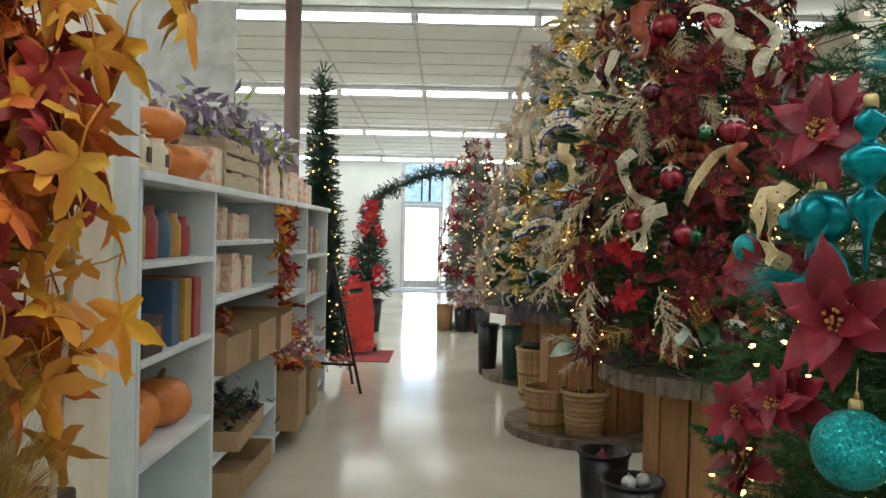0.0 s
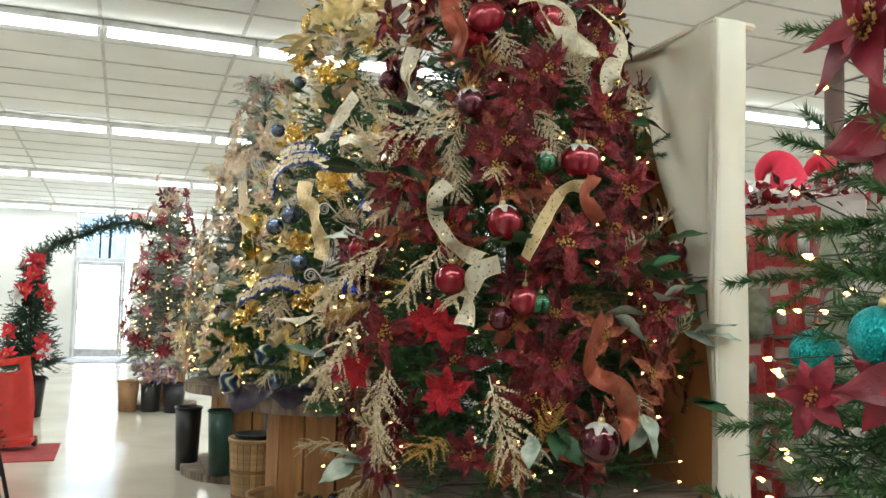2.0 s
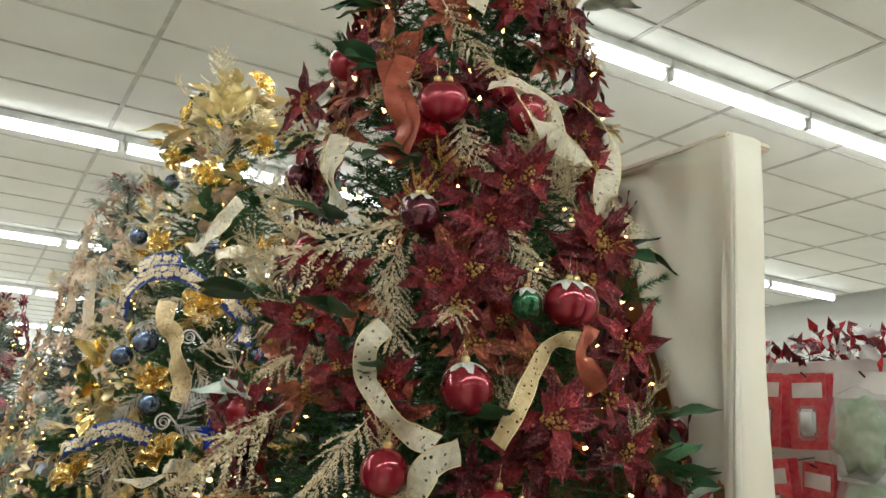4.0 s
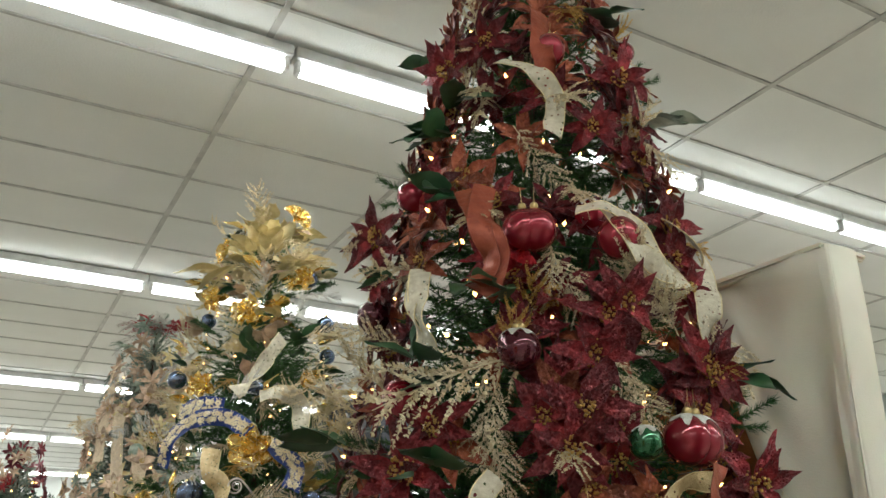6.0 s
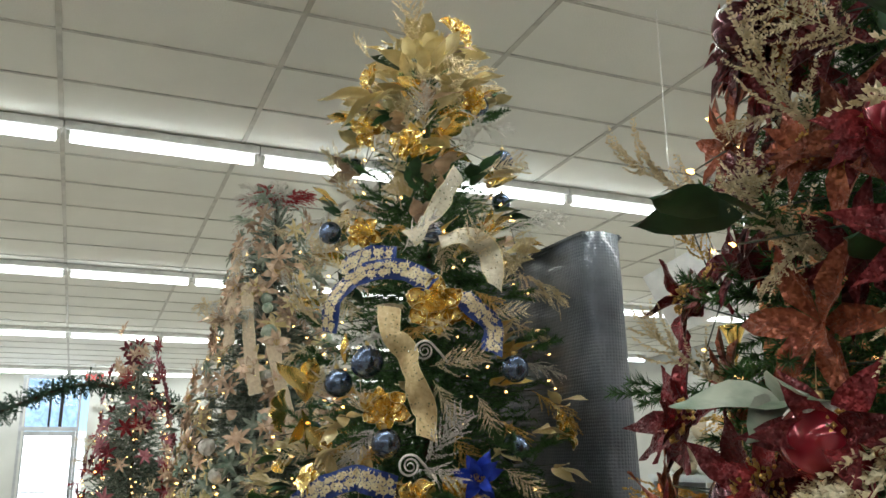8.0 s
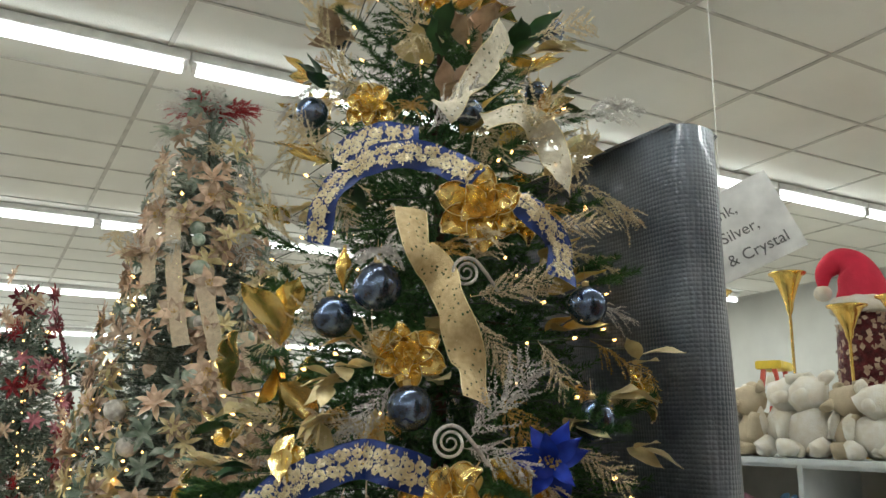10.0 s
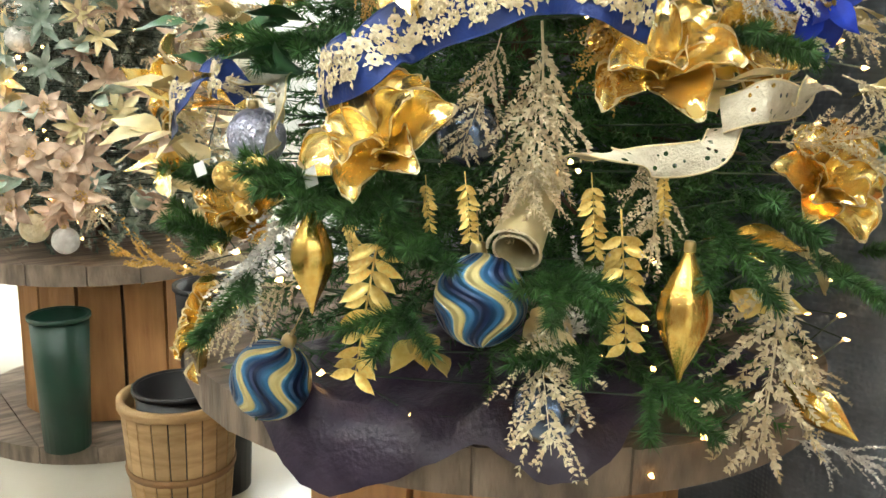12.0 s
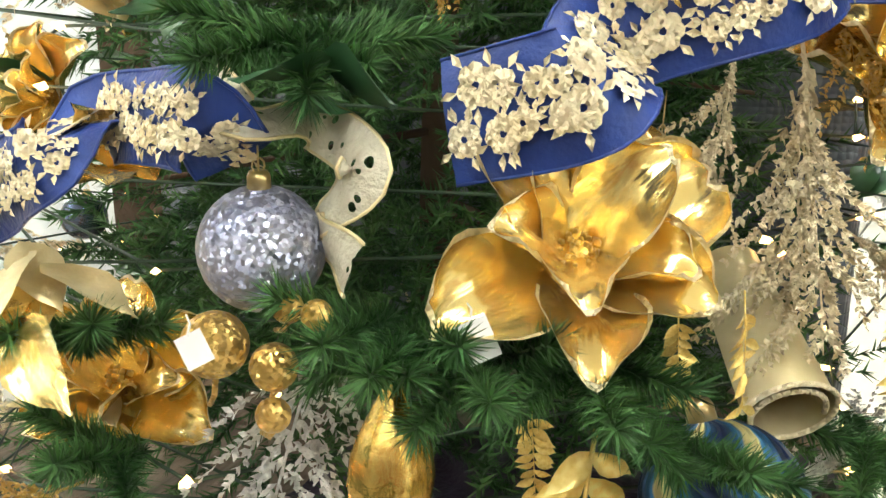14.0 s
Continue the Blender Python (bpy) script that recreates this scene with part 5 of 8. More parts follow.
spray((0.650, 5.723, 1.490), (-0.056, -0.012, -0.138), 0.16, M_CHAMP, up=(-0.725, -0.688, 0.000))
spray((0.681, 5.682, 1.451), (-0.069, -0.051, -0.150), 0.19, M_CHAMP, up=(-0.667, -0.745, 0.000))
spray((1.168, 5.777, 2.648), (0.098, -0.113, 0.025), 0.17, M_CHAMP, up=(0.180, -0.984, 0.000))
spray((0.666, 5.950, 2.232), (0.046, -0.030, -0.127), 0.15, M_CHAMP, up=(-0.908, -0.419, 0.000))
spray((1.127, 5.639, 2.086), (0.037, -0.100, -0.005), 0.14, M_CHAMP, up=(0.054, -0.999, 0.000))
spray((0.851, 5.574, 1.585), (0.065, -0.115, 0.112), 0.21, M_SILVER, "silver glitter fern spray", up=(-0.397, -0.918, 0.000))
spray((0.840, 5.576, 1.574), (0.063, -0.105, -0.017), 0.15, M_SILVER, "silver glitter fern spray", up=(-0.413, -0.911, 0.000))
spray((0.734, 5.673, 1.708), (-0.091, -0.004, -0.099), 0.16, M_SILVER, "silver glitter fern spray", up=(-0.608, -0.794, 0.000))
spray((0.854, 5.763, 2.312), (0.055, -0.098, 0.093), 0.17, M_SILVER, "silver glitter fern spray", up=(-0.537, -0.843, 0.000))
curl((0.801, 5.553, 1.584), (-0.500, -0.866, -0.005), 0.035)
curl((0.877, 5.618, 1.947), (-0.480, -0.866, -0.140), 0.033)
leaf_drop((0.712, 5.560, 1.261), 0.149, M_GOLDLEAF, d=(0.100, -0.050, -1.000), face=(-0.612, -0.784, 0.101))
leaf_drop((0.500, 5.775, 1.238), 0.182, M_GOLDLEAF, d=(-0.120, 0.100, -1.000), face=(-0.627, -0.771, 0.111))
leaf_drop((0.574, 5.696, 1.311), 0.072, M_GOLDLEAF, d=(0.100, -0.050, -1.000), face=(-0.622, -0.779, 0.074))
leaf_drop((0.688, 5.591, 1.313), 0.086, M_GOLDLEAF, d=(0.100, -0.050, -1.000), face=(-0.615, -0.785, 0.074))
leaf_drop((0.478, 5.811, 1.250), 0.062, M_GOLDLEAF, d=(0.100, -0.050, -1.000), face=(-0.905, -0.357, 0.231))
leaf_drop((0.542, 5.734, 1.306), 0.057, M_GOLDLEAF, d=(0.100, -0.050, -1.000), face=(-0.934, -0.320, 0.161))
leaf_drop((0.766, 5.545, 1.324), 0.056, M_GOLDLEAF, d=(0.100, -0.050, -1.000), face=(-0.610, -0.789, 0.068))
leaf_pick((0.647, 5.737, 1.706), (-0.090, 0.003, 0.015), 0.12, M_CREAMLEAF, "cream gold magnolia leaves")
leaf_pick((0.635, 5.765, 1.740), (0.017, -0.040, -0.002), 0.12, M_CREAMLEAF, "cream gold magnolia leaves")
leaf_pick((0.634, 5.726, 1.641), (-0.095, 0.007, -0.035), 0.13, M_CREAMLEAF, "cream gold magnolia leaves")
leaf_pick((0.612, 5.757, 1.652), (-0.027, -0.019, -0.075), 0.12, M_CREAMLEAF, "cream gold magnolia leaves")
leaf_pick((0.565, 5.803, 1.597), (-0.065, -0.010, -0.075), 0.13, M_GOLDPETAL, "shiny gold magnolia leaves")
leaf_pick((0.563, 5.795, 1.576), (0.002, -0.036, -0.093), 0.13, M_GOLDPETAL, "shiny gold magnolia leaves")
leaf_pick((0.559, 5.909, 1.792), (-0.017, -0.057, 0.162), 0.22, M_GOLDPETAL, "shiny gold magnolia leaves")
leaf_pick((0.550, 5.915, 1.769), (0.032, -0.031, -0.159), 0.21, M_GOLDPETAL, "shiny gold magnolia leaves")
leaf_pick((0.942, 5.908, 3.062), (-0.075, -0.066, 0.113), 0.20, M_CREAMLEAF, "cream gold magnolia leaves")
leaf_pick((1.032, 5.876, 3.089), (0.034, -0.108, 0.114), 0.21, M_CREAMLEAF, "cream gold magnolia leaves")
leaf_pick((0.880, 5.946, 3.015), (-0.202, 0.062, -0.084), 0.30, M_CREAMLEAF, "cream gold magnolia leaves")
leaf_pick((1.126, 5.853, 3.018), (0.087, -0.099, 0.051), 0.18, M_CREAMLEAF, "cream gold magnolia leaves")
leaf_pick((0.872, 5.916, 2.901), (-0.119, 0.009, -0.015), 0.16, M_CREAMLEAF, "cream gold magnolia leaves")
leaf_pick((0.984, 5.885, 3.059), (-0.009, -0.089, 0.114), 0.19, M_CREAMLEAF, "cream gold magnolia leaves")
leaf_pick((0.647, 5.744, 1.721), (-0.081, -0.009, -0.059), 0.13, M_CREAMLEAF, "cream gold magnolia leaves")
leaf_pick((0.398, 6.154, 1.340), (-0.011, -0.033, -0.010), 0.12, M_CREAMLEAF, "cream gold magnolia leaves")
leaf_pick((0.393, 6.126, 1.316), (-0.043, -0.013, -0.025), 0.12, M_GOLDPETAL, "shiny gold magnolia leaves")
poinsettia((1.006, 5.498, 1.548), (-0.506, -0.862, -0.039), 0.18, M_BLUEPETAL, "royal blue poinsettia with sheer petals")
branch_tip(tree_gold, (0.541, 5.823, 1.296), (-0.056, -0.097, -0.065), 0.14, 40)
branch_tip(tree_gold, (0.458, 5.998, 1.174), (-0.135, -0.083, -0.077), 0.19, 41)
branch_tip(tree_gold, (0.759, 5.588, 1.085), (-0.174, 0.010, 0.014), 0.19, 42)
branch_tip(tree_gold, (0.766, 5.581, 1.069), (-0.025, -0.143, -0.038), 0.17, 43)
branch_tip(tree_gold, (0.859, 5.546, 1.279), (-0.043, -0.131, -0.091), 0.18, 44)
branch_tip(tree_gold, (0.902, 5.532, 1.296), (-0.031, -0.129, -0.033), 0.15, 45)
branch_tip(tree_gold, (0.558, 5.773, 1.148), (-0.108, -0.072, -0.035), 0.15, 46)
branch_tip(tree_gold, (0.667, 5.653, 1.198), (-0.021, -0.120, -0.019), 0.14, 47)
branch_tip(tree_gold, (1.060, 5.491, 1.197), (-0.049, -0.124, -0.035), 0.15, 48)
branch_tip(tree_gold, (1.229, 5.503, 1.180), (-0.018, -0.157, 0.047), 0.18, 49)
branch_tip(tree_gold, (0.498, 6.038, 1.470), (0.026, -0.120, 0.011), 0.14, 50)
branch_tip(tree_gold, (0.518, 5.972, 1.484), (-0.127, 0.010, -0.020), 0.14, 51)
branch_tip(tree_gold, (0.494, 5.915, 1.295), (-0.108, -0.012, 0.013), 0.12, 52)
branch_tip(tree_gold, (0.544, 5.809, 1.288), (-0.102, -0.054, -0.018), 0.13, 53)
branch_tip(tree_gold, (0.442, 6.093, 1.181), (-0.101, -0.030, 0.041), 0.12, 54)
branch_tip(tree_gold, (0.577, 5.751, 1.202), (-0.090, -0.062, 0.031), 0.13, 55)
branch_tip(tree_gold, (0.503, 5.893, 1.291), (-0.109, -0.015, 0.001), 0.12, 56)
branch_tip(tree_gold, (0.442, 6.151, 1.258), (-0.064, -0.080, 0.040), 0.12, 57)
branch_tip(tree_gold, (1.148, 5.565, 1.578), (-0.051, -0.122, 0.088), 0.18, 58)
branch_tip(tree_gold, (0.925, 5.574, 1.503), (-0.029, -0.119, -0.024), 0.14, 59)
branch_tip(tree_gold, (0.511, 5.871, 1.272), (-0.091, -0.050, 0.008), 0.12, 60)
branch_tip(tree_gold, (0.706, 5.624, 1.201), (-0.103, -0.062, -0.039), 0.14, 61)
paper_tag((0.434, 5.832, 1.306), (-0.902, -0.357, 0.243), 0.020)
paper_tag((0.344, 5.961, 1.308), (-0.793, -0.555, 0.249), 0.015)
berry((0.393, 5.987, 1.293), 0.021)
berry((0.401, 5.950, 1.282), 0.015)
berry((0.395, 5.947, 1.254), 0.011)
berry((0.411, 5.946, 1.317), 0.010)
berry((0.413, 5.927, 1.314), 0.010)


def r_gold(z):
    return min(0.70, max(0.08, 0.70 - 0.235 * (z - 1.25)))


for k in range(20):
    p, n = skin(0, r_gold, 0.9, 3.4, (1.10, 6.15))
    magnolia(p, n, rng_.uniform(0.12, 0.2), rng_.uniform(0, 90))
for k in range(60):
    p, n = skin(0, r_gold, 0.9, 3.4, (1.10, 6.15))
    spray(p - n * 0.07, n + Vector((0, 0, rng_.uniform(-1, 0.5))), rng_.uniform(0.16, 0.26), rng_.choice((M_CHAMP, M_CHAMP, M_SILVER)), up=tuple(n))
for k in range(14):
    p, n = skin(0, r_gold, 0.9, 3.3, (1.10, 6.15))
    ornament(p, rng_.uniform(0.034, 0.045), M_BALLSLATE, "slate blue pearl ball ornament")
for k in range(60):
    p, n = skin(0, r_gold, 0.9, 3.45, (1.10, 6.15))
    leaf_pick(p, n + Vector((rng_.uniform(-1, 1), rng_.uniform(-1, 1), 0.1)), 0.15, rng_.choice((M_CREAMLEAF, M_CREAMLEAF, M_GOLDPETAL, M_GREENLEAF)), "cream gold magnolia leaves")
for k in range(34):
    a = k * 0.55
    p = Vector((1.10 + 0.09 * math.cos(a * 3), 6.15 + 0.09 * math.sin(a * 3), 2.98 + 0.009 * k))
    leaf_pick(p, (math.cos(a * 3), math.sin(a * 3), rng_.uniform(-0.1, 0.9)), 0.21, M_CREAMLEAF if k % 4 else M_GOLDPETAL, "cream gold magnolia leaves")
for k in range(12):
    a = k * 2.4
    spray((1.10 + 0.05 * math.cos(a), 6.15 + 0.05 * math.sin(a), 3.06), (math.cos(a), math.sin(a), rng_.uniform(0.1, 1.2)), 0.27, M_CHAMP)
for k in range(46):
    p, n = skin(0, r_gold, 2.35, 3.3, (1.10, 6.15))
    leaf_pick(p - n * 0.06, n + Vector((rng_.uniform(-0.6, 0.6), rng_.uniform(-0.6, 0.6), 0.3)), 0.18, rng_.choice((M_CREAMLEAF, M_CHAMPETAL, M_GREENLEAF, M_GOLDPETAL)), "cream gold magnolia leaves")
for k in range(26):
    a = rng_.uniform(2.9, 4.9)
    z = rng_.uniform(0.98, 1.75)
    n = Vector((math.cos(a), math.sin(a), 0.0))
    p = Vector((1.10, 6.15, z)) + n * (r_gold(z) - 0.10)
    if k % 2:
        spray(p, n + Vector((rng_.uniform(-0.6, 0.6), rng_.uniform(-0.6, 0.6), rng_.uniform(-1.0, 0.2))), rng_.uniform(0.14, 0.2), rng_.choice((M_CHAMP, M_GOLDGLIT)), up=tuple(n))
    else:
        leaf_pick(p, n + Vector((rng_.uniform(-0.8, 0.8), rng_.uniform(-0.8, 0.8), rng_.uniform(-0.5, 0.5))), 0.13, rng_.choice((M_CREAMLEAF, M_GOLDLEAF, M_GREENLEAF)), "shiny gold magnolia leaves")
for k in range(66):
    p, n = skin(AISLE, r_gold, 1.62, 3.2, (1.10, 6.15), more_)
    q = p - Vector((n.x, n.y, 0)) * 0.10
    if k % 3 == 0:
        spray(q, n + Vector((0, 0, more_.uniform(-0.8, 0.4))), more_.uniform(0.15, 0.22), more_.choice((M_CHAMP, M_SILVER, M_GOLDGLIT)), up=tuple(n))
    elif k % 3 == 1:
        leaf_pick(q, n + Vector((more_.uniform(-0.8, 0.8), more_.uniform(-0.8, 0.8), 0.1)), 0.16, more_.choice((M_CREAMLEAF, M_GOLDLEAF)), "cream gold magnolia leaves")
    else:
        branch_tip(tree_gold, q, n + Vector((0, 0, more_.uniform(-0.3, 0.2))), more_.uniform(0.14, 0.19), 500 + k, 300)
light_string((1.10, 6.15), 0.85, 3.4, r_gold, 230, 32, 0.0042)


# ---- champagne tree ----


def r_champ(z):
    return min(0.66, max(0.08, 0.66 - 0.22 * (z - 1.15)))


M_PINKPETAL = mat("pink_petal", (0.55, 0.20, 0.24), 0.5, rnd=0.2)
tree_champagne = fir_tree("christmas_tree", 0.95, 8.45, 0.75, 3.42, 0.60, M_FLOCK, 3, "frosted grey-green fir tree dressed in champagne flowers", density=1.2, power=0.75, hang=0.05, width=0.006)
spool_table(0.98, 8.45, 0.75, 0.60, "weathered wooden cable spool table below a frosted tree")
flower_mass("flower_picks", [skin(0, r_champ, 0.8, 3.3, (0.95, 8.45), more_) for k in range(460)], (0.10, 0.21), (M_CHAMPETAL, M_CHAMPETAL, M_PALELEAF, M_CREAMLEAF, M_CHAMPETAL), "champagne and frosted green glitter flowers covering a tree", 41)
for k in range(30):
    a = rng_.uniform(3.0, 5.2)
    z = rng_.uniform(0.95, 2.8)
    p = Vector((0.95 + r_champ(z) * math.cos(a), 8.45 + r_champ(z) * math.sin(a), z))
    poinsettia(p, (math.cos(a), math.sin(a), 0.2), rng_.uniform(0.16, 0.23), M_CHAMPETAL, "champagne glitter poinsettia flower", slim=k % 2 == 0, group="champagne poinsettias")
for k in range(60):
    p, n = skin(AISLE if k % 3 else 0, r_champ, 0.85, 3.35, (0.95, 8.45))
    spray(p - n * 0.06, n + Vector((0, 0, rng_.uniform(-1, 0.3))), rng_.uniform(0.15, 0.24), rng_.choice((M_SILVER, M_CHAMP)), "frosted silver berry twig spray", up=tuple(n))
for k in range(40):
    p, n = skin(AISLE, r_champ, 0.85, 3.1, (0.95, 8.45), more_)
    ornament(p, rng_.uniform(0.03, 0.05), rng_.choice((M_CHAMP, M_CHAMPETAL, M_SILVER, M_PALELEAF)), "small champagne ball ornament")
for k in range(16):
    a = k * 2.4
    spray((0.95, 8.45, 3.25), (math.cos(a), math.sin(a), rng_.uniform(0.2, 0.9)), 0.26, rng_.choice((M_SILVER, M_REDGLIT)), "glitter twig at the tree top")
for k in range(5):
    a = 3.6 + k * 0.45
    z = 2.95 - 0.3 * k
    ribbon([(0.95 + r_champ(z - 0.17 * j) * 1.06 * math.cos(a + 0.08 * j), 8.45 + r_champ(z - 0.17 * j) * 1.06 * math.sin(a + 0.08 * j), z - 0.17 * j) for j in range(5)], 0.075, M_BURLAP, "tan mesh ribbon hanging down the tree", (0.95, 8.45), edge=M_CHAMP)
for k in range(60):
    p, n = skin(0, r_champ, 0.8, 3.3, (0.95, 8.45))
    leaf_pick(p, n + Vector((rng_.uniform(-1, 1), rng_.uniform(-1, 1), -0.1)), 0.17, rng_.choice((M_PALELEAF, M_PALELEAF, M_CHAMPETAL)), "pale frosted green leaves")
light_string((0.95, 8.45), 0.8, 3.35, r_champ, 260, 33, 0.0065)

# ---- burgundy tree ----


def r_burg(z):
    return min(0.56, max(0.1, 0.56 - 0.21 * (z - 1.15)))


fir_tree("christmas_tree", 0.40, 12.75, 0.55, 2.95, 0.58, M_FROST, 5, "lit frosted fir tree with burgundy and pink flowers", width=0.008, density=0.8)
spool_table(0.42, 12.75, 0.55, 0.42, "low wooden cable spool under a lit tree")
flower_mass("flower_picks", [skin(0, r_burg, 0.65, 2.98, (0.40, 12.75)) for k in range(150)], (0.14, 0.26), (M_CHAMPETAL, M_BURG, M_WINE, M_PINKPETAL), "burgundy and pink glitter flowers covering a tree", 42)
for k in range(30):
    p, n = skin(0, r_burg, 0.7, 2.95, (0.40, 12.75))
    spray(p - n * 0.05, n, rng_.uniform(0.18, 0.28), rng_.choice((M_SILVER, M_CHAMP, M_REDGLIT)), "frosted berry twig spray", up=tuple(n))
light_string((0.40, 12.75), 0.7, 2.9, r_burg, 200, 34, 0.008)


# ---- teal tree ----
tree_teal = fir_tree("christmas_tree", 1.24, 1.98, 0.42, 2.75, 0.60, M_NEEDLE, 4, "lit green fir tree with wine poinsettias and teal ornaments", density=1.1, nlen=0.04, power=0.7, hang=0.05)
poinsettia((0.810, 1.802, 1.719), (-0.791, -0.604, -0.092), 0.20, M_WINE, "wine red satin poinsettia flower")
poinsettia((0.699, 1.891, 1.378), (-0.835, -0.549, 0.026), 0.12, M_WINE, "wine red satin poinsettia flower")
poinsettia((0.687, 1.724, 1.111), (-0.767, -0.630, 0.125), 0.16, M_WINE, "wine red satin poinsettia flower")
poinsettia((0.646, 1.805, 1.075), (-0.723, -0.682, 0.108), 0.19, M_WINE, "wine red satin poinsettia flower")
poinsettia((0.806, 1.800, 1.689), (-0.833, -0.545, -0.093), 0.23, M_WINE, "wine red satin poinsettia flower")
poinsettia((0.815, 1.966, 1.889), (-0.873, -0.464, -0.147), 0.10, M_WINE, "wine red satin poinsettia flower")
poinsettia((0.761, 1.725, 1.389), (-0.674, -0.739, 0.017), 0.12, M_WINE, "wine red satin poinsettia flower")
poinsettia((0.685, 1.996, 1.352), (-0.939, -0.338, 0.056), 0.11, M_WINE, "wine red satin poinsettia flower")
poinsettia((0.711, 1.849, 1.386), (-0.856, -0.516, 0.027), 0.19, M_WINE, "wine red satin poinsettia flower")
ornament((0.767, 1.548, 1.064), 0.075, M_TEALGLIT, "teal glitter ball ornament")
ornament((0.690, 1.903, 1.432), 0.035, M_TEALGLIT, "teal glitter ball ornament")
ornament((0.773, 1.720, 1.501), 0.058, M_TEAL, "teal shiny ball ornament")
ornament((0.760, 1.739, 1.498), 0.049, M_TEAL, "teal shiny ball ornament")
poinsettia((0.67, 1.42, 1.32), (-0.6, -0.75, 0.1), 0.27, M_WINE, "wine red satin poinsettia flower")
poinsettia((0.74, 1.66, 1.67), (-0.6, -0.7, 0.2), 0.24, M_WINE, "wine red satin poinsettia flower")
finial((0.760, 1.510, 1.550), 0.316, M_TEAL, "teal metallic spindle drop ornament", ribs=False)
tinsel_pick((0.751, 1.734, 1.370), (-0.107, 0.041, 0.000), 0.14)
tinsel_pick((0.733, 1.771, 1.375), (-0.105, 0.007, -0.015), 0.13)
tinsel_pick((0.919, 1.680, 1.811), (-0.084, 0.030, 0.019), 0.12)
ribbon([(0.741, 1.803, 1.573), (0.700, 1.792, 1.534), (0.710, 1.822, 1.480), (0.682, 1.754, 1.424), (0.718, 1.746, 1.397)], 0.038, M_GOLDLACE, "sheer gold ribbon over green branches", (1.22, 1.98), edge=M_CREAMLEAF, twist=0.75, turns=1.0)
ribbon([(0.757, 1.780, 1.534), (0.739, 1.716, 1.495), (0.755, 1.724, 1.424), (0.743, 1.648, 1.375)], 0.11, M_TEALMESH, "wide teal mesh ribbon loop", (1.22, 1.98), edge=M_TEAL, twist=0.75, turns=1.2)
ribbon([(0.720, 1.877, 1.573), (0.678, 1.827, 1.507), (0.694, 1.848, 1.445), (0.684, 1.740, 1.411)], 0.036, M_GOLDLACE, "sheer gold ribbon over green branches", (1.22, 1.98), edge=M_CREAMLEAF, twist=0.75, turns=1.0)


def r_teal(z):
    return min(0.60, max(0.08, 0.60 - 0.24 * (z - 1.0)))


for k in range(12):
    p, n = skin(0, r_teal, 0.55, 2.7, (1.24, 1.98))
    poinsettia(p, n, rng_.uniform(0.2, 0.28), M_WINE, "wine red satin poinsettia flower")
for k in range(12):
    p, n = skin(0, r_teal, 0.55, 2.6, (1.24, 1.98))
    ornament(p, rng_.uniform(0.035, 0.055), rng_.choice((M_TEAL, M_TEALGLIT)), "teal hanging ball ornament")
for k in range(70):
    p, n = skin((2.2, 5.2), r_teal, 0.6, 2.6, (1.24, 1.98))
    branch_tip(tree_teal, p - Vector((n.x, n.y, 0)) * 0.12, n + Vector((rng_.uniform(-0.5, 0.5), rng_.uniform(-0.5, 0.5), -0.1)), rng_.uniform(0.17, 0.25), 300 + k, 420)
light_string((1.24, 1.98), 0.5, 2.6, r_teal, 300, 35, 0.0048)


# ---- shop materials ----
M_CARD = mat("brown_cardboard", (0.42, 0.28, 0.15), 0.8, col2=(0.34, 0.22, 0.11), scale=6, bump=0.15, rnd=0.15)
M_PUMPKIN = mat("orange_pumpkin", (0.72, 0.24, 0.05), 0.5, col2=(0.58, 0.17, 0.03), scale=7, bump=0.1, rnd=0.1)
M_PUMPSTEM = mat("dry_stem", (0.22, 0.15, 0.07), 0.8, bump=0.4)
M_BOOKBLUE = mat("slate_blue_glaze", (0.07, 0.13, 0.22), 0.35)
M_BOOKYEL = mat("mustard_glaze", (0.55, 0.30, 0.05), 0.35)
M_BOOKRED = mat("brick_red_glaze", (0.40, 0.06, 0.06), 0.35)
M_DARKBOX = mat("dark_brown_box", (0.05, 0.03, 0.025), 0.6)
M_CREAM = mat("cream_ceramic", (0.75, 0.66, 0.48), 0.35, col2=(0.68, 0.58, 0.40))
M_KRAFT = mat("printed_kraft_pack", (0.50, 0.27, 0.17), 0.5, col2=(0.75, 0.62, 0.50), scale=28, rnd=0.25)
M_CRATE = mat("pale_wood_crate", (0.60, 0.47, 0.32), 0.7, scale=8, bump=0.3, stretch=(1, 1, 6))
M_PURPLE = mat("dusty_purple_petal", (0.22, 0.16, 0.28), 0.6, col2=(0.42, 0.34, 0.46), scale=20, rnd=0.35)
M_WHITEPETAL = mat("white_petal", (0.72, 0.72, 0.72), 0.6, rnd=0.15)
M_LIME = mat("lime_leaf", (0.35, 0.42, 0.08), 0.55, rnd=0.3)
M_MAPLE = [mat("maple_" + n, c, 0.55, col2=c2, scale=9, rnd=0.3, bump=0.15) for n, c, c2 in (("orange", (0.62, 0.17, 0.02), (0.40, 0.08, 0.01)), ("red", (0.36, 0.03, 0.02), (0.22, 0.012, 0.015)), ("yellow", (0.72, 0.40, 0.03), (0.60, 0.20, 0.02)), ("wine", (0.20, 0.015, 0.035), (0.12, 0.008, 0.02)))]
M_STRAW = mat("golden_straw", (0.50, 0.32, 0.08), 0.7, col2=(0.32, 0.18, 0.04), scale=20, island=0.35)
M_DRAPE = mat("cream_cotton_drape", (0.86, 0.79, 0.67), 0.85, col2=(0.78, 0.70, 0.57), scale=3, bump=0.15, bscale=300, subsurf=0.1)
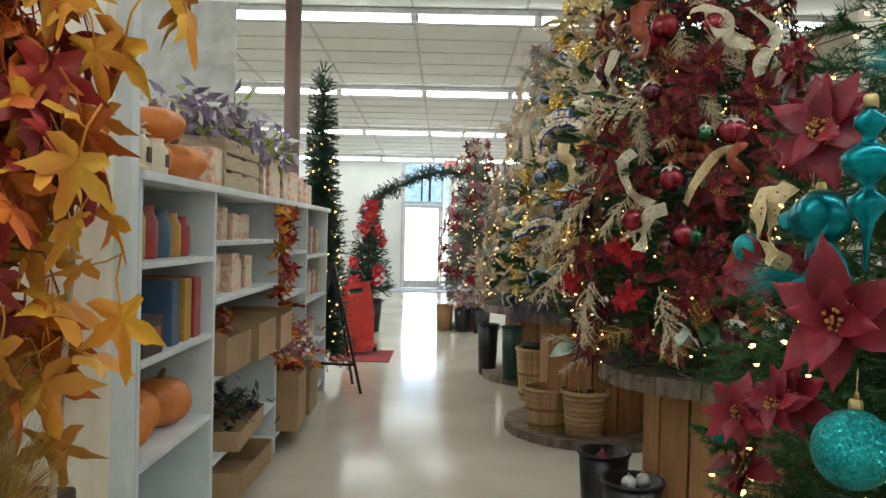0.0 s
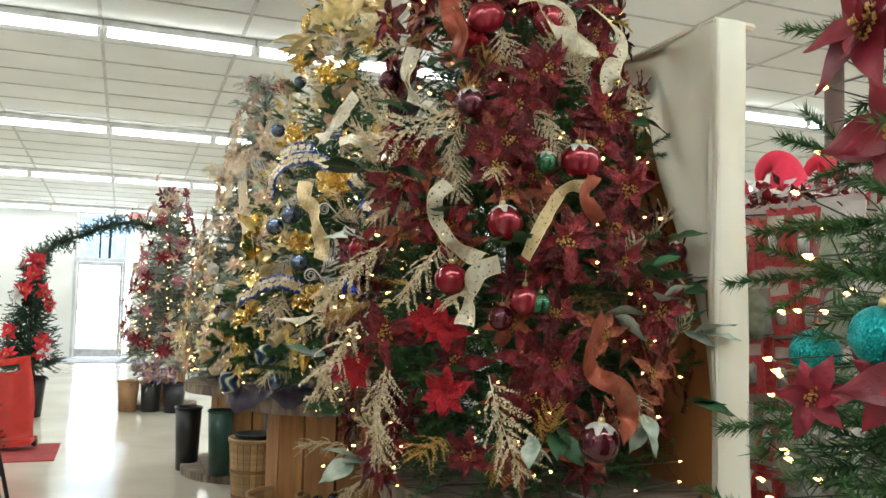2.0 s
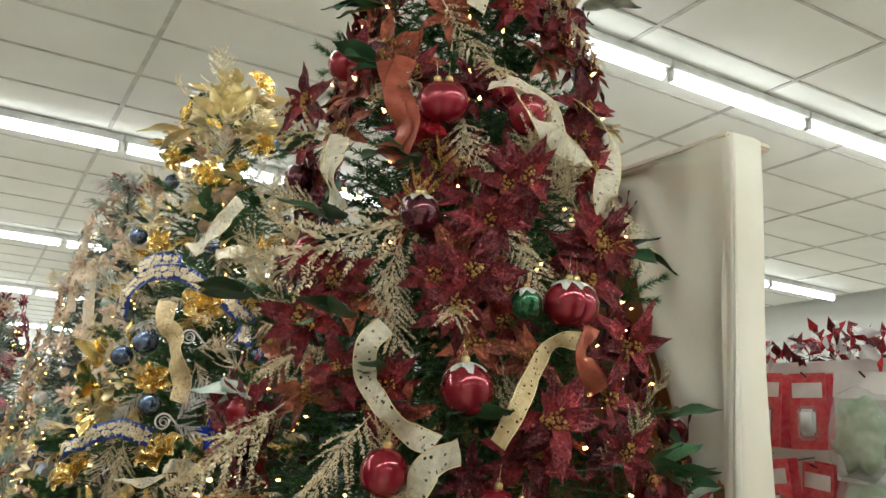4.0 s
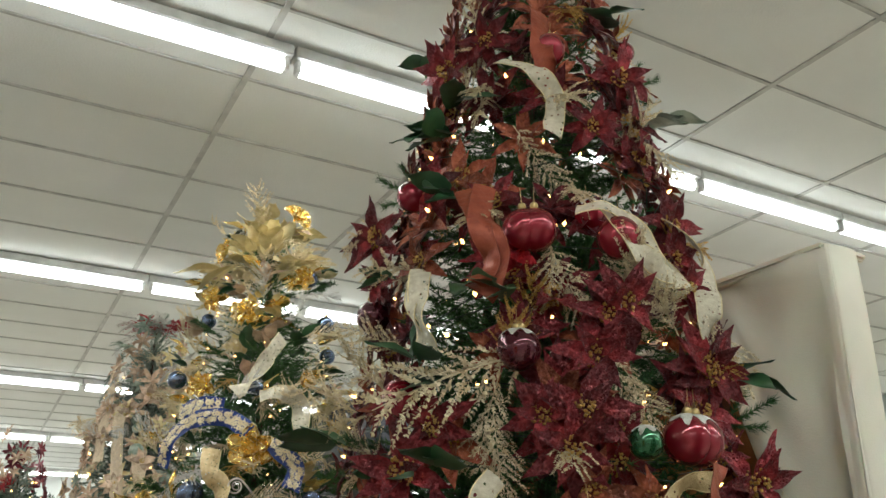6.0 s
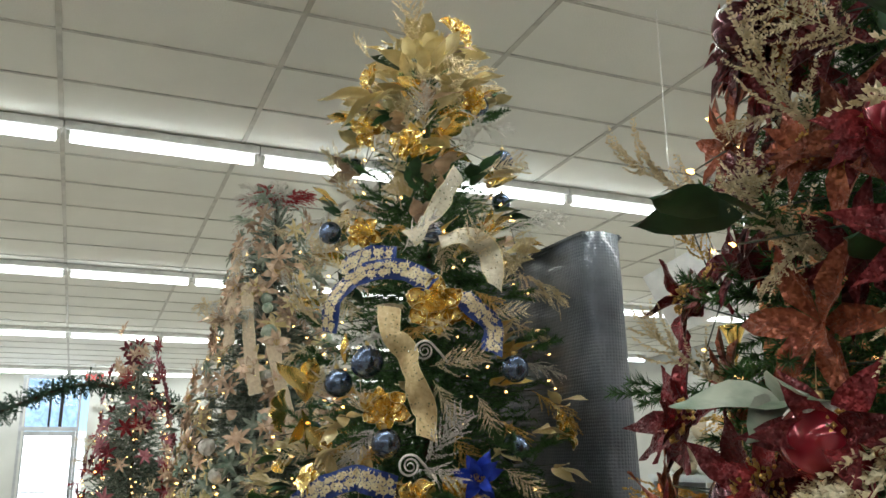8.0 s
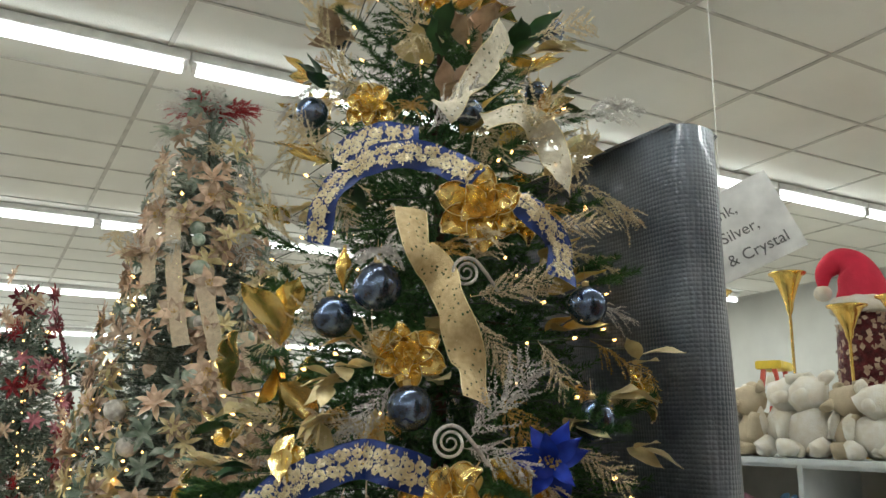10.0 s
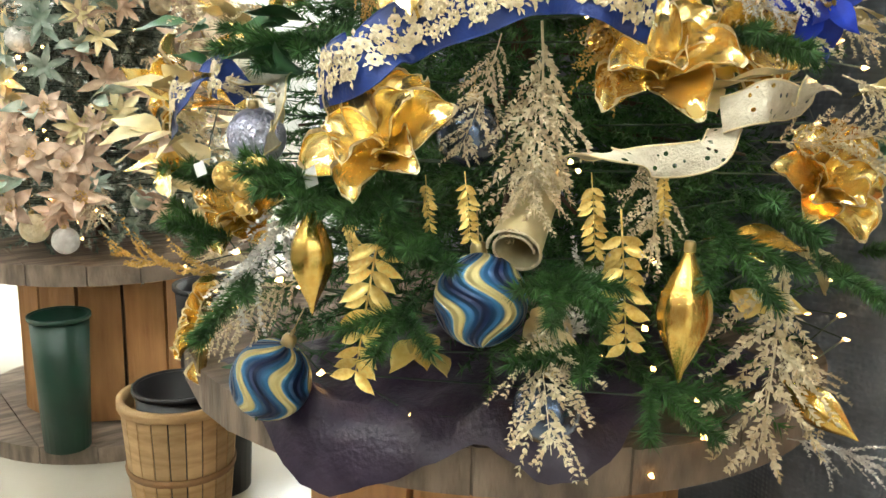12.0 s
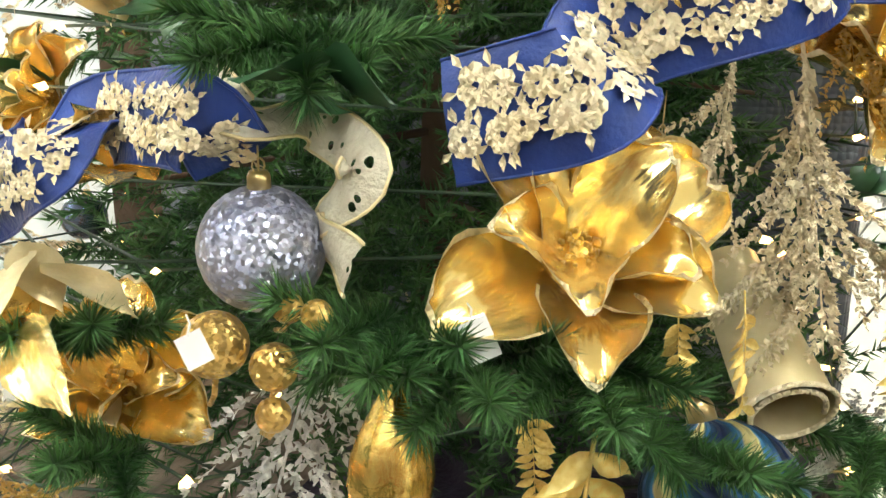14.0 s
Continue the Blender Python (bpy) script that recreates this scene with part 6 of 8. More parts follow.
M_BOARD = mat("orange_stained_plywood", (0.48, 0.21, 0.07), 0.5, col2=(0.38, 0.15, 0.05), scale=4, bump=0.1, stretch=(1, 1, 0.3))


def bubble_cloth():
    """Slate grey cloth with rows of raised shiny bubbles."""
    m = mat("grey_bubble_cloth", (0.20, 0.225, 0.265), 0.36, 0.15, col2=(0.09, 0.105, 0.13), scale=5, coat=0.3)
    nt = m.node_tree
    tc = nt.nodes.new("ShaderNodeTexCoord")
    vo = nt.nodes.new("ShaderNodeTexVoronoi")
    vo.inputs["Scale"].default_value, vo.inputs["Randomness"].default_value = 84.0, 0.15
    nt.links.new(tc.outputs["Object"], vo.inputs["Vector"])
    bp = nt.nodes.new("ShaderNodeBump")
    bp.invert = True
    bp.inputs["Strength"].default_value, bp.inputs["Distance"].default_value = 0.55, 0.009
    nt.links.new(vo.outputs["Distance"], bp.inputs["Height"])
    nt.links.new(bp.outputs[0], nt.nodes["Principled BSDF"].inputs["Normal"])
    return m


M_GREYCLOTH = bubble_cloth()
M_BLACKMETAL = mat("black_metal", (0.018, 0.016, 0.016), 0.45)
M_BLACKPLASTIC = mat("black_plastic", (0.012, 0.012, 0.014), 0.4)
M_GREENBUCKET = mat("dark_green_plastic", (0.01, 0.05, 0.03), 0.4)
M_REDPLASTIC = mat("red_plastic", (0.62, 0.05, 0.03), 0.32, col2=(0.52, 0.035, 0.02))
M_REDMAT = mat("red_mat", (0.35, 0.04, 0.04), 0.9, bump=0.4, bscale=300)
M_BASKET = mat("split_wood_basket", (0.50, 0.33, 0.16), 0.7, col2=(0.36, 0.22, 0.09), scale=9, bump=0.3, stretch=(1, 1, 5), rnd=0.2)
M_BASKETBAND = mat("dark_basket_band", (0.28, 0.15, 0.06), 0.7, bump=0.3)
M_TERRA = mat("brown_pot", (0.36, 0.20, 0.09), 0.7)
M_PINK = mat("dusty_pink_flower", (0.50, 0.26, 0.32), 0.6, rnd=0.3)
M_PEG = mat("cream_pegboard", (0.66, 0.62, 0.52), 0.6, scale=3)
M_REDCARD = mat("red_printed_card", (0.64, 0.05, 0.075), 0.42, col2=(0.66, 0.16, 0.17), scale=46, rnd=0.2)
M_PLASTIC = mat("clear_milky_plastic", (0.72, 0.76, 0.74), 0.15, coat=0.5, alpha=0.22)
M_MOSS = mat("pale_moss", (0.20, 0.31, 0.16), 0.8, col2=(0.42, 0.50, 0.36), scale=25, bump=0.5)
M_SANTA = mat("santa_red_plush", (0.66, 0.02, 0.06), 0.8, bump=0.5, bscale=200)
M_FUR = mat("white_plush", (0.80, 0.77, 0.70), 0.95, col2=(0.70, 0.64, 0.52), scale=18, bump=0.8, bscale=170)
M_FURTAN = mat("tan_plush", (0.62, 0.52, 0.36), 0.95, bump=0.8, bscale=170)
M_BABYBLUE = mat("baby_blue_plush", (0.25, 0.46, 0.70), 0.95, bump=0.8, bscale=170)
M_BABYPINK = mat("baby_pink_plush", (0.72, 0.36, 0.44), 0.95, bump=0.8, bscale=170)
M_INK = mat("grey_ink", (0.16, 0.16, 0.16), 0.7)
M_PAPER = mat("white_card", (0.78, 0.78, 0.76), 0.7)
M_SIGNRED = glow("lit_red_letters", (0.9, 0.08, 0.08), 1.2)
M_LADDERRED = mat("orange_red_ladder", (0.60, 0.09, 0.05), 0.4)
M_LADDERYEL = mat("yellow_ladder_top", (0.75, 0.55, 0.04), 0.4)
M_ALU = mat("aluminium_frame", (0.62, 0.64, 0.66), 0.35, 0.85)
M_GLASS = mat("window_glass", (0.95, 0.97, 1.0), 0.02, transmission=1.0)
M_CLOTH = mat("dark_plum_satin_cloth", (0.060, 0.045, 0.075), 0.36, col2=(0.03, 0.02, 0.042), scale=20, bump=0.3, bscale=90)
M_STRIPE = mat("folded_grey_linen", (0.50, 0.54, 0.58), 0.7, rnd=0.3)
M_MATGREY = mat("grey_door_mat", (0.35, 0.36, 0.38), 0.95, bump=0.4, bscale=200)
M_OUT = glow("bright_daylight_outside", (0.94, 0.98, 1.0), 1.5)
M_OUTBLUE = glow("pale_blue_daylight", (0.50, 0.72, 0.92), 0.9)

# ---- far door ----
dr = thing("door_1", pose(-1.19, 21.9, 0), "closed glass shop door in an aluminium frame, bright daylight outside", "door", kind="structure")
part("door_frame", boxes((-0.05, 0.0, -0.02, 0.12, 0, 3.3), (1.0, 1.05, -0.02, 0.12, 0, 3.3), (0.0, 1.0, -0.02, 0.12, 2.2, 2.28), (0.0, 1.0, -0.02, 0.12, 3.24, 3.3), bevel=0.004), M_ALU, dr, smooth=False)
leaf = part("door_leaf", boxes((0.005, 0.07, 0.02, 0.07, 0.01, 2.19), (0.93, 0.995, 0.02, 0.07, 0.01, 2.19), (0.07, 0.93, 0.02, 0.07, 0.01, 0.2), (0.07, 0.93, 0.02, 0.07, 2.1, 2.19), bevel=0.004), M_ALU, dr, smooth=False)
pane = part("pane", boxes((0.07, 0.93, 0.04, 0.046, 0.2, 2.1)), M_GLASS, leaf, smooth=False)
pane.visible_shadow = False
part("push_bar", boxes((0.1, 0.9, -0.03, 0.0, 1.0, 1.035), (0.1, 0.13, 0.0, 0.02, 1.0, 1.035), (0.87, 0.9, 0.0, 0.02, 1.0, 1.035)), M_ALU, leaf, smooth=False)
pane2 = part("transom_pane", boxes((0.0, 1.0, 0.04, 0.046, 2.28, 3.24)), M_GLASS, dr, smooth=False)
pane2.visible_shadow = False
part("mullion", boxes((0.46, 0.5, -0.01, 0.1, 2.28, 3.24), (0.66, 0.72, -0.01, 0.1, 2.28, 3.24)), M_BLACKMETAL, dr, smooth=False)
bd = tagged(part("backdrop", boxes((-3.5, 2.0, 23.2, 23.3, -0.3, 2.22)), M_OUT, smooth=False), "bright overexposed daylight beyond the door", "backdrop", kind="structure")
bd2 = tagged(part("backdrop", boxes((-3.5, 2.0, 23.2, 23.3, 2.23, 4.6)), M_OUTBLUE, smooth=False), "pale blue daylight above the door", "backdrop", kind="structure")
tagged(part("ground", boxes((-8, 8, 22.1, 60, -0.25, -0.02)), M_MATGREY, smooth=False), "grey pavement outside the shop", "ground", kind="structure")
lamp = bpy.data.lights.new("door_daylight", "AREA")
lamp.shape, lamp.size, lamp.size_y, lamp.energy, lamp.color = "RECTANGLE", 0.9, 2.0, 60, (0.92, 0.97, 1.0)
new("door_daylight", lamp).matrix_world = pose(-0.69, 22.0, 1.1, -90)
tagged(part("door_mat", boxes((-1.5, 0.15, 20.2, 21.7, 0.0, 0.012), bevel=0.004), M_MATGREY, smooth=False), "grey door mat in front of the glass door", "door mat")
ex = thing("exit_sign", pose(0.06, 20.6, 3.05), "white exit sign with red letters hung from the ceiling", "exit sign")
part("housing", boxes((-0.17, 0.17, -0.03, 0.03, 0, 0.22), bevel=0.008), M_PAPER, ex, smooth=False)
part("hanger", boxes((-0.015, 0.015, -0.015, 0.015, 0.22, ceil_z(20.6) - 3.05)), M_PAPER, ex, smooth=False)


def lettering(text, size, material, parent, m, label="", align="CENTER"):
    """Words as a thin solid in the built-in font."""
    cu = bpy.data.curves.new("lettering", "FONT")
    cu.body, cu.size, cu.extrude, cu.align_x = text, size, 0.001, align
    tmp = bpy.data.objects.new("lettering_curve", cu)
    me = bpy.data.meshes.new_from_object(tmp)
    bpy.data.objects.remove(tmp)
    ob = part_of("lettering", me, material, parent, label, smooth=False)
    ob.matrix_basis = m
    return ob


lettering("EXIT", 0.17, M_SIGNRED, ex, pose(0, -0.033, 0.055, 90), "red letters")


# ---- shelf of fall goods ----
def shelf_unit(m, bays, depth, top, label, back=True):
    """An open painted shelf: uprights, a toe board, and shelves bay by bay."""
    t = thing("shelf_unit", m, label, "shelf unit")
    L = bays[-1][1]
    if back:
        part("back_panel", boxes((-depth - 0.015, -depth, 0, L, 0.0, top - 0.04)), M_WHITE, t, smooth=False)
    for y in sorted({b[0] for b in bays} | {L}):
        part("upright", boxes((-depth, 0, y - 0.02, y + 0.02, 0, top - 0.035), bevel=0.003), M_WHITE, t, smooth=False)
    part("top_board", boxes((-depth - 0.02, 0.025, -0.03, L + 0.03, top - 0.035, top), bevel=0.004), M_WHITE, t, smooth=False)
    for y0, y1, zs in bays:
        for z in zs:
            part("shelf_board", boxes((-depth, 0.0, y0 + 0.02, y1 - 0.02, z - 0.025, z), bevel=0.003), M_WHITE, t, smooth=False)
    return t


SX, SY = -1.09, 2.94
shelf_unit(pose(SX, SY, 0), [(0, 0.95, (0.12, 0.58, 0.96, 1.32)), (0.95, 2.4, (0.12, 0.34, 0.74, 1.11, 1.39)), (2.4, 3.5, (0.12, 0.6, 1.0, 1.3)), (3.5, 4.56, (0.12, 0.5, 0.9, 1.25))], 0.40, 1.65, "long white painted shelf unit full of fall decorations")


def pumpkin(x, y, z, r, h=0.8, ribs=9, rx=0.0, label="orange ribbed pumpkin with a dry stem"):
    t = thing("pumpkin", pose(x, y, z, rx), label, "pumpkin", "orange pumpkins")
    prof = [(0.0, 0.12)] + [(math.sin(a) * (1 - 0.06 * math.cos(a)), 1 - math.cos(a)) for a in np.linspace(0.35, math.pi - 0.25, 12)] + [(0.0, 1.82)]
    bm = lathe([(p * r, q * r * h * 0.95) for p, q in prof], 45)
    for v in bm.verts:
        a = math.atan2(v.co.y, v.co.x)
        k = 1 - 0.09 * abs(math.sin(a * ribs / 2)) ** 0.5 + 0.05
        v.co.x, v.co.y = v.co.x * k, v.co.y * k
    part("body", bm, M_PUMPKIN, t)
    bm = bmesh.new()
    tube(bm, [(0, 0, 1.7 * r * h), (0.02 * r, 0, 1.95 * r * h), (0.12 * r, 0.05 * r, 2.2 * r * h)], 0.14 * r, 0.08 * r, 7)
    part("stem", bm, M_PUMPSTEM, t)
    return t


pumpkin(SX - 0.16, SY + 0.2, 0.58, 0.135, 0.82)
pumpkin(SX - 0.2, SY + 0.42, 0.58, 0.13, 0.85)
pumpkin(SX - 0.15, SY + 0.66, 0.58, 0.135, 0.85)
pumpkin(SX - 0.2, SY + 0.55, 1.65, 0.125, 0.72)
pumpkin(SX - 0.17, SY + 0.84, 1.65, 0.15, 0.62)
pumpkin(SX - 0.22, SY + 0.70, 1.815, 0.145, 0.58)


def jar(x, y, z, r, h, material, label, lid=False):
    t = thing("jar", pose(x, y, z), label, "jar", "jars on the shelf")
    part("body", lathe([(0, 0), (r * 0.9, 0), (r, h * 0.08), (r, h * 0.72), (r * 0.72, h * 0.86), (r * 0.72, h * 0.95), (r * 0.78, h), (r * 0.66, h), (r * 0.66, h * 0.9), (0, h * 0.88)], 22), material, t)
    if lid:
        part("label_plate", boxes((r * 0.97, r * 1.03, -r * 0.3, r * 0.3, h * 0.25, h * 0.6), bevel=0.002), M_DARKBOX, t, "dark framed label", smooth=False)
    return t


jar(SX - 0.12, SY + 0.2, 1.65, 0.075, 0.17, M_CREAM, "cream ceramic jar with a dark label", True)
jar(SX - 0.1, SY + 0.37, 1.65, 0.065, 0.15, M_CREAM, "cream ceramic jar with a dark label", True)
for k, (y, ma, nm) in enumerate(((0.1, M_BOOKBLUE, "slate blue"), (0.22, M_BOOKYEL, "mustard yellow"), (0.36, M_BOOKRED, "brick red"), (0.52, M_BOOKBLUE, "slate blue"), (0.65, M_BOOKYEL, "mustard yellow"), (0.78, M_BOOKRED, "brick red"))):
    jar(SX - 0.14, SY + y + 0.05, 1.32, 0.055, 0.24 - 0.012 * k, ma, nm + " glazed ceramic bottle vase")


def pack(name, m, dims, material, label, category, group, strip=None):
    """A bevelled box with a lid line and a front strip."""
    w, d, h = dims
    t = thing(name, m, label, category, group)
    part("carton", boxes((-w / 2, w / 2, -d / 2, d / 2, 0, h), bevel=0.004), material, t, smooth=False)
    if strip:
        part("label_strip", boxes((w / 2, w / 2 + 0.0015, -d * 0.36, d * 0.36, h * 0.3, h * 0.72)), strip, t, smooth=False)
    return t


for k, (y, ma, nm) in enumerate(((0.44, M_BOOKBLUE, "slate blue"), (0.60, M_BOOKYEL, "mustard yellow"), (0.74, M_BOOKRED, "brick red"))):
    pack("book_box", pose(SX - 0.15, SY + y + 0.05, 0.96), (0.24, 0.10, 0.27), ma, nm + " book shaped storage box", "storage box", "book boxes")
pack("book_box", pose(SX - 0.14, SY + 0.2, 0.96), (0.24, 0.22, 0.15), M_DARKBOX, "dark brown storage box with printed sides", "storage box", "book boxes", M_BOOKRED)
pr = random.Random(5)
for y0, z, n, hh in ((1.05, 1.11, 5, 0.2), (1.05, 1.39, 5, 0.17), (3.6, 1.25, 5, 0.24), (3.6, 0.9, 5, 0.22), (3.6, 0.5, 5, 0.2), (2.55, 1.3, 3, 0.2)):
    for k in range(n):
        pack("gift_pack", pose(SX - 0.13 - pr.uniform(0, 0.05), SY + y0 + 0.1 + k * 0.19, z, 0, 0, pr.uniform(-6, 6)), (0.16, 0.15, hh * pr.uniform(0.8, 1.05)), M_KRAFT, "cellophane wrapped printed gift pack on a shelf", "gift pack", "wrapped gift packs", M_CREAM)


def carton(x, y, z, w, d, h, label="open brown cardboard box"):
    """An open box of board with its front flap folded out."""
    t = thing("cardboard_box", pose(x, y, z, 0, 0, pr.uniform(-3, 3)), label, "cardboard box", "cardboard boxes")
    e = 0.005
    part("base", boxes((-w / 2, w / 2, -d / 2, d / 2, 0, e)), M_CARD, t, smooth=False)
    for nm, b in (("side", (-w / 2, w / 2, -d / 2, -d / 2 + e, e, h)), ("side", (-w / 2, w / 2, d / 2 - e, d / 2, e, h)), ("side", (-w / 2, -w / 2 + e, -d / 2 + e, d / 2 - e, e, h)), ("side", (w / 2 - e, w / 2, -d / 2 + e, d / 2 - e, e, h * 0.9))):
        part(nm, boxes(b), M_CARD, t, smooth=False)
    return t


carton(SX - 0.12, SY + 1.25, 0.74, 0.34, 0.42, 0.2, "open brown cardboard box of fall leaves")
carton(SX - 0.10, SY + 1.72, 0.74, 0.38, 0.40, 0.22, "open brown cardboard box of fall leaves")
carton(SX - 0.08, SY + 2.15, 0.74, 0.38, 0.36, 0.22, "open brown cardboard box")
carton(SX - 0.12, SY + 1.5, 0.34, 0.36, 0.7, 0.10, "shallow cardboard tray of dark wreaths")
carton(SX - 0.10, SY + 1.45, 0.12, 0.40, 0.7, 0.13, "shallow brown cardboard tray on shelf")
carton(SX - 0.06, SY + 2.7, 0.12, 0.36, 0.40, 0.40, "tall cardboard box of silk flowers")
carton(SX - 0.06, SY + 3.2, 0.12, 0.36, 0.38, 0.34, "cardboard box of silk flowers")


def leaf_cloud(name, m, n, spread, size, mats, label, category, seed, group="", me=None, droop=0.0):
    """Loose leaves or petals in a bunch, each one a part."""
    r = random.Random(seed)
    t = thing(name, m, label, category, group)
    if me is None:
        rng = np.random.default_rng(seed)
        v0 = np.array([(0, 0, 0), (0.45, 0.22, 0.05), (1.0, 0, -0.08), (0.45, -0.22, 0.05)])
        f0 = np.array([(0, 1, 2), (0, 2, 3)])
        for ma in dict.fromkeys(mats):
            k = int(n * 2.6 * mats.count(ma) / len(mats)) + 1
            pos = rng.normal(size=(k, 3)) * np.array(spread)
            mesh = scatter("petal_mass", [(v0, f0)], pos, frames_along(rng.normal(size=(k, 3)), rng), size * rng.uniform(0.6, 1.1, k), rng)
            part_of("petal_mass", mesh, ma, t, smooth=False)["kind"] = "stuff"
        return t
    for k in range(n):
        ma = r.choice(mats)
        src = me
        key = (src.name, ma.name)
        if key not in PROTO:
            c = src.copy()
            c.materials.clear()
            c.materials.append(ma)
            PROTO[key] = c
        ob = part_of("leaf", PROTO[key], None, t, smooth=False)
        ob.matrix_basis = pose(r.gauss(0, spread[0]), r.gauss(0, spread[1]), r.gauss(0, spread[2]), r.uniform(-60, 60), r.uniform(-50, 50) + droop, r.uniform(0, 360)) @ Matrix.Scale(size / 0.14 * r.uniform(0.7, 1.2), 4)
    return t


def maple_mesh():
    """A five-lobed maple leaf, slightly cupped, with a stalk."""
    n, pts = 40, []
    lobes = [(0, 1.0), (62, 0.85), (-62, 0.85), (122, 0.5), (-122, 0.5)]
    for i in range(n):
        a = -math.pi + 2 * math.pi * i / n
        r = 0.3
        for la, lr in lobes:
            da = abs((math.degrees(a) - la + 180) % 360 - 180)
            r = max(r, lr * max(0.0, 1 - (da / 34) ** 0.8) + 0.28 * (da < 34))
        r *= 1 + 0.07 * ((i % 2) * 2 - 1)
        pts.append((r * math.cos(a), r * math.sin(a)))
    bm = bmesh.new()
    c = bm.verts.new((0, 0, 0))
    inner = [bm.verts.new((x * 0.5 * 0.075, y * 0.5 * 0.075, 0.004 * math.sin(5 * math.atan2(y, x)))) for x, y in pts]
    outer = [bm.verts.new((x * 0.075, y * 0.075, -0.012 * (x * x + y * y) + 0.006 * math.sin(5 * math.atan2(y, x) + 1))) for x, y in pts]
    for i in range(n):
        j = (i + 1) % n
        bm.faces.new((c, inner[i], inner[j]))
        bm.faces.new((inner[i], outer[i], outer[j], inner[j]))
    tube(bm, [(0, 0, 0), (-0.05, 0.004, 0.004), (-0.085, 0.0, 0.015)], 0.0018, n=4)
    me = bpy.data.meshes.new("maple_leaf")
    bm.to_mesh(me)
    bm.free()
    me.shade_smooth()
    return me


P_MAPLE = maple_mesh()
for k, (y, z, sx, sz, n) in enumerate(((2.42, 1.42, 0.03, 0.09, 26), (2.44, 1.12, 0.03, 0.12, 30), (2.46, 0.80, 0.03, 0.10, 24))):
    leaf_cloud("leaf_garland", pose(SX + 0.03, SY + y, z), n, (sx, 0.085, sz), 0.135, M_MAPLE[:3], "orange fall leaf garland hung on the shelf edge", "garland", 50 + k, "fall garlands", P_MAPLE)
leaf_cloud("silk_flowers", pose(SX + 0.0, SY + 2.75, 0.66), 36, (0.08, 0.16, 0.08), 0.1, [M_MAPLE[0], M_MAPLE[2], M_PINK], "orange and pink silk fall flowers in a box", "silk flowers", 61, "fall silk flowers")
leaf_cloud("silk_flowers", pose(SX + 0.02, SY + 3.2, 0.62), 30, (0.08, 0.12, 0.07), 0.1, [M_PINK, M_MAPLE[1], M_CREAMLEAF], "pink and red silk flowers in a box", "silk flowers", 62, "fall silk flowers")
leaf_cloud("silk_leaves", pose(SX - 0.08, SY + 1.3, 0.97), 18, (0.06, 0.12, 0.03), 0.09, M_MAPLE[:3], "orange silk leaves in a cardboard box", "silk leaves", 63, "fall silk flowers", P_MAPLE)
leaf_cloud("dark_wreath", pose(SX - 0.1, SY + 1.5, 0.5), 60, (0.09, 0.2, 0.03), 0.08, [M_DARKBOX, M_NEEDLE_DK], "dark twig wreaths stacked in a tray", "wreath", 64)
leaf_cloud("wheat_bunch", pose(SX - 0.22, SY + 0.12, 1.86), 40, (0.06, 0.07, 0.09), 0.12, [M_CREAMLEAF, M_CREAM, M_CRATE], "dried cream corn husk bunch", "dried bunch", 65)
crate = thing("wood_crate", pose(SX - 0.18, SY + 1.55, 1.65), "pale wooden crate holding purple silk flowers", "crate")
for s in (-0.36, 0.36):
    part("end_board", boxes((-0.15, 0.15, s - 0.01, s + 0.01, 0, 0.26), bevel=0.003), M_CRATE, crate, smooth=False)
for k in range(3):
    for s in (-0.15, 0.15):
        part("slat", boxes((s - 0.006, s + 0.006, -0.37, 0.37, 0.01 + k * 0.087, 0.08 + k * 0.087), bevel=0.002), M_CRATE, crate, smooth=False)
for k in range(4):
    leaf_cloud("silk_flowers", pose(SX - 0.18, SY + 1.3 + 0.42 * k, 1.99 - 0.01 * k), 130, (0.10, 0.17, 0.065), 0.10, [M_PURPLE, M_PURPLE, M_PURPLE, M_WHITEPETAL, M_LIME], "dusty purple and white silk flowers with lime leaves", "silk flowers", 70 + k, "purple silk flowers")
for k in range(9):
    pack("gift_pack", pose(SX - 0.14, SY + 1.15 + 0.33 * k, 1.65, 0, 0, pr.uniform(-8, 8)), (0.2, 0.2, pr.uniform(0.16, 0.26)), M_KRAFT, "cellophane wrapped printed gift pack on a shelf", "gift pack", "wrapped gift packs", M_CREAM)

# ---- post, drape and fall leaves at the shelf end ----
post = tagged(part("post", boxes((SX - 0.06, SX + 0.015, SY - 0.14, SY - 0.06, 0, 2.9), bevel=0.004), M_WHITE, smooth=False), "white painted wooden post beside the shelf", "post")


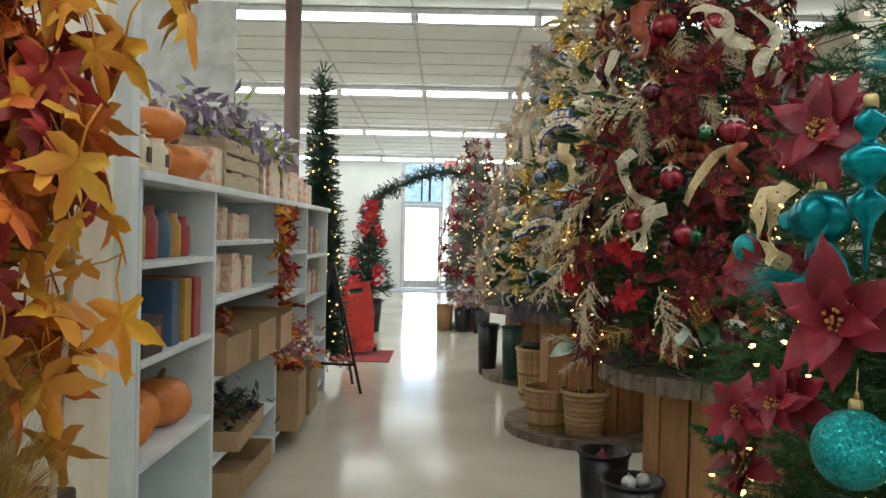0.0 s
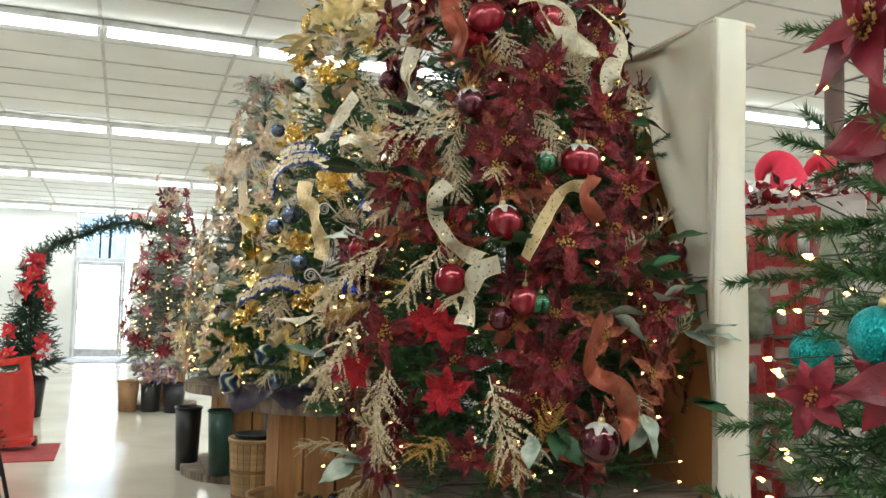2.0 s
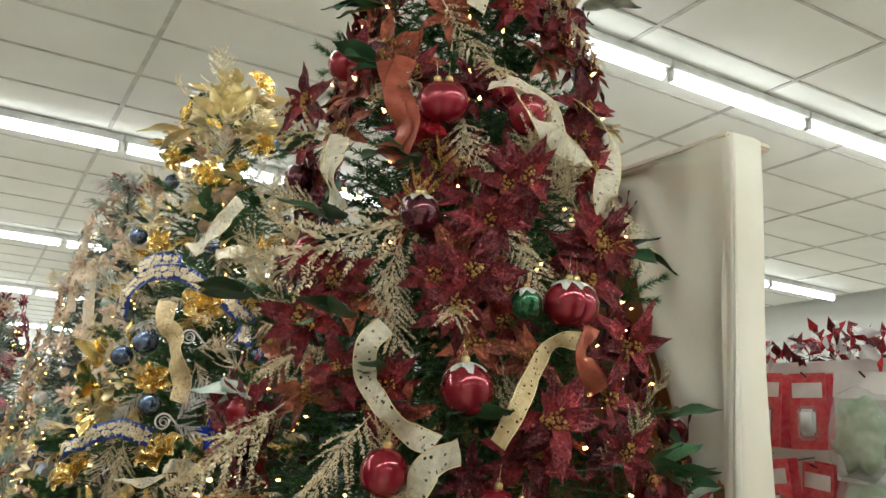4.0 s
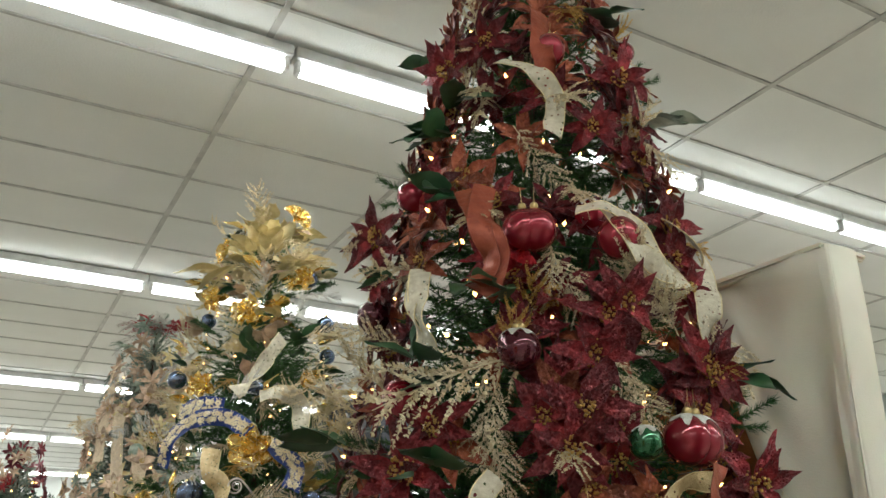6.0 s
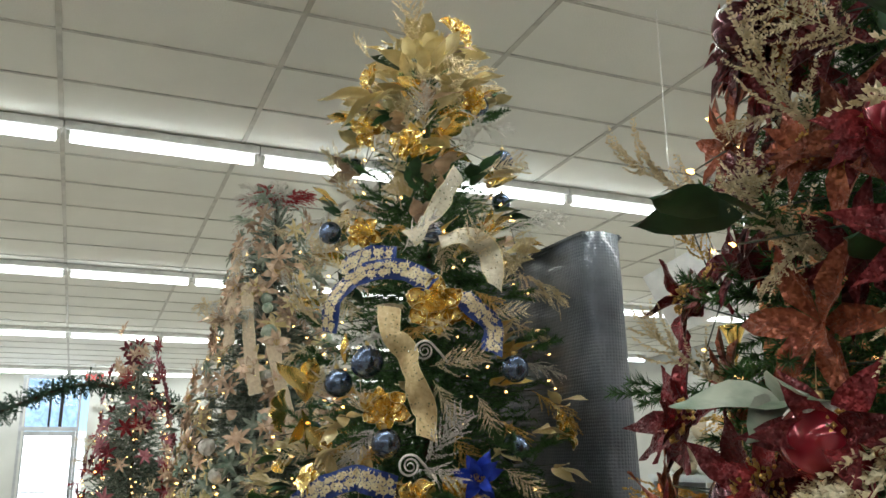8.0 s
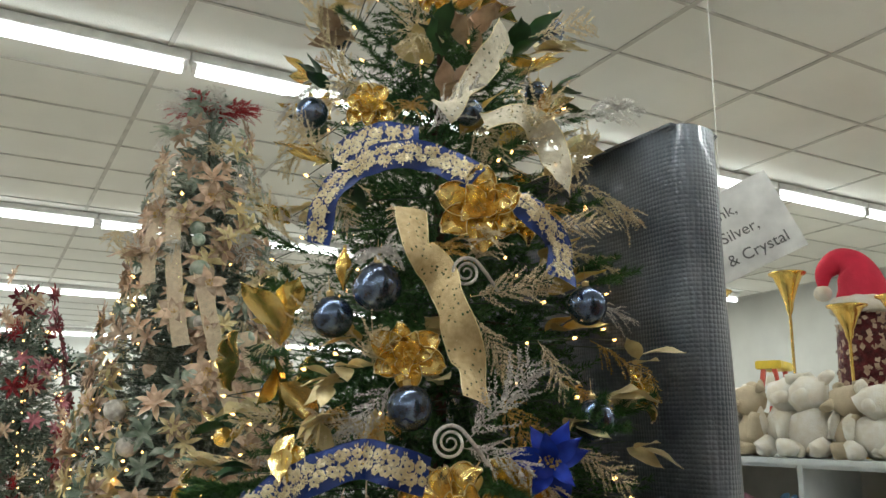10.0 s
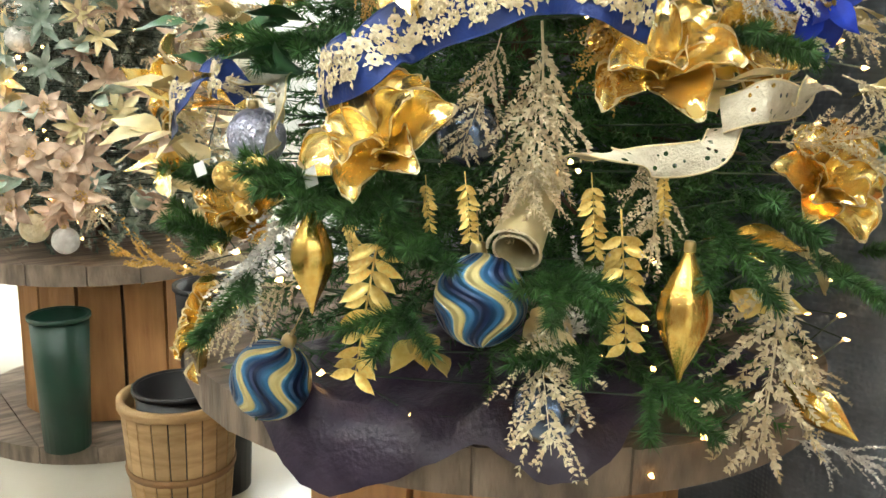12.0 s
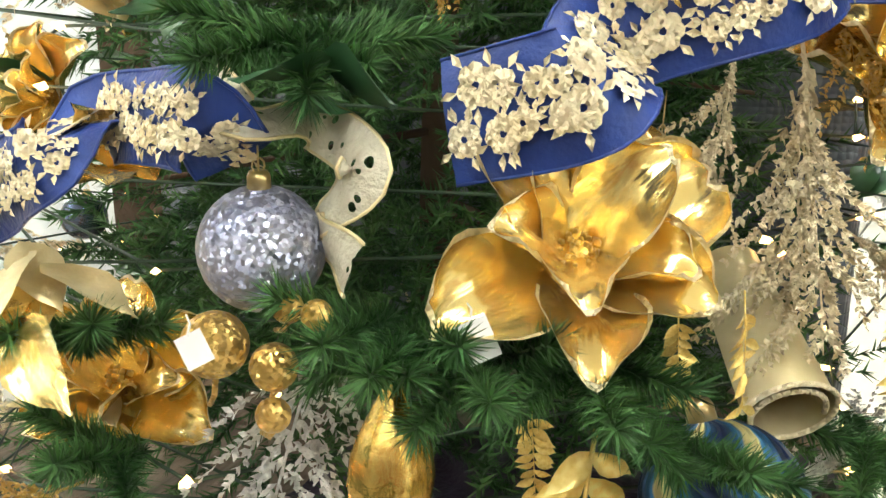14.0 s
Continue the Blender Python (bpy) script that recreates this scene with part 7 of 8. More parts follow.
def drape(name, path, z0, z1, material, label, folds=0.02, freq=30.0, seed=0, flare=0.0, thick=0.003, cut=None):
    """Hanging cloth along a plan path, with uneven folds; cut(s, total) gives the height of its lower hem."""
    pts = smooth_path([(x, y, 0) for x, y in path], 10)
    total = sum((b - a).length for a, b in zip(pts, pts[1:]))
    nz, V, F, s = 16, [], [], 0.0
    for k, p in enumerate(pts):
        if k:
            s += (p - pts[k - 1]).length
        d = (pts[min(k + 1, len(pts) - 1)] - pts[max(k - 1, 0)]).normalized()
        n = Vector((d.y, -d.x, 0))
        lo = cut(s, total) if cut else z0
        for j in range(nz + 1):
            u = j / nz
            z = z1 + (lo - z1) * u
            w = folds * (0.25 + 0.75 * u) * math.sin(s * freq + 1.6 * u + 2.6 * noise.noise((s * 3 + seed, u * 1.5, 0))) + 0.8 * folds * noise.noise((s * 6 + seed, u * 4, 2))
            V.append(tuple(p + n * (w + flare * u) + Vector((0, 0, z + 0.01 * noise.noise((s * 5, seed, u))))))
    m = nz + 1
    for k in range(len(pts) - 1):
        for j in range(nz):
            F.append((k * m + j, k * m + j + 1, (k + 1) * m + j + 1, (k + 1) * m + j))
    ob = part_of(name, np_mesh(name, np.array(V), np.array(F)), material)
    so = ob.modifiers.new("thickness", "SOLIDIFY")
    so.thickness = thick
    return tagged(ob, label, "drape")


drape("drape", [(SX - 0.20, SY - 0.32), (SX - 0.08, SY - 0.27), (SX - 0.02, SY - 0.17)], 0.0, 2.9, M_DRAPE, "cream cotton drape gathered beside the white post", 0.025, 40)
FX, FY = -1.02, 2.05
drape("drape", [(FX - 0.75, FY + 0.45), (FX - 0.35, FY + 0.42), (FX + 0.0, FY + 0.40)], 0.0, 2.9, M_DRAPE, "cream cotton drape behind fall leaves", 0.03, 22, 4)
lr = random.Random(9)
for k, (x, y, z, n, col) in enumerate(((-0.25, 0.0, 2.0, 16, (0, 1, 1)), (-0.12, 0.0, 1.86, 14, (0, 2, 1)), (-0.2, 0.02, 1.62, 14, (1, 0, 0)), (-0.02, 0.0, 1.57, 9, (2, 2, 0)), (-0.22, 0.0, 1.45, 12, (1, 2, 0)), (0.06, 0.05, 2.12, 7, (2, 0, 2)), (-0.33, 0.05, 1.75, 14, (1, 0, 3)), (-0.12, 0.1, 1.1, 9, (2, 0, 2)))):
    leaf_cloud("fall_leaf_spray", pose(FX + x + 0.06, FY + y, z), int(n * 1.9), (0.11, 0.06, 0.10), 0.23, [M_MAPLE[c] for c in col], "silk maple leaf spray in fall colours", "leaf spray", 80 + k, "fall leaf sprays", P_MAPLE, 60)
bm = bmesh.new()
for k in range(5):
    z0 = 1.5 + 0.1 * k
    tube(bm, [(FX - 0.4, FY + 0.1, z0), (FX - 0.2, FY + 0.03, z0 - 0.1), (FX + 0.02, FY, z0 - 0.12 + 0.03 * k), (FX + 0.06, FY, z0 - 0.22)], 0.005, 0.002, 5)
tagged(part("twig", bm, M_BARK), "bare brown twigs among fall leaves", "twig")


def grass_bunch(x, y, z, n, h, seed):
    rng = np.random.default_rng(seed)
    t = thing("dried_grass", pose(x, y, z), "bunch of golden dried grass below the fall leaves", "dried grass", "dried grass bunches")
    a = rng.uniform(0, 6.283, n)
    s = rng.uniform(0.1, 1.1, n)
    d = np.stack([np.sin(s) * np.cos(a), np.sin(s) * np.sin(a), np.cos(s)], 1)
    v0 = np.array([[0, 0.004, 0], [0, -0.004, 0], [0.6, -0.003, 0.01], [0.6, 0.003, 0.01], [1.0, 0, -0.06]])
    f0 = np.array([[0, 1, 2], [0, 2, 3], [3, 2, 4]])
    me = scatter("blades", [(v0, f0)], rng.normal(size=(n, 3)) * 0.03, frames_along(d, rng), h * rng.uniform(0.6, 1.1, n), rng)
    part_of("blades", me, M_STRAW, t, smooth=False)["kind"] = "stuff"


grass_bunch(FX - 0.16, FY - 0.02, 0.95, 1300, 0.27, 1)
grass_bunch(FX - 0.3, FY - 0.12, 0.88, 1100, 0.28, 3)
grass_bunch(FX - 0.08, FY - 0.08, 0.73, 1300, 0.27, 2)
pumpkin(FX - 0.33, FY + 0.0, 1.17, 0.10, 0.85)
st_ = thing("display_stand", pose(FX - 0.3, FY, 0), "low dark wooden stand under fall grass", "stand")
part("top", boxes((-0.25, 0.3, -0.25, 0.25, 0.68, 0.72), bevel=0.005), M_BARK, st_, smooth=False)
for sx in (-0.2, 0.25):
    for sy in (-0.2, 0.2):
        part("leg", boxes((sx - 0.02, sx + 0.02, sy - 0.02, sy + 0.02, 0, 0.68)), M_BARK, st_, smooth=False)
bm = bmesh.new()
tube(bm, [(FX - 0.02, FY + 0.1, 0.4), (FX + 0.03, FY + 0.15, 1.45)], 0.012, 0.008, 7)
tagged(part("bamboo_stick", bm, M_CRATE), "pale wooden stick leaning on the drape", "stick")
sg = thing("hanging_board", pose(-1.75, 5.4, 2.30), "blank white board hung from the ceiling", "hanging board")
part("board", boxes((-0.4, 0.35, -0.01, 0.01, 0, 0.62), bevel=0.003), M_PAPER, sg, smooth=False)
for sx in (-0.3, 0.25):
    part("cord", boxes((sx - 0.003, sx + 0.003, -0.003, 0.003, 0.62, ceil_z(5.4) - 2.30)), M_PAPER, sg, smooth=False)
column = tagged(part("column", lathe([(0, 0), (0.075, 0), (0.075, ceil_z(7.6)), (0, ceil_z(7.6))], 20), M_COLUMN), "brown painted round steel column", "column", kind="structure")
column.location = (-1.45, 7.6, 0)
col2 = tagged(part("column", lathe([(0, 0), (0.09, 0), (0.09, ceil_z(7.3)), (0, ceil_z(7.3))], 20), M_COLUMN), "brown painted round steel column", "column", kind="structure")
col2.location = (6.24, 7.30, 0)


# ---- along the aisle ----
def easel(x, y):
    t = thing("display_easel", pose(x, y, 0, 0, 0, 15), "black metal folding display easel", "easel")
    for nm, a, b in (("leg", (0.28, -0.25, 0), (0.05, 0.0, 1.15)), ("leg", (0.28, 0.25, 0), (0.05, 0.03, 1.15)), ("leg", (-0.22, 0.0, 0), (0.04, 0.02, 1.12)), ("brace", (0.22, -0.19, 0.25), (0.22, 0.19, 0.25)), ("brace", (0.22, -0.19, 0.25), (-0.17, 0, 0.25)), ("tray", (0.17, -0.15, 0.55), (0.17, 0.15, 0.55))):
        bm = bmesh.new()
        tube(bm, [a, b], 0.013, n=8)
        part(nm, bm, M_BLACKMETAL, t)
    return t


easel(-1.08, 7.55)


def red_cart(x, y):
    """A moulded red plastic panel cart that leans back on two wheels."""
    t = thing("plastic_cart", pose(x, y, 0, 0, -9, -8), "red moulded plastic cart leaning on its wheels", "cart")
    bm = bmesh.new()
    prof = [(0.0, 0.12), (0.02, 0.5), (0.08, 0.84)]
    rows_ = []
    for k in range(13):
        u = k / 12
        y0 = -0.10 + 0.22 * u
        z = 0.10 + 0.74 * u
        w = 0.19 - 0.015 * math.cos(u * 6.28)
        rows_.append([bm.verts.new((w * v, y0 - 0.05 * (1 - v * v), z)) for v in np.linspace(-1, 1, 9)])
    for a, b in zip(rows_, rows_[1:]):
        for i in range(8):
            if len(rows_) and a is rows_[10] and 2 <= i <= 5:
                continue
            bm.faces.new((a[i], a[i + 1], b[i + 1], b[i]))
    bmesh.ops.solidify(bm, geom=bm.faces[:], thickness=0.05)
    bmesh.ops.recalc_face_normals(bm, faces=bm.faces)
    part("panel", bm, M_REDPLASTIC, t)
    part("foot", boxes((-0.17, 0.17, -0.16, 0.1, 0.05, 0.1), bevel=0.012), M_REDPLASTIC, t, smooth=False)
    for s in (-0.15, 0.15):
        w = part("wheel", lathe([(0, -0.02), (0.045, -0.02), (0.05, -0.012), (0.05, 0.012), (0.045, 0.02), (0, 0.02)], 18), M_BLACKPLASTIC, t)
        w.matrix_basis = pose(s, 0.02, 0.05, 0, 90)
    return t


red_cart(-0.98, 9.85)
tagged(part("floor_mat", boxes((-1.3, -0.62, 9.2, 10.1, 0.0, 0.008), bevel=0.003), M_REDMAT, smooth=False), "small red floor mat under the cart", "floor mat")


def bucket(x, y, z, r, h, material, label):
    t = thing("bucket", pose(x, y, z), label, "bucket", "plastic buckets")
    part("body", lathe([(0, 0), (r * 0.8, 0), (r, h), (r * 0.95, h), (r * 0.77, 0.012), (0, 0.012)], 24), material, t)
    bm = lathe([(r, h - 0.012), (r * 1.07, h - 0.01), (r * 1.07, h + 0.004), (r, h + 0.004), (r, h - 0.012)], 24)
    part("rim", bm, material, t)
    return t


def basket(x, y, z, r, h, label, weave=False):
    """A split-wood bushel basket: upright splints, hoops and a rim."""
    t = thing("bushel_basket", pose(x, y, z), label, "basket", "wooden baskets")
    part("base", lathe([(0, 0), (r * 0.78, 0), (r * 0.78, 0.012), (0, 0.012)], 24), M_BASKET, t)
    if weave:
        for k in range(9):
            z0 = 0.01 + h * k / 9
            rr = r * (0.78 + 0.22 * k / 9)
            part("hoop", lathe([(rr, z0), (rr + 0.006, z0 + h / 18), (rr + 0.002, z0 + h / 9 - 0.004), (rr - 0.004, z0 + h / 9 - 0.004), (rr - 0.004, z0), (rr, z0)], 26), M_BASKET, t)
    else:
        for k in range(22):
            a = 2 * math.pi * k / 22
            w = math.pi * r / 22 * 0.93
            bm = bmesh.new()
            v = [bm.verts.new((rr + dr, s * w * rr / r, zz)) for rr, zz in ((r * 0.78, 0.0), (r * 0.9, h * 0.5), (r, h)) for dr in (0, 0.004) for s in (-1, 1)]
            for b in (0, 4):
                for q in ((0, 1, 5, 4), (2, 6, 7, 3), (0, 4, 6, 2), (1, 3, 7, 5)):
                    bm.faces.new([v[b + i] for i in q])
            ob = part("splint", bm, M_BASKET, t, smooth=False)
            ob.matrix_basis = pose(0, 0, 0, 0, 0, math.degrees(a))
        for zz, rr in ((0.5, 0.905), (0.12, 0.82)):
            part("hoop", lathe([(r * rr + 0.004, h * zz), (r * rr + 0.009, h * zz), (r * rr + 0.012, h * zz + 0.022), (r * rr + 0.006, h * zz + 0.022), (r * rr + 0.004, h * zz)], 26), M_BASKETBAND, t)
    part("rim", lathe([(r - 0.006, h - 0.022), (r + 0.012, h - 0.022), (r + 0.012, h + 0.006), (r - 0.006, h + 0.006), (r - 0.006, h - 0.022)], 26), M_BASKET, t)
    return t


basket(0.74, 5.93, 0.068, 0.165, 0.30, "pale split wood bushel basket on a spool base")
basket(0.98, 5.78, 0.068, 0.16, 0.31, "round woven wooden basket holding dark blue balls", True)
for k, (dx, dy, dz) in enumerate(((0.05, 0.02, 0.33), (-0.05, -0.04, 0.31), (-0.03, 0.07, 0.31), (0.06, -0.07, 0.315), (0.1, 0.06, 0.30))):
    ornament((0.98 + dx, 5.78 + dy, dz + 0.02), 0.036, M_BALLSLATE, "slate blue pearl ball ornament in a basket", group="balls in the basket")
basket(0.80, 7.28, 0.0, 0.17, 0.46, "tall split wood basket with a dark liner")
bucket(0.80, 7.28, 0.05, 0.13, 0.44, M_BLACKPLASTIC, "black plastic liner bucket inside a basket")
bucket(1.02, 7.50, 0.0, 0.13, 0.73, M_BLACKPLASTIC, "tall black plastic flower bucket behind a basket")
bucket(0.64, 7.98, 0.068, 0.10, 0.50, M_GREENBUCKET, "dark green plastic flower bucket")
bucket(0.44, 8.6, 0.0, 0.11, 0.52, M_BLACKPLASTIC, "tall black plastic flower bucket")
bucket(0.82, 3.56, 0.068, 0.13, 0.34, M_BLACKPLASTIC, "black plastic bucket with silver and pink ornaments")
bucket(0.77, 3.95, 0.068, 0.12, 0.36, M_BLACKPLASTIC, "black plastic bucket of ornaments")
for k, (x, y, ma) in enumerate(((0.80, 3.54, M_SILVER), (0.87, 3.58, M_SILVER), (0.76, 3.93, M_WINE))):
    ornament((x, y, 0.40), 0.032, ma, "glitter ball ornament in a bucket", group="balls in the bucket")
bucket(0.25, 12.35, 0, 0.13, 0.36, M_BLACKPLASTIC, "dark plastic plant pot of flowers")
bucket(0.52, 12.2, 0, 0.14, 0.36, M_BLACKPLASTIC, "dark plastic plant pot of flowers")
bucket(-0.02, 12.4, 0, 0.13, 0.38, M_TERRA, "brown plant pot by the aisle")
leaf_cloud("silk_flowers", pose(0.3, 12.3, 0.5), 60, (0.15, 0.1, 0.08), 0.12, [M_PINK, M_PURPLE, M_CHAMPETAL], "dusty pink flowers in dark pots", "silk flowers", 90)
basketcord = bmesh.new()
tube(basketcord, [(1.0 + 0.08 * math.cos(a * 1.3), 4.62 + 0.05 * math.sin(a), 0.006 + 0.008 * a) for a in np.linspace(0, 18, 60)], 0.005, n=5)
tagged(part("cord_bundle", basketcord, M_PAPER), "bundle of white electric cord under the table", "cord")

# pot stand and vase at the front tree
bx = thing("display_crate", pose(1.24, 2.05, 0), "dark covered crate under the front tree", "crate")
part("body", boxes((-0.42, 0.42, -0.45, 0.42, 0, 0.42), bevel=0.01), M_CLOTH, bx, smooth=False)
prof = [(0, 0), (0.07, 0)]
for k in range(11):
    z = 0.02 + 0.036 * k
    rr = 0.085 + 0.02 * math.sin(k / 10 * math.pi)
    prof += [(rr, z), (rr + 0.008, z + 0.012), (rr + 0.008, z + 0.024)]
vase = thing("ribbed_vase", pose(0.92, 1.72, 0.42), "silver ribbed vase at the foot of the tree", "vase")
part("body", lathe(prof + [(0.08, 0.42), (0, 0.41)], 28), M_SILVER, vase)

# cloth and cords on the tables
def rumpled_cloth(x, y, z, r, seed, label, sector=(0, 6.283)):
    rng = random.Random(seed)
    V, F, na, nr = [], [], 72, 14
    for j in range(nr + 1):
        for i in range(na + 1):
            a = sector[0] + (sector[1] - sector[0]) * i / na
            u = j / nr
            rr = 0.15 + (r - 0.15) * u * (1 + 0.12 * math.sin(a * 3 + seed) + 0.05 * math.sin(a * 11))
            h = 0.03 + 0.05 * abs(noise.noise((rr * 7 * math.cos(a), rr * 7 * math.sin(a), seed))) + 0.02 * noise.noise((rr * 22 * math.cos(a), rr * 22 * math.sin(a), seed))
            over = max(0.0, rr - 0.67)
            V.append((min(rr, 0.685 + over * 0.25) * math.cos(a), min(rr, 0.685 + over * 0.25) * math.sin(a), max(0.004, h) - over * 1.6))
    for j in range(nr):
        for i in range(na):
            k = j * (na + 1) + i
            F.append((k, k + 1, k + na + 2, k + na + 1))
    ob = part_of("table_cloth", np_mesh("table_cloth", np.array(V), np.array(F)), M_CLOTH)
    ob.location = (x, y, z)
    return tagged(ob, label, "cloth")


rumpled_cloth(1.13, 6.22, 0.912, 0.67, 3, "rumpled dark plum satin cloth on the spool table", (3.15, 5.0))
for k, a0 in enumerate((3.6, 4.1, 4.6)):
    bm = bmesh.new()
    tube(bm, smooth_path([(1.28 + (0.2 + 0.11 * j) * math.cos(a0 + 0.12 * math.sin(j * 2 + k)), 3.85 + (0.2 + 0.11 * j) * math.sin(a0 + 0.12 * math.sin(j * 2 + k)), 0.879) for j in range(4)]), 0.004, n=5)
    tagged(part("light_cord", bm, M_PAPER if k else M_BLACKMETAL), "light string cord lying on the table", "cord")


# ---- panels behind the trees ----
tagged(part("partition", boxes((1.66, 1.69, 3.36, 4.95, 0, 2.30), bevel=0.004), M_BOARD, smooth=False), "orange stained plywood partition behind the tree", "partition")
dp1 = drape("drape", [(1.64, 4.6), (1.63, 4.2), (1.62, 3.8), (1.61, 3.55), (1.61, 3.40), (1.611, 3.33), (1.616, 3.318), (1.63, 3.314), (1.72, 3.314)], 0.05, 2.385, M_DRAPE, "cream cotton drape hung over a partition", 0.042, 19, 1, cut=lambda s, t: 2.14 - 1.02 * max(0.0, (s - 0.98) / 0.28) ** 0.8 if s < 1.26 else 0.05)
part("top_fold", boxes((1.60, 1.77, 3.32, 4.6, 2.37, 2.392), bevel=0.008), M_DRAPE, dp1, smooth=False)
dark_panel = tagged(part("partition", boxes((1.60, 1.63, 5.64, 7.3, 0, 2.30), bevel=0.004), M_BARK, smooth=False), "dark partition behind the gold tree", "partition")
dp2 = drape("drape", [(1.56, 7.1), (1.55, 6.6), (1.54, 6.2), (1.53, 5.85), (1.525, 5.62), (1.57, 5.56), (1.66, 5.57), (1.70, 5.62)], 0.02, 2.40, M_GREYCLOTH, "dark grey textured cloth hung over a partition", 0.012, 24, 6, flare=-0.02)
part("top_fold", boxes((1.52, 1.70, 5.58, 7.1, 2.385, 2.405), bevel=0.008), M_GREYCLOTH, dp2, smooth=False)


for ob in (dark_panel, dp2, dp2.children[0]):     # the panel leans outwards at its foot
    ob.data.transform(Matrix(((1, 0, -0.055, 0.088), (0, 1, 0, 0), (0, 0, 1, 0), (0, 0, 0, 1))))


# ---- next aisle: hook wall with packs ----
peg = thing("pegboard_stand", pose(2.45, 2.7, 0), "cream pegboard stand hung with packaged trimmings", "display stand")
part("panel", boxes((0, 0.02, 0, 2.6, 0.1, 1.87)), M_PEG, peg, smooth=False)
part("base", boxes((-0.45, 0.02, 0, 2.6, 0, 0.12), bevel=0.005), M_PEG, peg, smooth=False)
part("top_rail", boxes((-0.01, 0.03, -0.01, 2.61, 1.87, 1.91), bevel=0.003), M_METALWHITE, peg, smooth=False)
hr = random.Random(12)


def hang_card(y, z, red):
    """Cards or filled bags hung one behind another on a wire hook."""
    if red:
        t = thing("blister_card", pose(2.22 + hr.uniform(-0.03, 0.03), y, z, hr.uniform(-7, 7), hr.uniform(-4, 14), hr.uniform(-12, 12)), "red cardboard blister pack hung on a hook", "blister pack", "hung packs")
        part("card", boxes((0, 0.004, -0.055, 0.055, -0.20, 0.02), bevel=0.001), M_REDCARD, t, smooth=False)
        part("label_strip", boxes((-0.0015, 0, -0.045, 0.045, -0.052, -0.008)), M_PAPER, t, smooth=False)
        b = part("blister", boxes((-0.018, 0, -0.03, 0.03, -0.175, -0.075), bevel=0.01), M_PLASTIC, t)
        part("bead_strip", boxes((-0.014, -0.001, -0.024, 0.024, -0.16, -0.085), bevel=0.008), M_WHITEPETAL, t)
        part("card_behind", boxes((0.05, 0.054, -0.055, 0.055, -0.20, 0.02)), M_REDCARD, t, smooth=False)
    else:
        t = thing("moss_bag", pose(2.20 + hr.uniform(-0.04, 0.02), y, z, hr.uniform(-5, 5), hr.uniform(-4, 8), hr.uniform(-10, 10)), "clear bag of pale green moss hung on a hook", "bag", "hung packs")
        bm = bmesh.new()
        bmesh.ops.create_icosphere(bm, subdivisions=3, radius=1.0)
        for v in bm.verts:
            q = 1 + 0.5 * noise.noise(v.co * 2.6)
            v.co = Vector((v.co.x * 0.03 * q, v.co.y * 0.072 * q, v.co.z * 0.095 * q - 0.15))
        part("moss", bm, M_MOSS, t)
        bm = bmesh.new()
        bmesh.ops.create_icosphere(bm, subdivisions=3, radius=1.0)
        for v in bm.verts:
            q = 1 + 0.28 * noise.noise(v.co * 4.5)
            v.co = Vector((v.co.x * 0.038 * q, math.copysign(abs(v.co.y) ** 0.6, v.co.y) * 0.095 * q, math.copysign(abs(v.co.z) ** 0.6, v.co.z) * 0.12 * q - 0.14))
        part("bag", bm, M_PLASTIC, t)
        part("header_card", boxes((-0.004, 0.004, -0.092, 0.092, -0.05, 0.025), bevel=0.001), M_PAPER, t, smooth=False)
    bm = bmesh.new()
    tube(bm, [(-0.03, 0, 0.02), (0.0, 0, 0.008), (0.226, 0, 0.02)], 0.003, n=5)
    part("hook", bm, M_BLACKMETAL, t)
    return t


for row in range(7):
    y = 3.16
    while y < 5.0:
        red = y > 3.42 and hr.random() < (0.85 if row < 3 else 0.4)
        hang_card(y, 1.82 - 0.245 * row + hr.uniform(-0.015, 0.015), red)
        y += 0.135 if red else 0.2
for k in range(5):
    leaf_cloud("berry_garland", pose(2.5, 3.3 + 0.35 * k, 1.95), 40, (0.06, 0.14, 0.035), 0.08, [M_REDGLIT, M_BURG, M_WHITEPETAL], "red and white berry garland on the stand top", "garland", 100 + k, "berry garlands")


def santa_hat(x, y, z, s, label):
    t = thing("santa_hat", pose(x, y, z, 0, 0, 30) @ Matrix.Scale(s, 4), label, "santa hat", "santa hats")
    bm = bmesh.new()
    tube(bm, smooth_path([(0, 0, 0), (0.0, 0.0, 0.09), (0.01, 0.03, 0.18), (0.0, 0.09, 0.215), (-0.01, 0.15, 0.17), (-0.01, 0.165, 0.10)], 6), 0.125, 0.022, 18)
    part("cap", bm, M_SANTA, t)
    bm = bmesh.new()
    n, m = 32, 10
    rows_ = [[bm.verts.new(((0.115 + 0.035 * math.cos(b) * (1 + 0.25 * noise.noise((a * 3, b, 1)))) * math.cos(a), (0.115 + 0.035 * math.cos(b)) * math.sin(a), 0.04 * math.sin(b) * (1 + 0.25 * noise.noise((a * 3, b, 5))))) for b in np.linspace(0, 2 * math.pi, m + 1)[:-1]] for a in np.linspace(0, 2 * math.pi, n + 1)[:-1]]
    for i in range(n):
        for j in range(m):
            bm.faces.new((rows_[i][j], rows_[(i + 1) % n][j], rows_[(i + 1) % n][(j + 1) % m], rows_[i][(j + 1) % m]))
    bmesh.ops.recalc_face_normals(bm, faces=bm.faces)
    part("fur_brim", bm, M_FUR, t, "white plush brim")
    pom = part_of("pompom", ball_mesh(0.04, M_FUR, 16, "pompom"), None, t, "white plush pompom")
    pom.location = (-0.01, 0.165, 0.07)
    return t


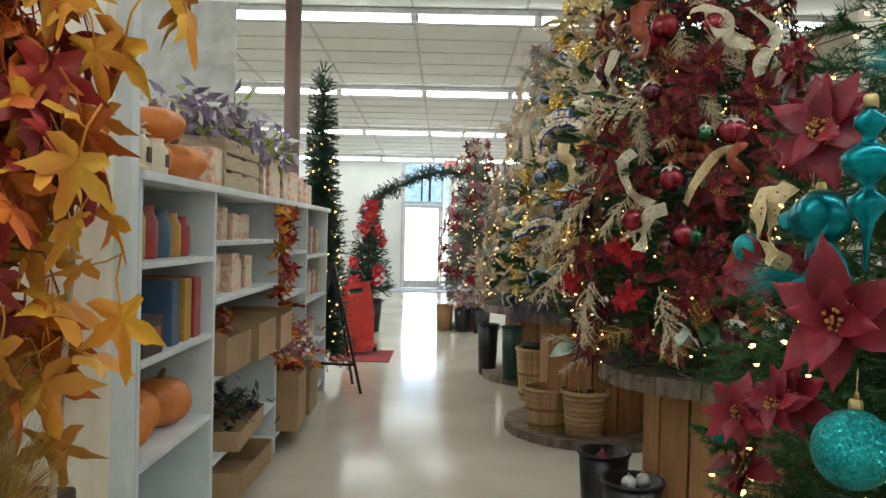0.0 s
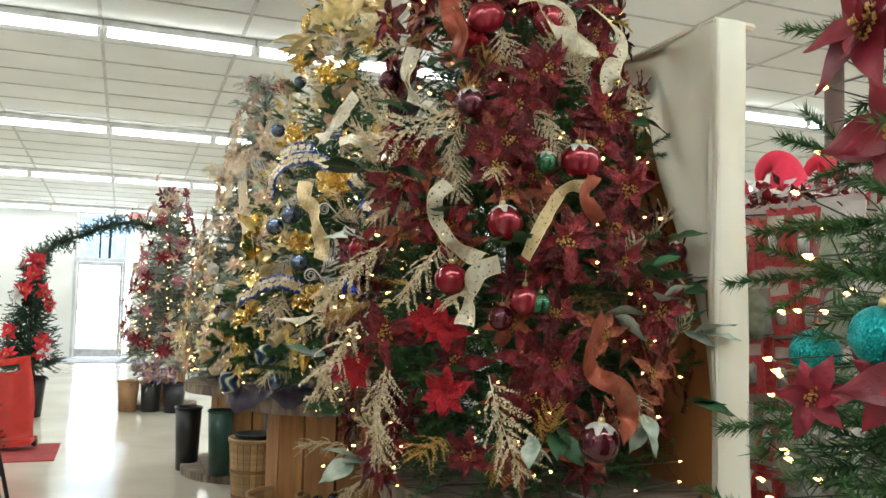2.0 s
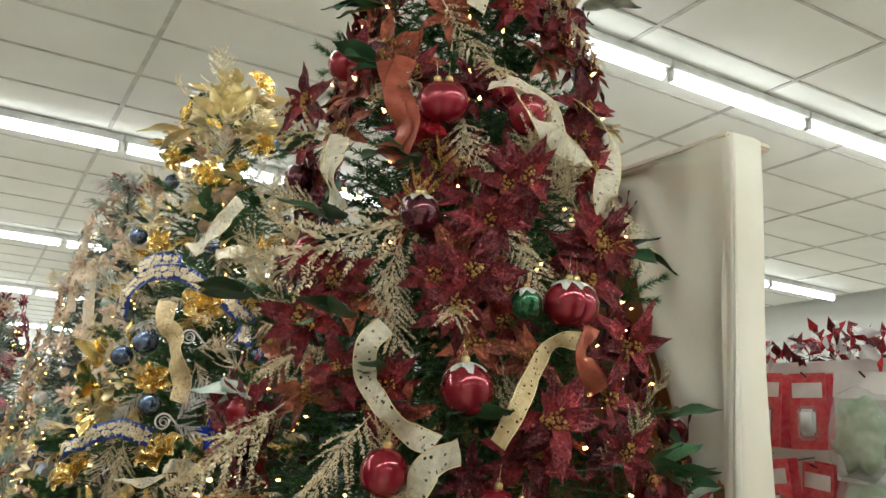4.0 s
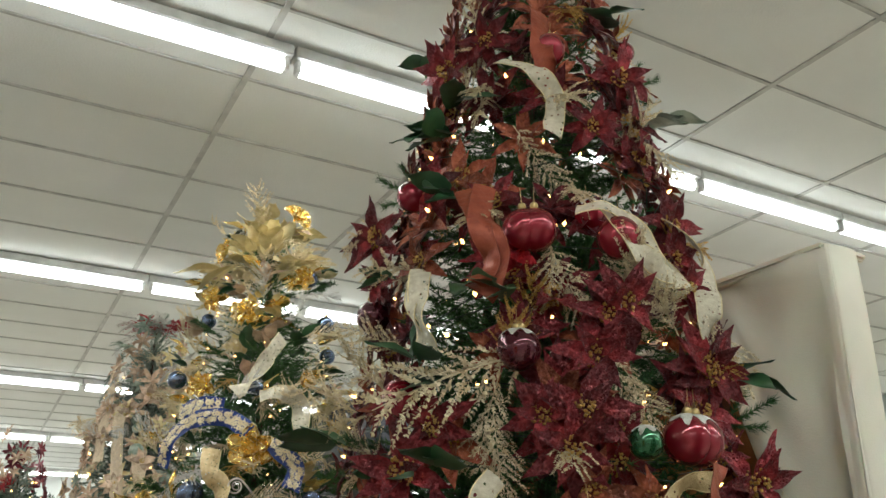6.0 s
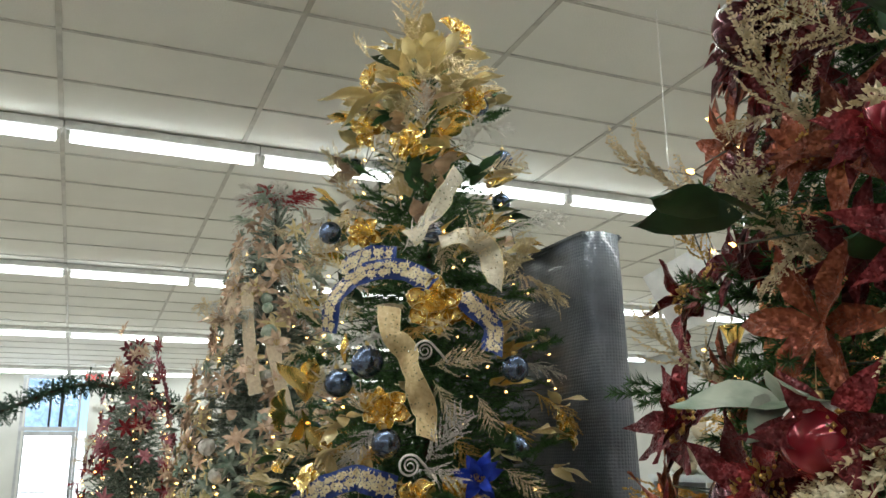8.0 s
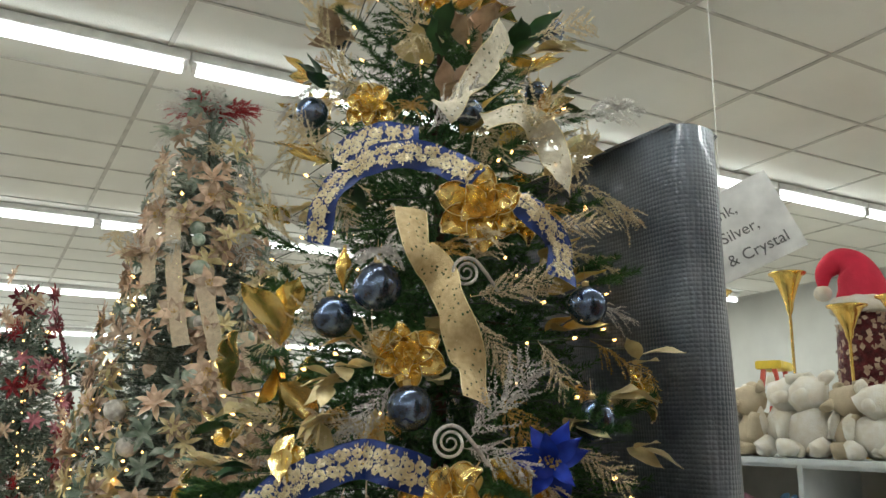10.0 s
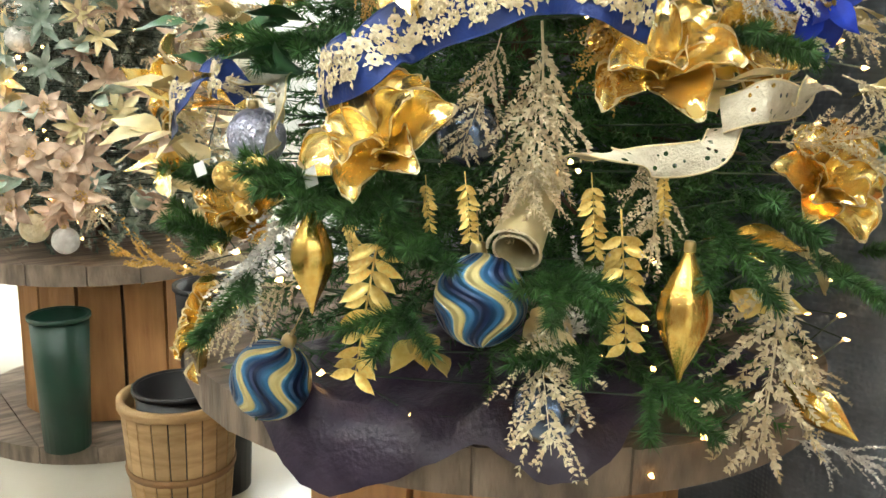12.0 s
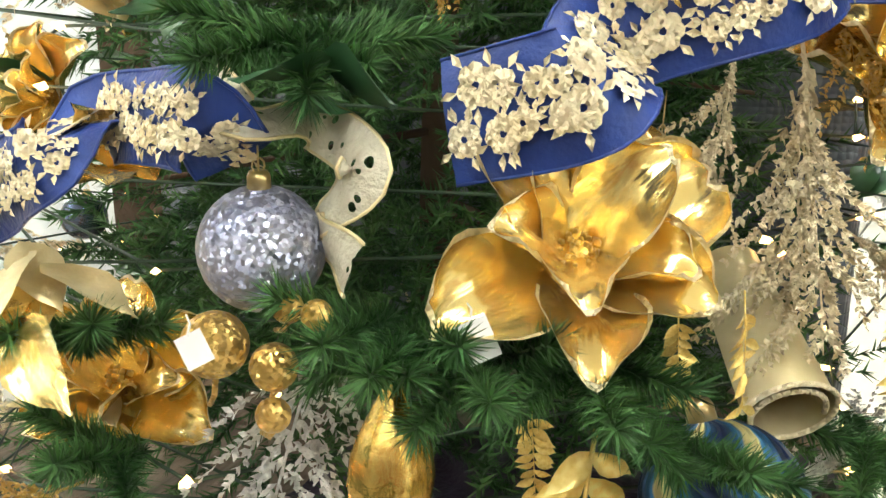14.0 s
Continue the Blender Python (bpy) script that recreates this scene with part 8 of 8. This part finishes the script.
# ---- next aisle: plush toys ----
pl = shelf_unit(pose(4.9, 5.9, 0, 0, 0, 0), [(0, 1.6, (0.12, 0.72, 1.425)), (1.6, 3.2, (0.12, 0.72, 1.425))], 0.55, 1.455, "cream metal shelf unit of plush toys", back=False)
tagged(part("peg_panel", boxes((4.93, 4.96, 5.9, 9.1, 0.1, 1.42)), M_PEG, smooth=False), "cream pegboard behind plush toys", "pegboard")


def plush(x, y, z, s, material, seed, label):
    """A seated plush toy as one soft shape."""
    r = random.Random(seed)
    bm = bmesh.new()
    for (cx, cy, cz), (rx, ry, rz) in ((((0, 0, 0.11)), (0.10, 0.11, 0.12)), ((-0.03, r.uniform(-0.03, 0.03), 0.27), (0.085, 0.09, 0.08)), ((-0.11, 0.075, 0.04), (0.08, 0.04, 0.04)), ((-0.11, -0.075, 0.04), (0.08, 0.04, 0.04)), ((-0.05, 0.11, 0.14), (0.045, 0.035, 0.07)), ((-0.05, -0.11, 0.14), (0.045, 0.035, 0.07)), ((0.0, 0.07, 0.34), (0.025, 0.03, 0.03)), ((0.0, -0.07, 0.34), (0.025, 0.03, 0.03)), ((-0.11, 0, 0.25), (0.035, 0.04, 0.032))):
        q = bmesh.ops.create_icosphere(bm, subdivisions=2, radius=1.0)
        bmesh.ops.transform(bm, matrix=Matrix.Translation((cx, cy, cz)) @ Matrix.Diagonal((rx, ry, rz, 1)), verts=q["verts"])
    for v in bm.verts:
        v.co += Vector((noise.noise(v.co * 17 + Vector((seed, 0, 0))), noise.noise(v.co * 17 + Vector((0, seed, 3))), noise.noise(v.co * 17 + Vector((5, 0, seed))))) * 0.028
    ob = part("plush_toy", bm, material)
    ob.matrix_world = pose(x, y, z, 0, 0, r.uniform(-35, 35)) @ Matrix.Scale(s, 4)
    return tagged(ob, label, "plush toy", "plush toys on the shelf")


for k in range(14):
    plush(4.60 + pr.uniform(-0.06, 0.06), 6.05 + 0.215 * k, 1.455, pr.uniform(1.2, 1.45), M_FUR if k % 3 else M_FURTAN, 200 + k, "cream white plush toy seated on a shelf")
for k in range(14):
    plush(4.60 + pr.uniform(-0.05, 0.05), 6.05 + 0.215 * k, 0.72, pr.uniform(1.2, 1.4), M_BABYBLUE if (k // 3) % 2 == 0 else M_BABYPINK, 230 + k, ("baby blue" if (k // 3) % 2 == 0 else "pale pink") + " plush toy seated on a shelf")
for y, top in ((7.85, 1.24), (7.42, 0.96), (7.08, 0.98), (8.5, 1.2)):
    gb = thing("gold_goblet", pose(4.83, y, 1.455), "tall gold trumpet candle holder", "candle holder", "gold candle holders")
    part("stem", lathe([(0, 0), (0.07, 0), (0.07, 0.01), (0.014, 0.03), (0.010, top * 0.4), (0.010, top * 0.76), (0.024, top * 0.79), (0.03, top * 0.83), (0.062, top * 0.91), (0.095, top * 0.975), (0.125, top * 0.99), (0.125, top), (0.09, top * 0.985), (0.05, top * 0.9), (0.0, top * 0.82)], 20), M_GOLD, gb)
for k, (y, z) in enumerate(((6.85, 2.15), (7.58, 2.15))):
    sp = thing("sequin_cone", pose(5.25, y, 1.42) @ Matrix.Diagonal((1.1, 1.1, 1.37, 1)), "burgundy and pink sequin cone topped by a hat", "sequin cone", "sequin cones")
    part("cone", lathe([(0, 0), (0.2, 0), (0.17, 0.6), (0.12, 0.75), (0, 0.76)], 24), M_BURG, sp)
    rng2 = np.random.default_rng(70 + k)
    n = 500
    a, zz = rng2.uniform(0, 6.283, n), rng2.uniform(0.02, 0.72, n)
    rr = 0.205 - 0.06 * zz
    v0 = np.array([[0, 0.014, 0.0], [0, 0, 0.016], [0, -0.014, 0.0], [0.004, 0, -0.016]])
    f0 = np.array([[0, 1, 2], [0, 2, 3]])
    out = np.stack([np.cos(a), np.sin(a), rng2.normal(size=n) * 0.4], 1)
    me = scatter("sequins", [(v0, f0)], np.stack([rr * np.cos(a), rr * np.sin(a), zz], 1), frames_along(out, rng2), rng2.uniform(0.8, 1.5, n), rng2)
    part_of("sequins", me, M_CHAMPETAL, sp, smooth=False)["kind"] = "stuff"
    santa_hat(5.25, y, 2.46, 1.5, "red plush santa hat with white fur brim")
ld = thing("step_ladder", pose(6.8, 9.6, 0, 0, 0, 25), "red step ladder with a yellow top cap", "step ladder")
for s in (-0.25, 0.25):
    for q, nm in ((-0.35, "rail"), (0.35, "rail")):
        bm = bmesh.new()
        tube(bm, [(s * 1.15, q, 0), (s * 0.8, 0.05 * (1 if q > 0 else -1), 2.2)], 0.03, n=4)
        part(nm, bm, M_LADDERRED, ld, smooth=False)
part("top_cap", boxes((-0.24, 0.24, -0.12, 0.12, 2.2, 2.28), bevel=0.01), M_LADDERYEL, ld, "yellow plastic top", smooth=False)
for k in range(6):
    part("step", boxes((-0.26, 0.26, -0.33 + 0.05 * k, -0.25 + 0.05 * k, 0.3 + 0.31 * k, 0.33 + 0.31 * k)), M_ALU, ld, smooth=False)
santa_hat(5.9, 7.02, 2.60, 1.2, "red plush santa hat above a berry cone")
bc = thing("berry_cone", pose(5.9, 7.02, 0.15), "tall red and white berry cone on a pole", "berry cone")
part("pole", lathe([(0, -0.15), (0.15, -0.15), (0.15, 0.02), (0.02, 0.04), (0.02, 2.0), (0, 2.0)], 14), M_BLACKMETAL, bc)
part("cone", lathe([(0, 2.0), (0.17, 2.0), (0.12, 2.42), (0, 2.44)], 20), M_REDGLIT, bc)
sg2 = thing("hanging_sign", pose(2.55, 6.38, 2.55, 0, 0, -52), "white card sign with handwritten words hung on a string", "sign")
card = part("card", boxes((-0.19, 0.19, -0.002, 0.002, -0.35, 0.0), bevel=0.001), M_PAPER, sg2, smooth=False)
card.matrix_basis = pose(0, 0, 0.02, 0, -24, 0)
part("string", boxes((-0.002, 0.002, -0.002, 0.002, 0, ceil_z(6.38) - 2.55)), M_PAPER, sg2, smooth=False)
for k, w in enumerate(("Pink,", "Silver,", "& Crystal")):
    lettering(w, 0.066, M_INK, card, pose(-0.04 + 0.03 * k, -0.004, -0.11 - 0.095 * k, 90), "grey handwriting")
su = shelf_unit(pose(3.1, 7.6, 0), [(0, 1.1, (0.12, 0.5, 0.86, 1.2, 1.55)), (1.1, 2.2, (0.12, 0.5, 0.86, 1.2, 1.55))], 0.4, 1.95, "white shelf unit with stacked grey linens")
for z in (0.86, 1.2, 1.55):
    for y in range(7):
        for k in range(4):
            t_ = pack("folded_linen", pose(2.85, 7.75 + 0.29 * y, z + 0.055 * k), (0.28, 0.24, 0.05), M_STRIPE, "folded grey and white linen on a shelf", "linen", "stacked linens")

# ---- far left greenery and arch ----
fir_tree("slim_tree", -1.25, 8.15, 0.1, 3.15, 0.34, M_NEEDLE_DK, 11, "slim dark green lit artificial tree", density=2.4, power=0.85, width=0.007)
light_string((-1.25, 8.15), 0.3, 3.1, lambda z: max(0.06, 0.33 - 0.095 * z), 110, 36, 0.007)
fir_tree("small_tree", -1.15, 12.1, 0.45, 2.05, 0.42, M_NEEDLE_DK, 12, "dark green small tree with red poinsettias", width=0.008)
pk = random.Random(3)
M_BRIGHTRED = mat("bright_red_petal", (0.62, 0.012, 0.03), 0.55, rnd=0.2)
for k in range(15):
    a, z = pk.uniform(3.2, 6.4), pk.uniform(0.7, 2.0)
    r = max(0.05, 0.42 - 0.26 * (z - 0.5))
    poinsettia((-1.15 + r * math.cos(a), 12.1 + r * math.sin(a), z), (math.cos(a), math.sin(a), 0.2), 0.26, M_BRIGHTRED if k % 5 else M_WHITEPETAL, "bright red silk poinsettia", group="red poinsettias on the small tree")
bucket(-1.15, 12.1, 0, 0.22, 0.46, M_BLACKPLASTIC, "black pot under the small tree")


def arch():
    """A garland arch: bent pipe with needles all along it."""
    rng = np.random.default_rng(8)
    t = thing("garland_arch", pose(0.25, 12.9, 0), "green needle garland arch over the aisle", "arch")
    path = smooth_path([(-1.4, 0, 0), (-1.4, 0, 1.6), (-1.3, 0, 2.0), (-0.9, 0, 2.22), (-0.4, 0, 2.40), (0.1, 0, 2.34), (0.6, 0, 2.14), (0.85, 0, 1.7), (0.9, 0, 0.0)], 12)
    bm = bmesh.new()
    tube(bm, path, 0.02, n=8)
    part("pipe", bm, M_BARK, t)
    P = np.array([tuple(p) for p in path])
    ids = rng.integers(8, len(P) - 8, 900)
    pos = P[ids] + rng.normal(size=(900, 3)) * 0.025
    rot = frames_along(rng.normal(size=(900, 3)), rng)
    me = scatter("needles", [sprig(rng, 0.16, 60, 0.03, 0.008)], pos, rot, rng.uniform(0.6, 1.0, 900), rng)
    part_of("needles", me, M_NEEDLE_DK, t, smooth=False)["kind"] = "stuff"


arch()
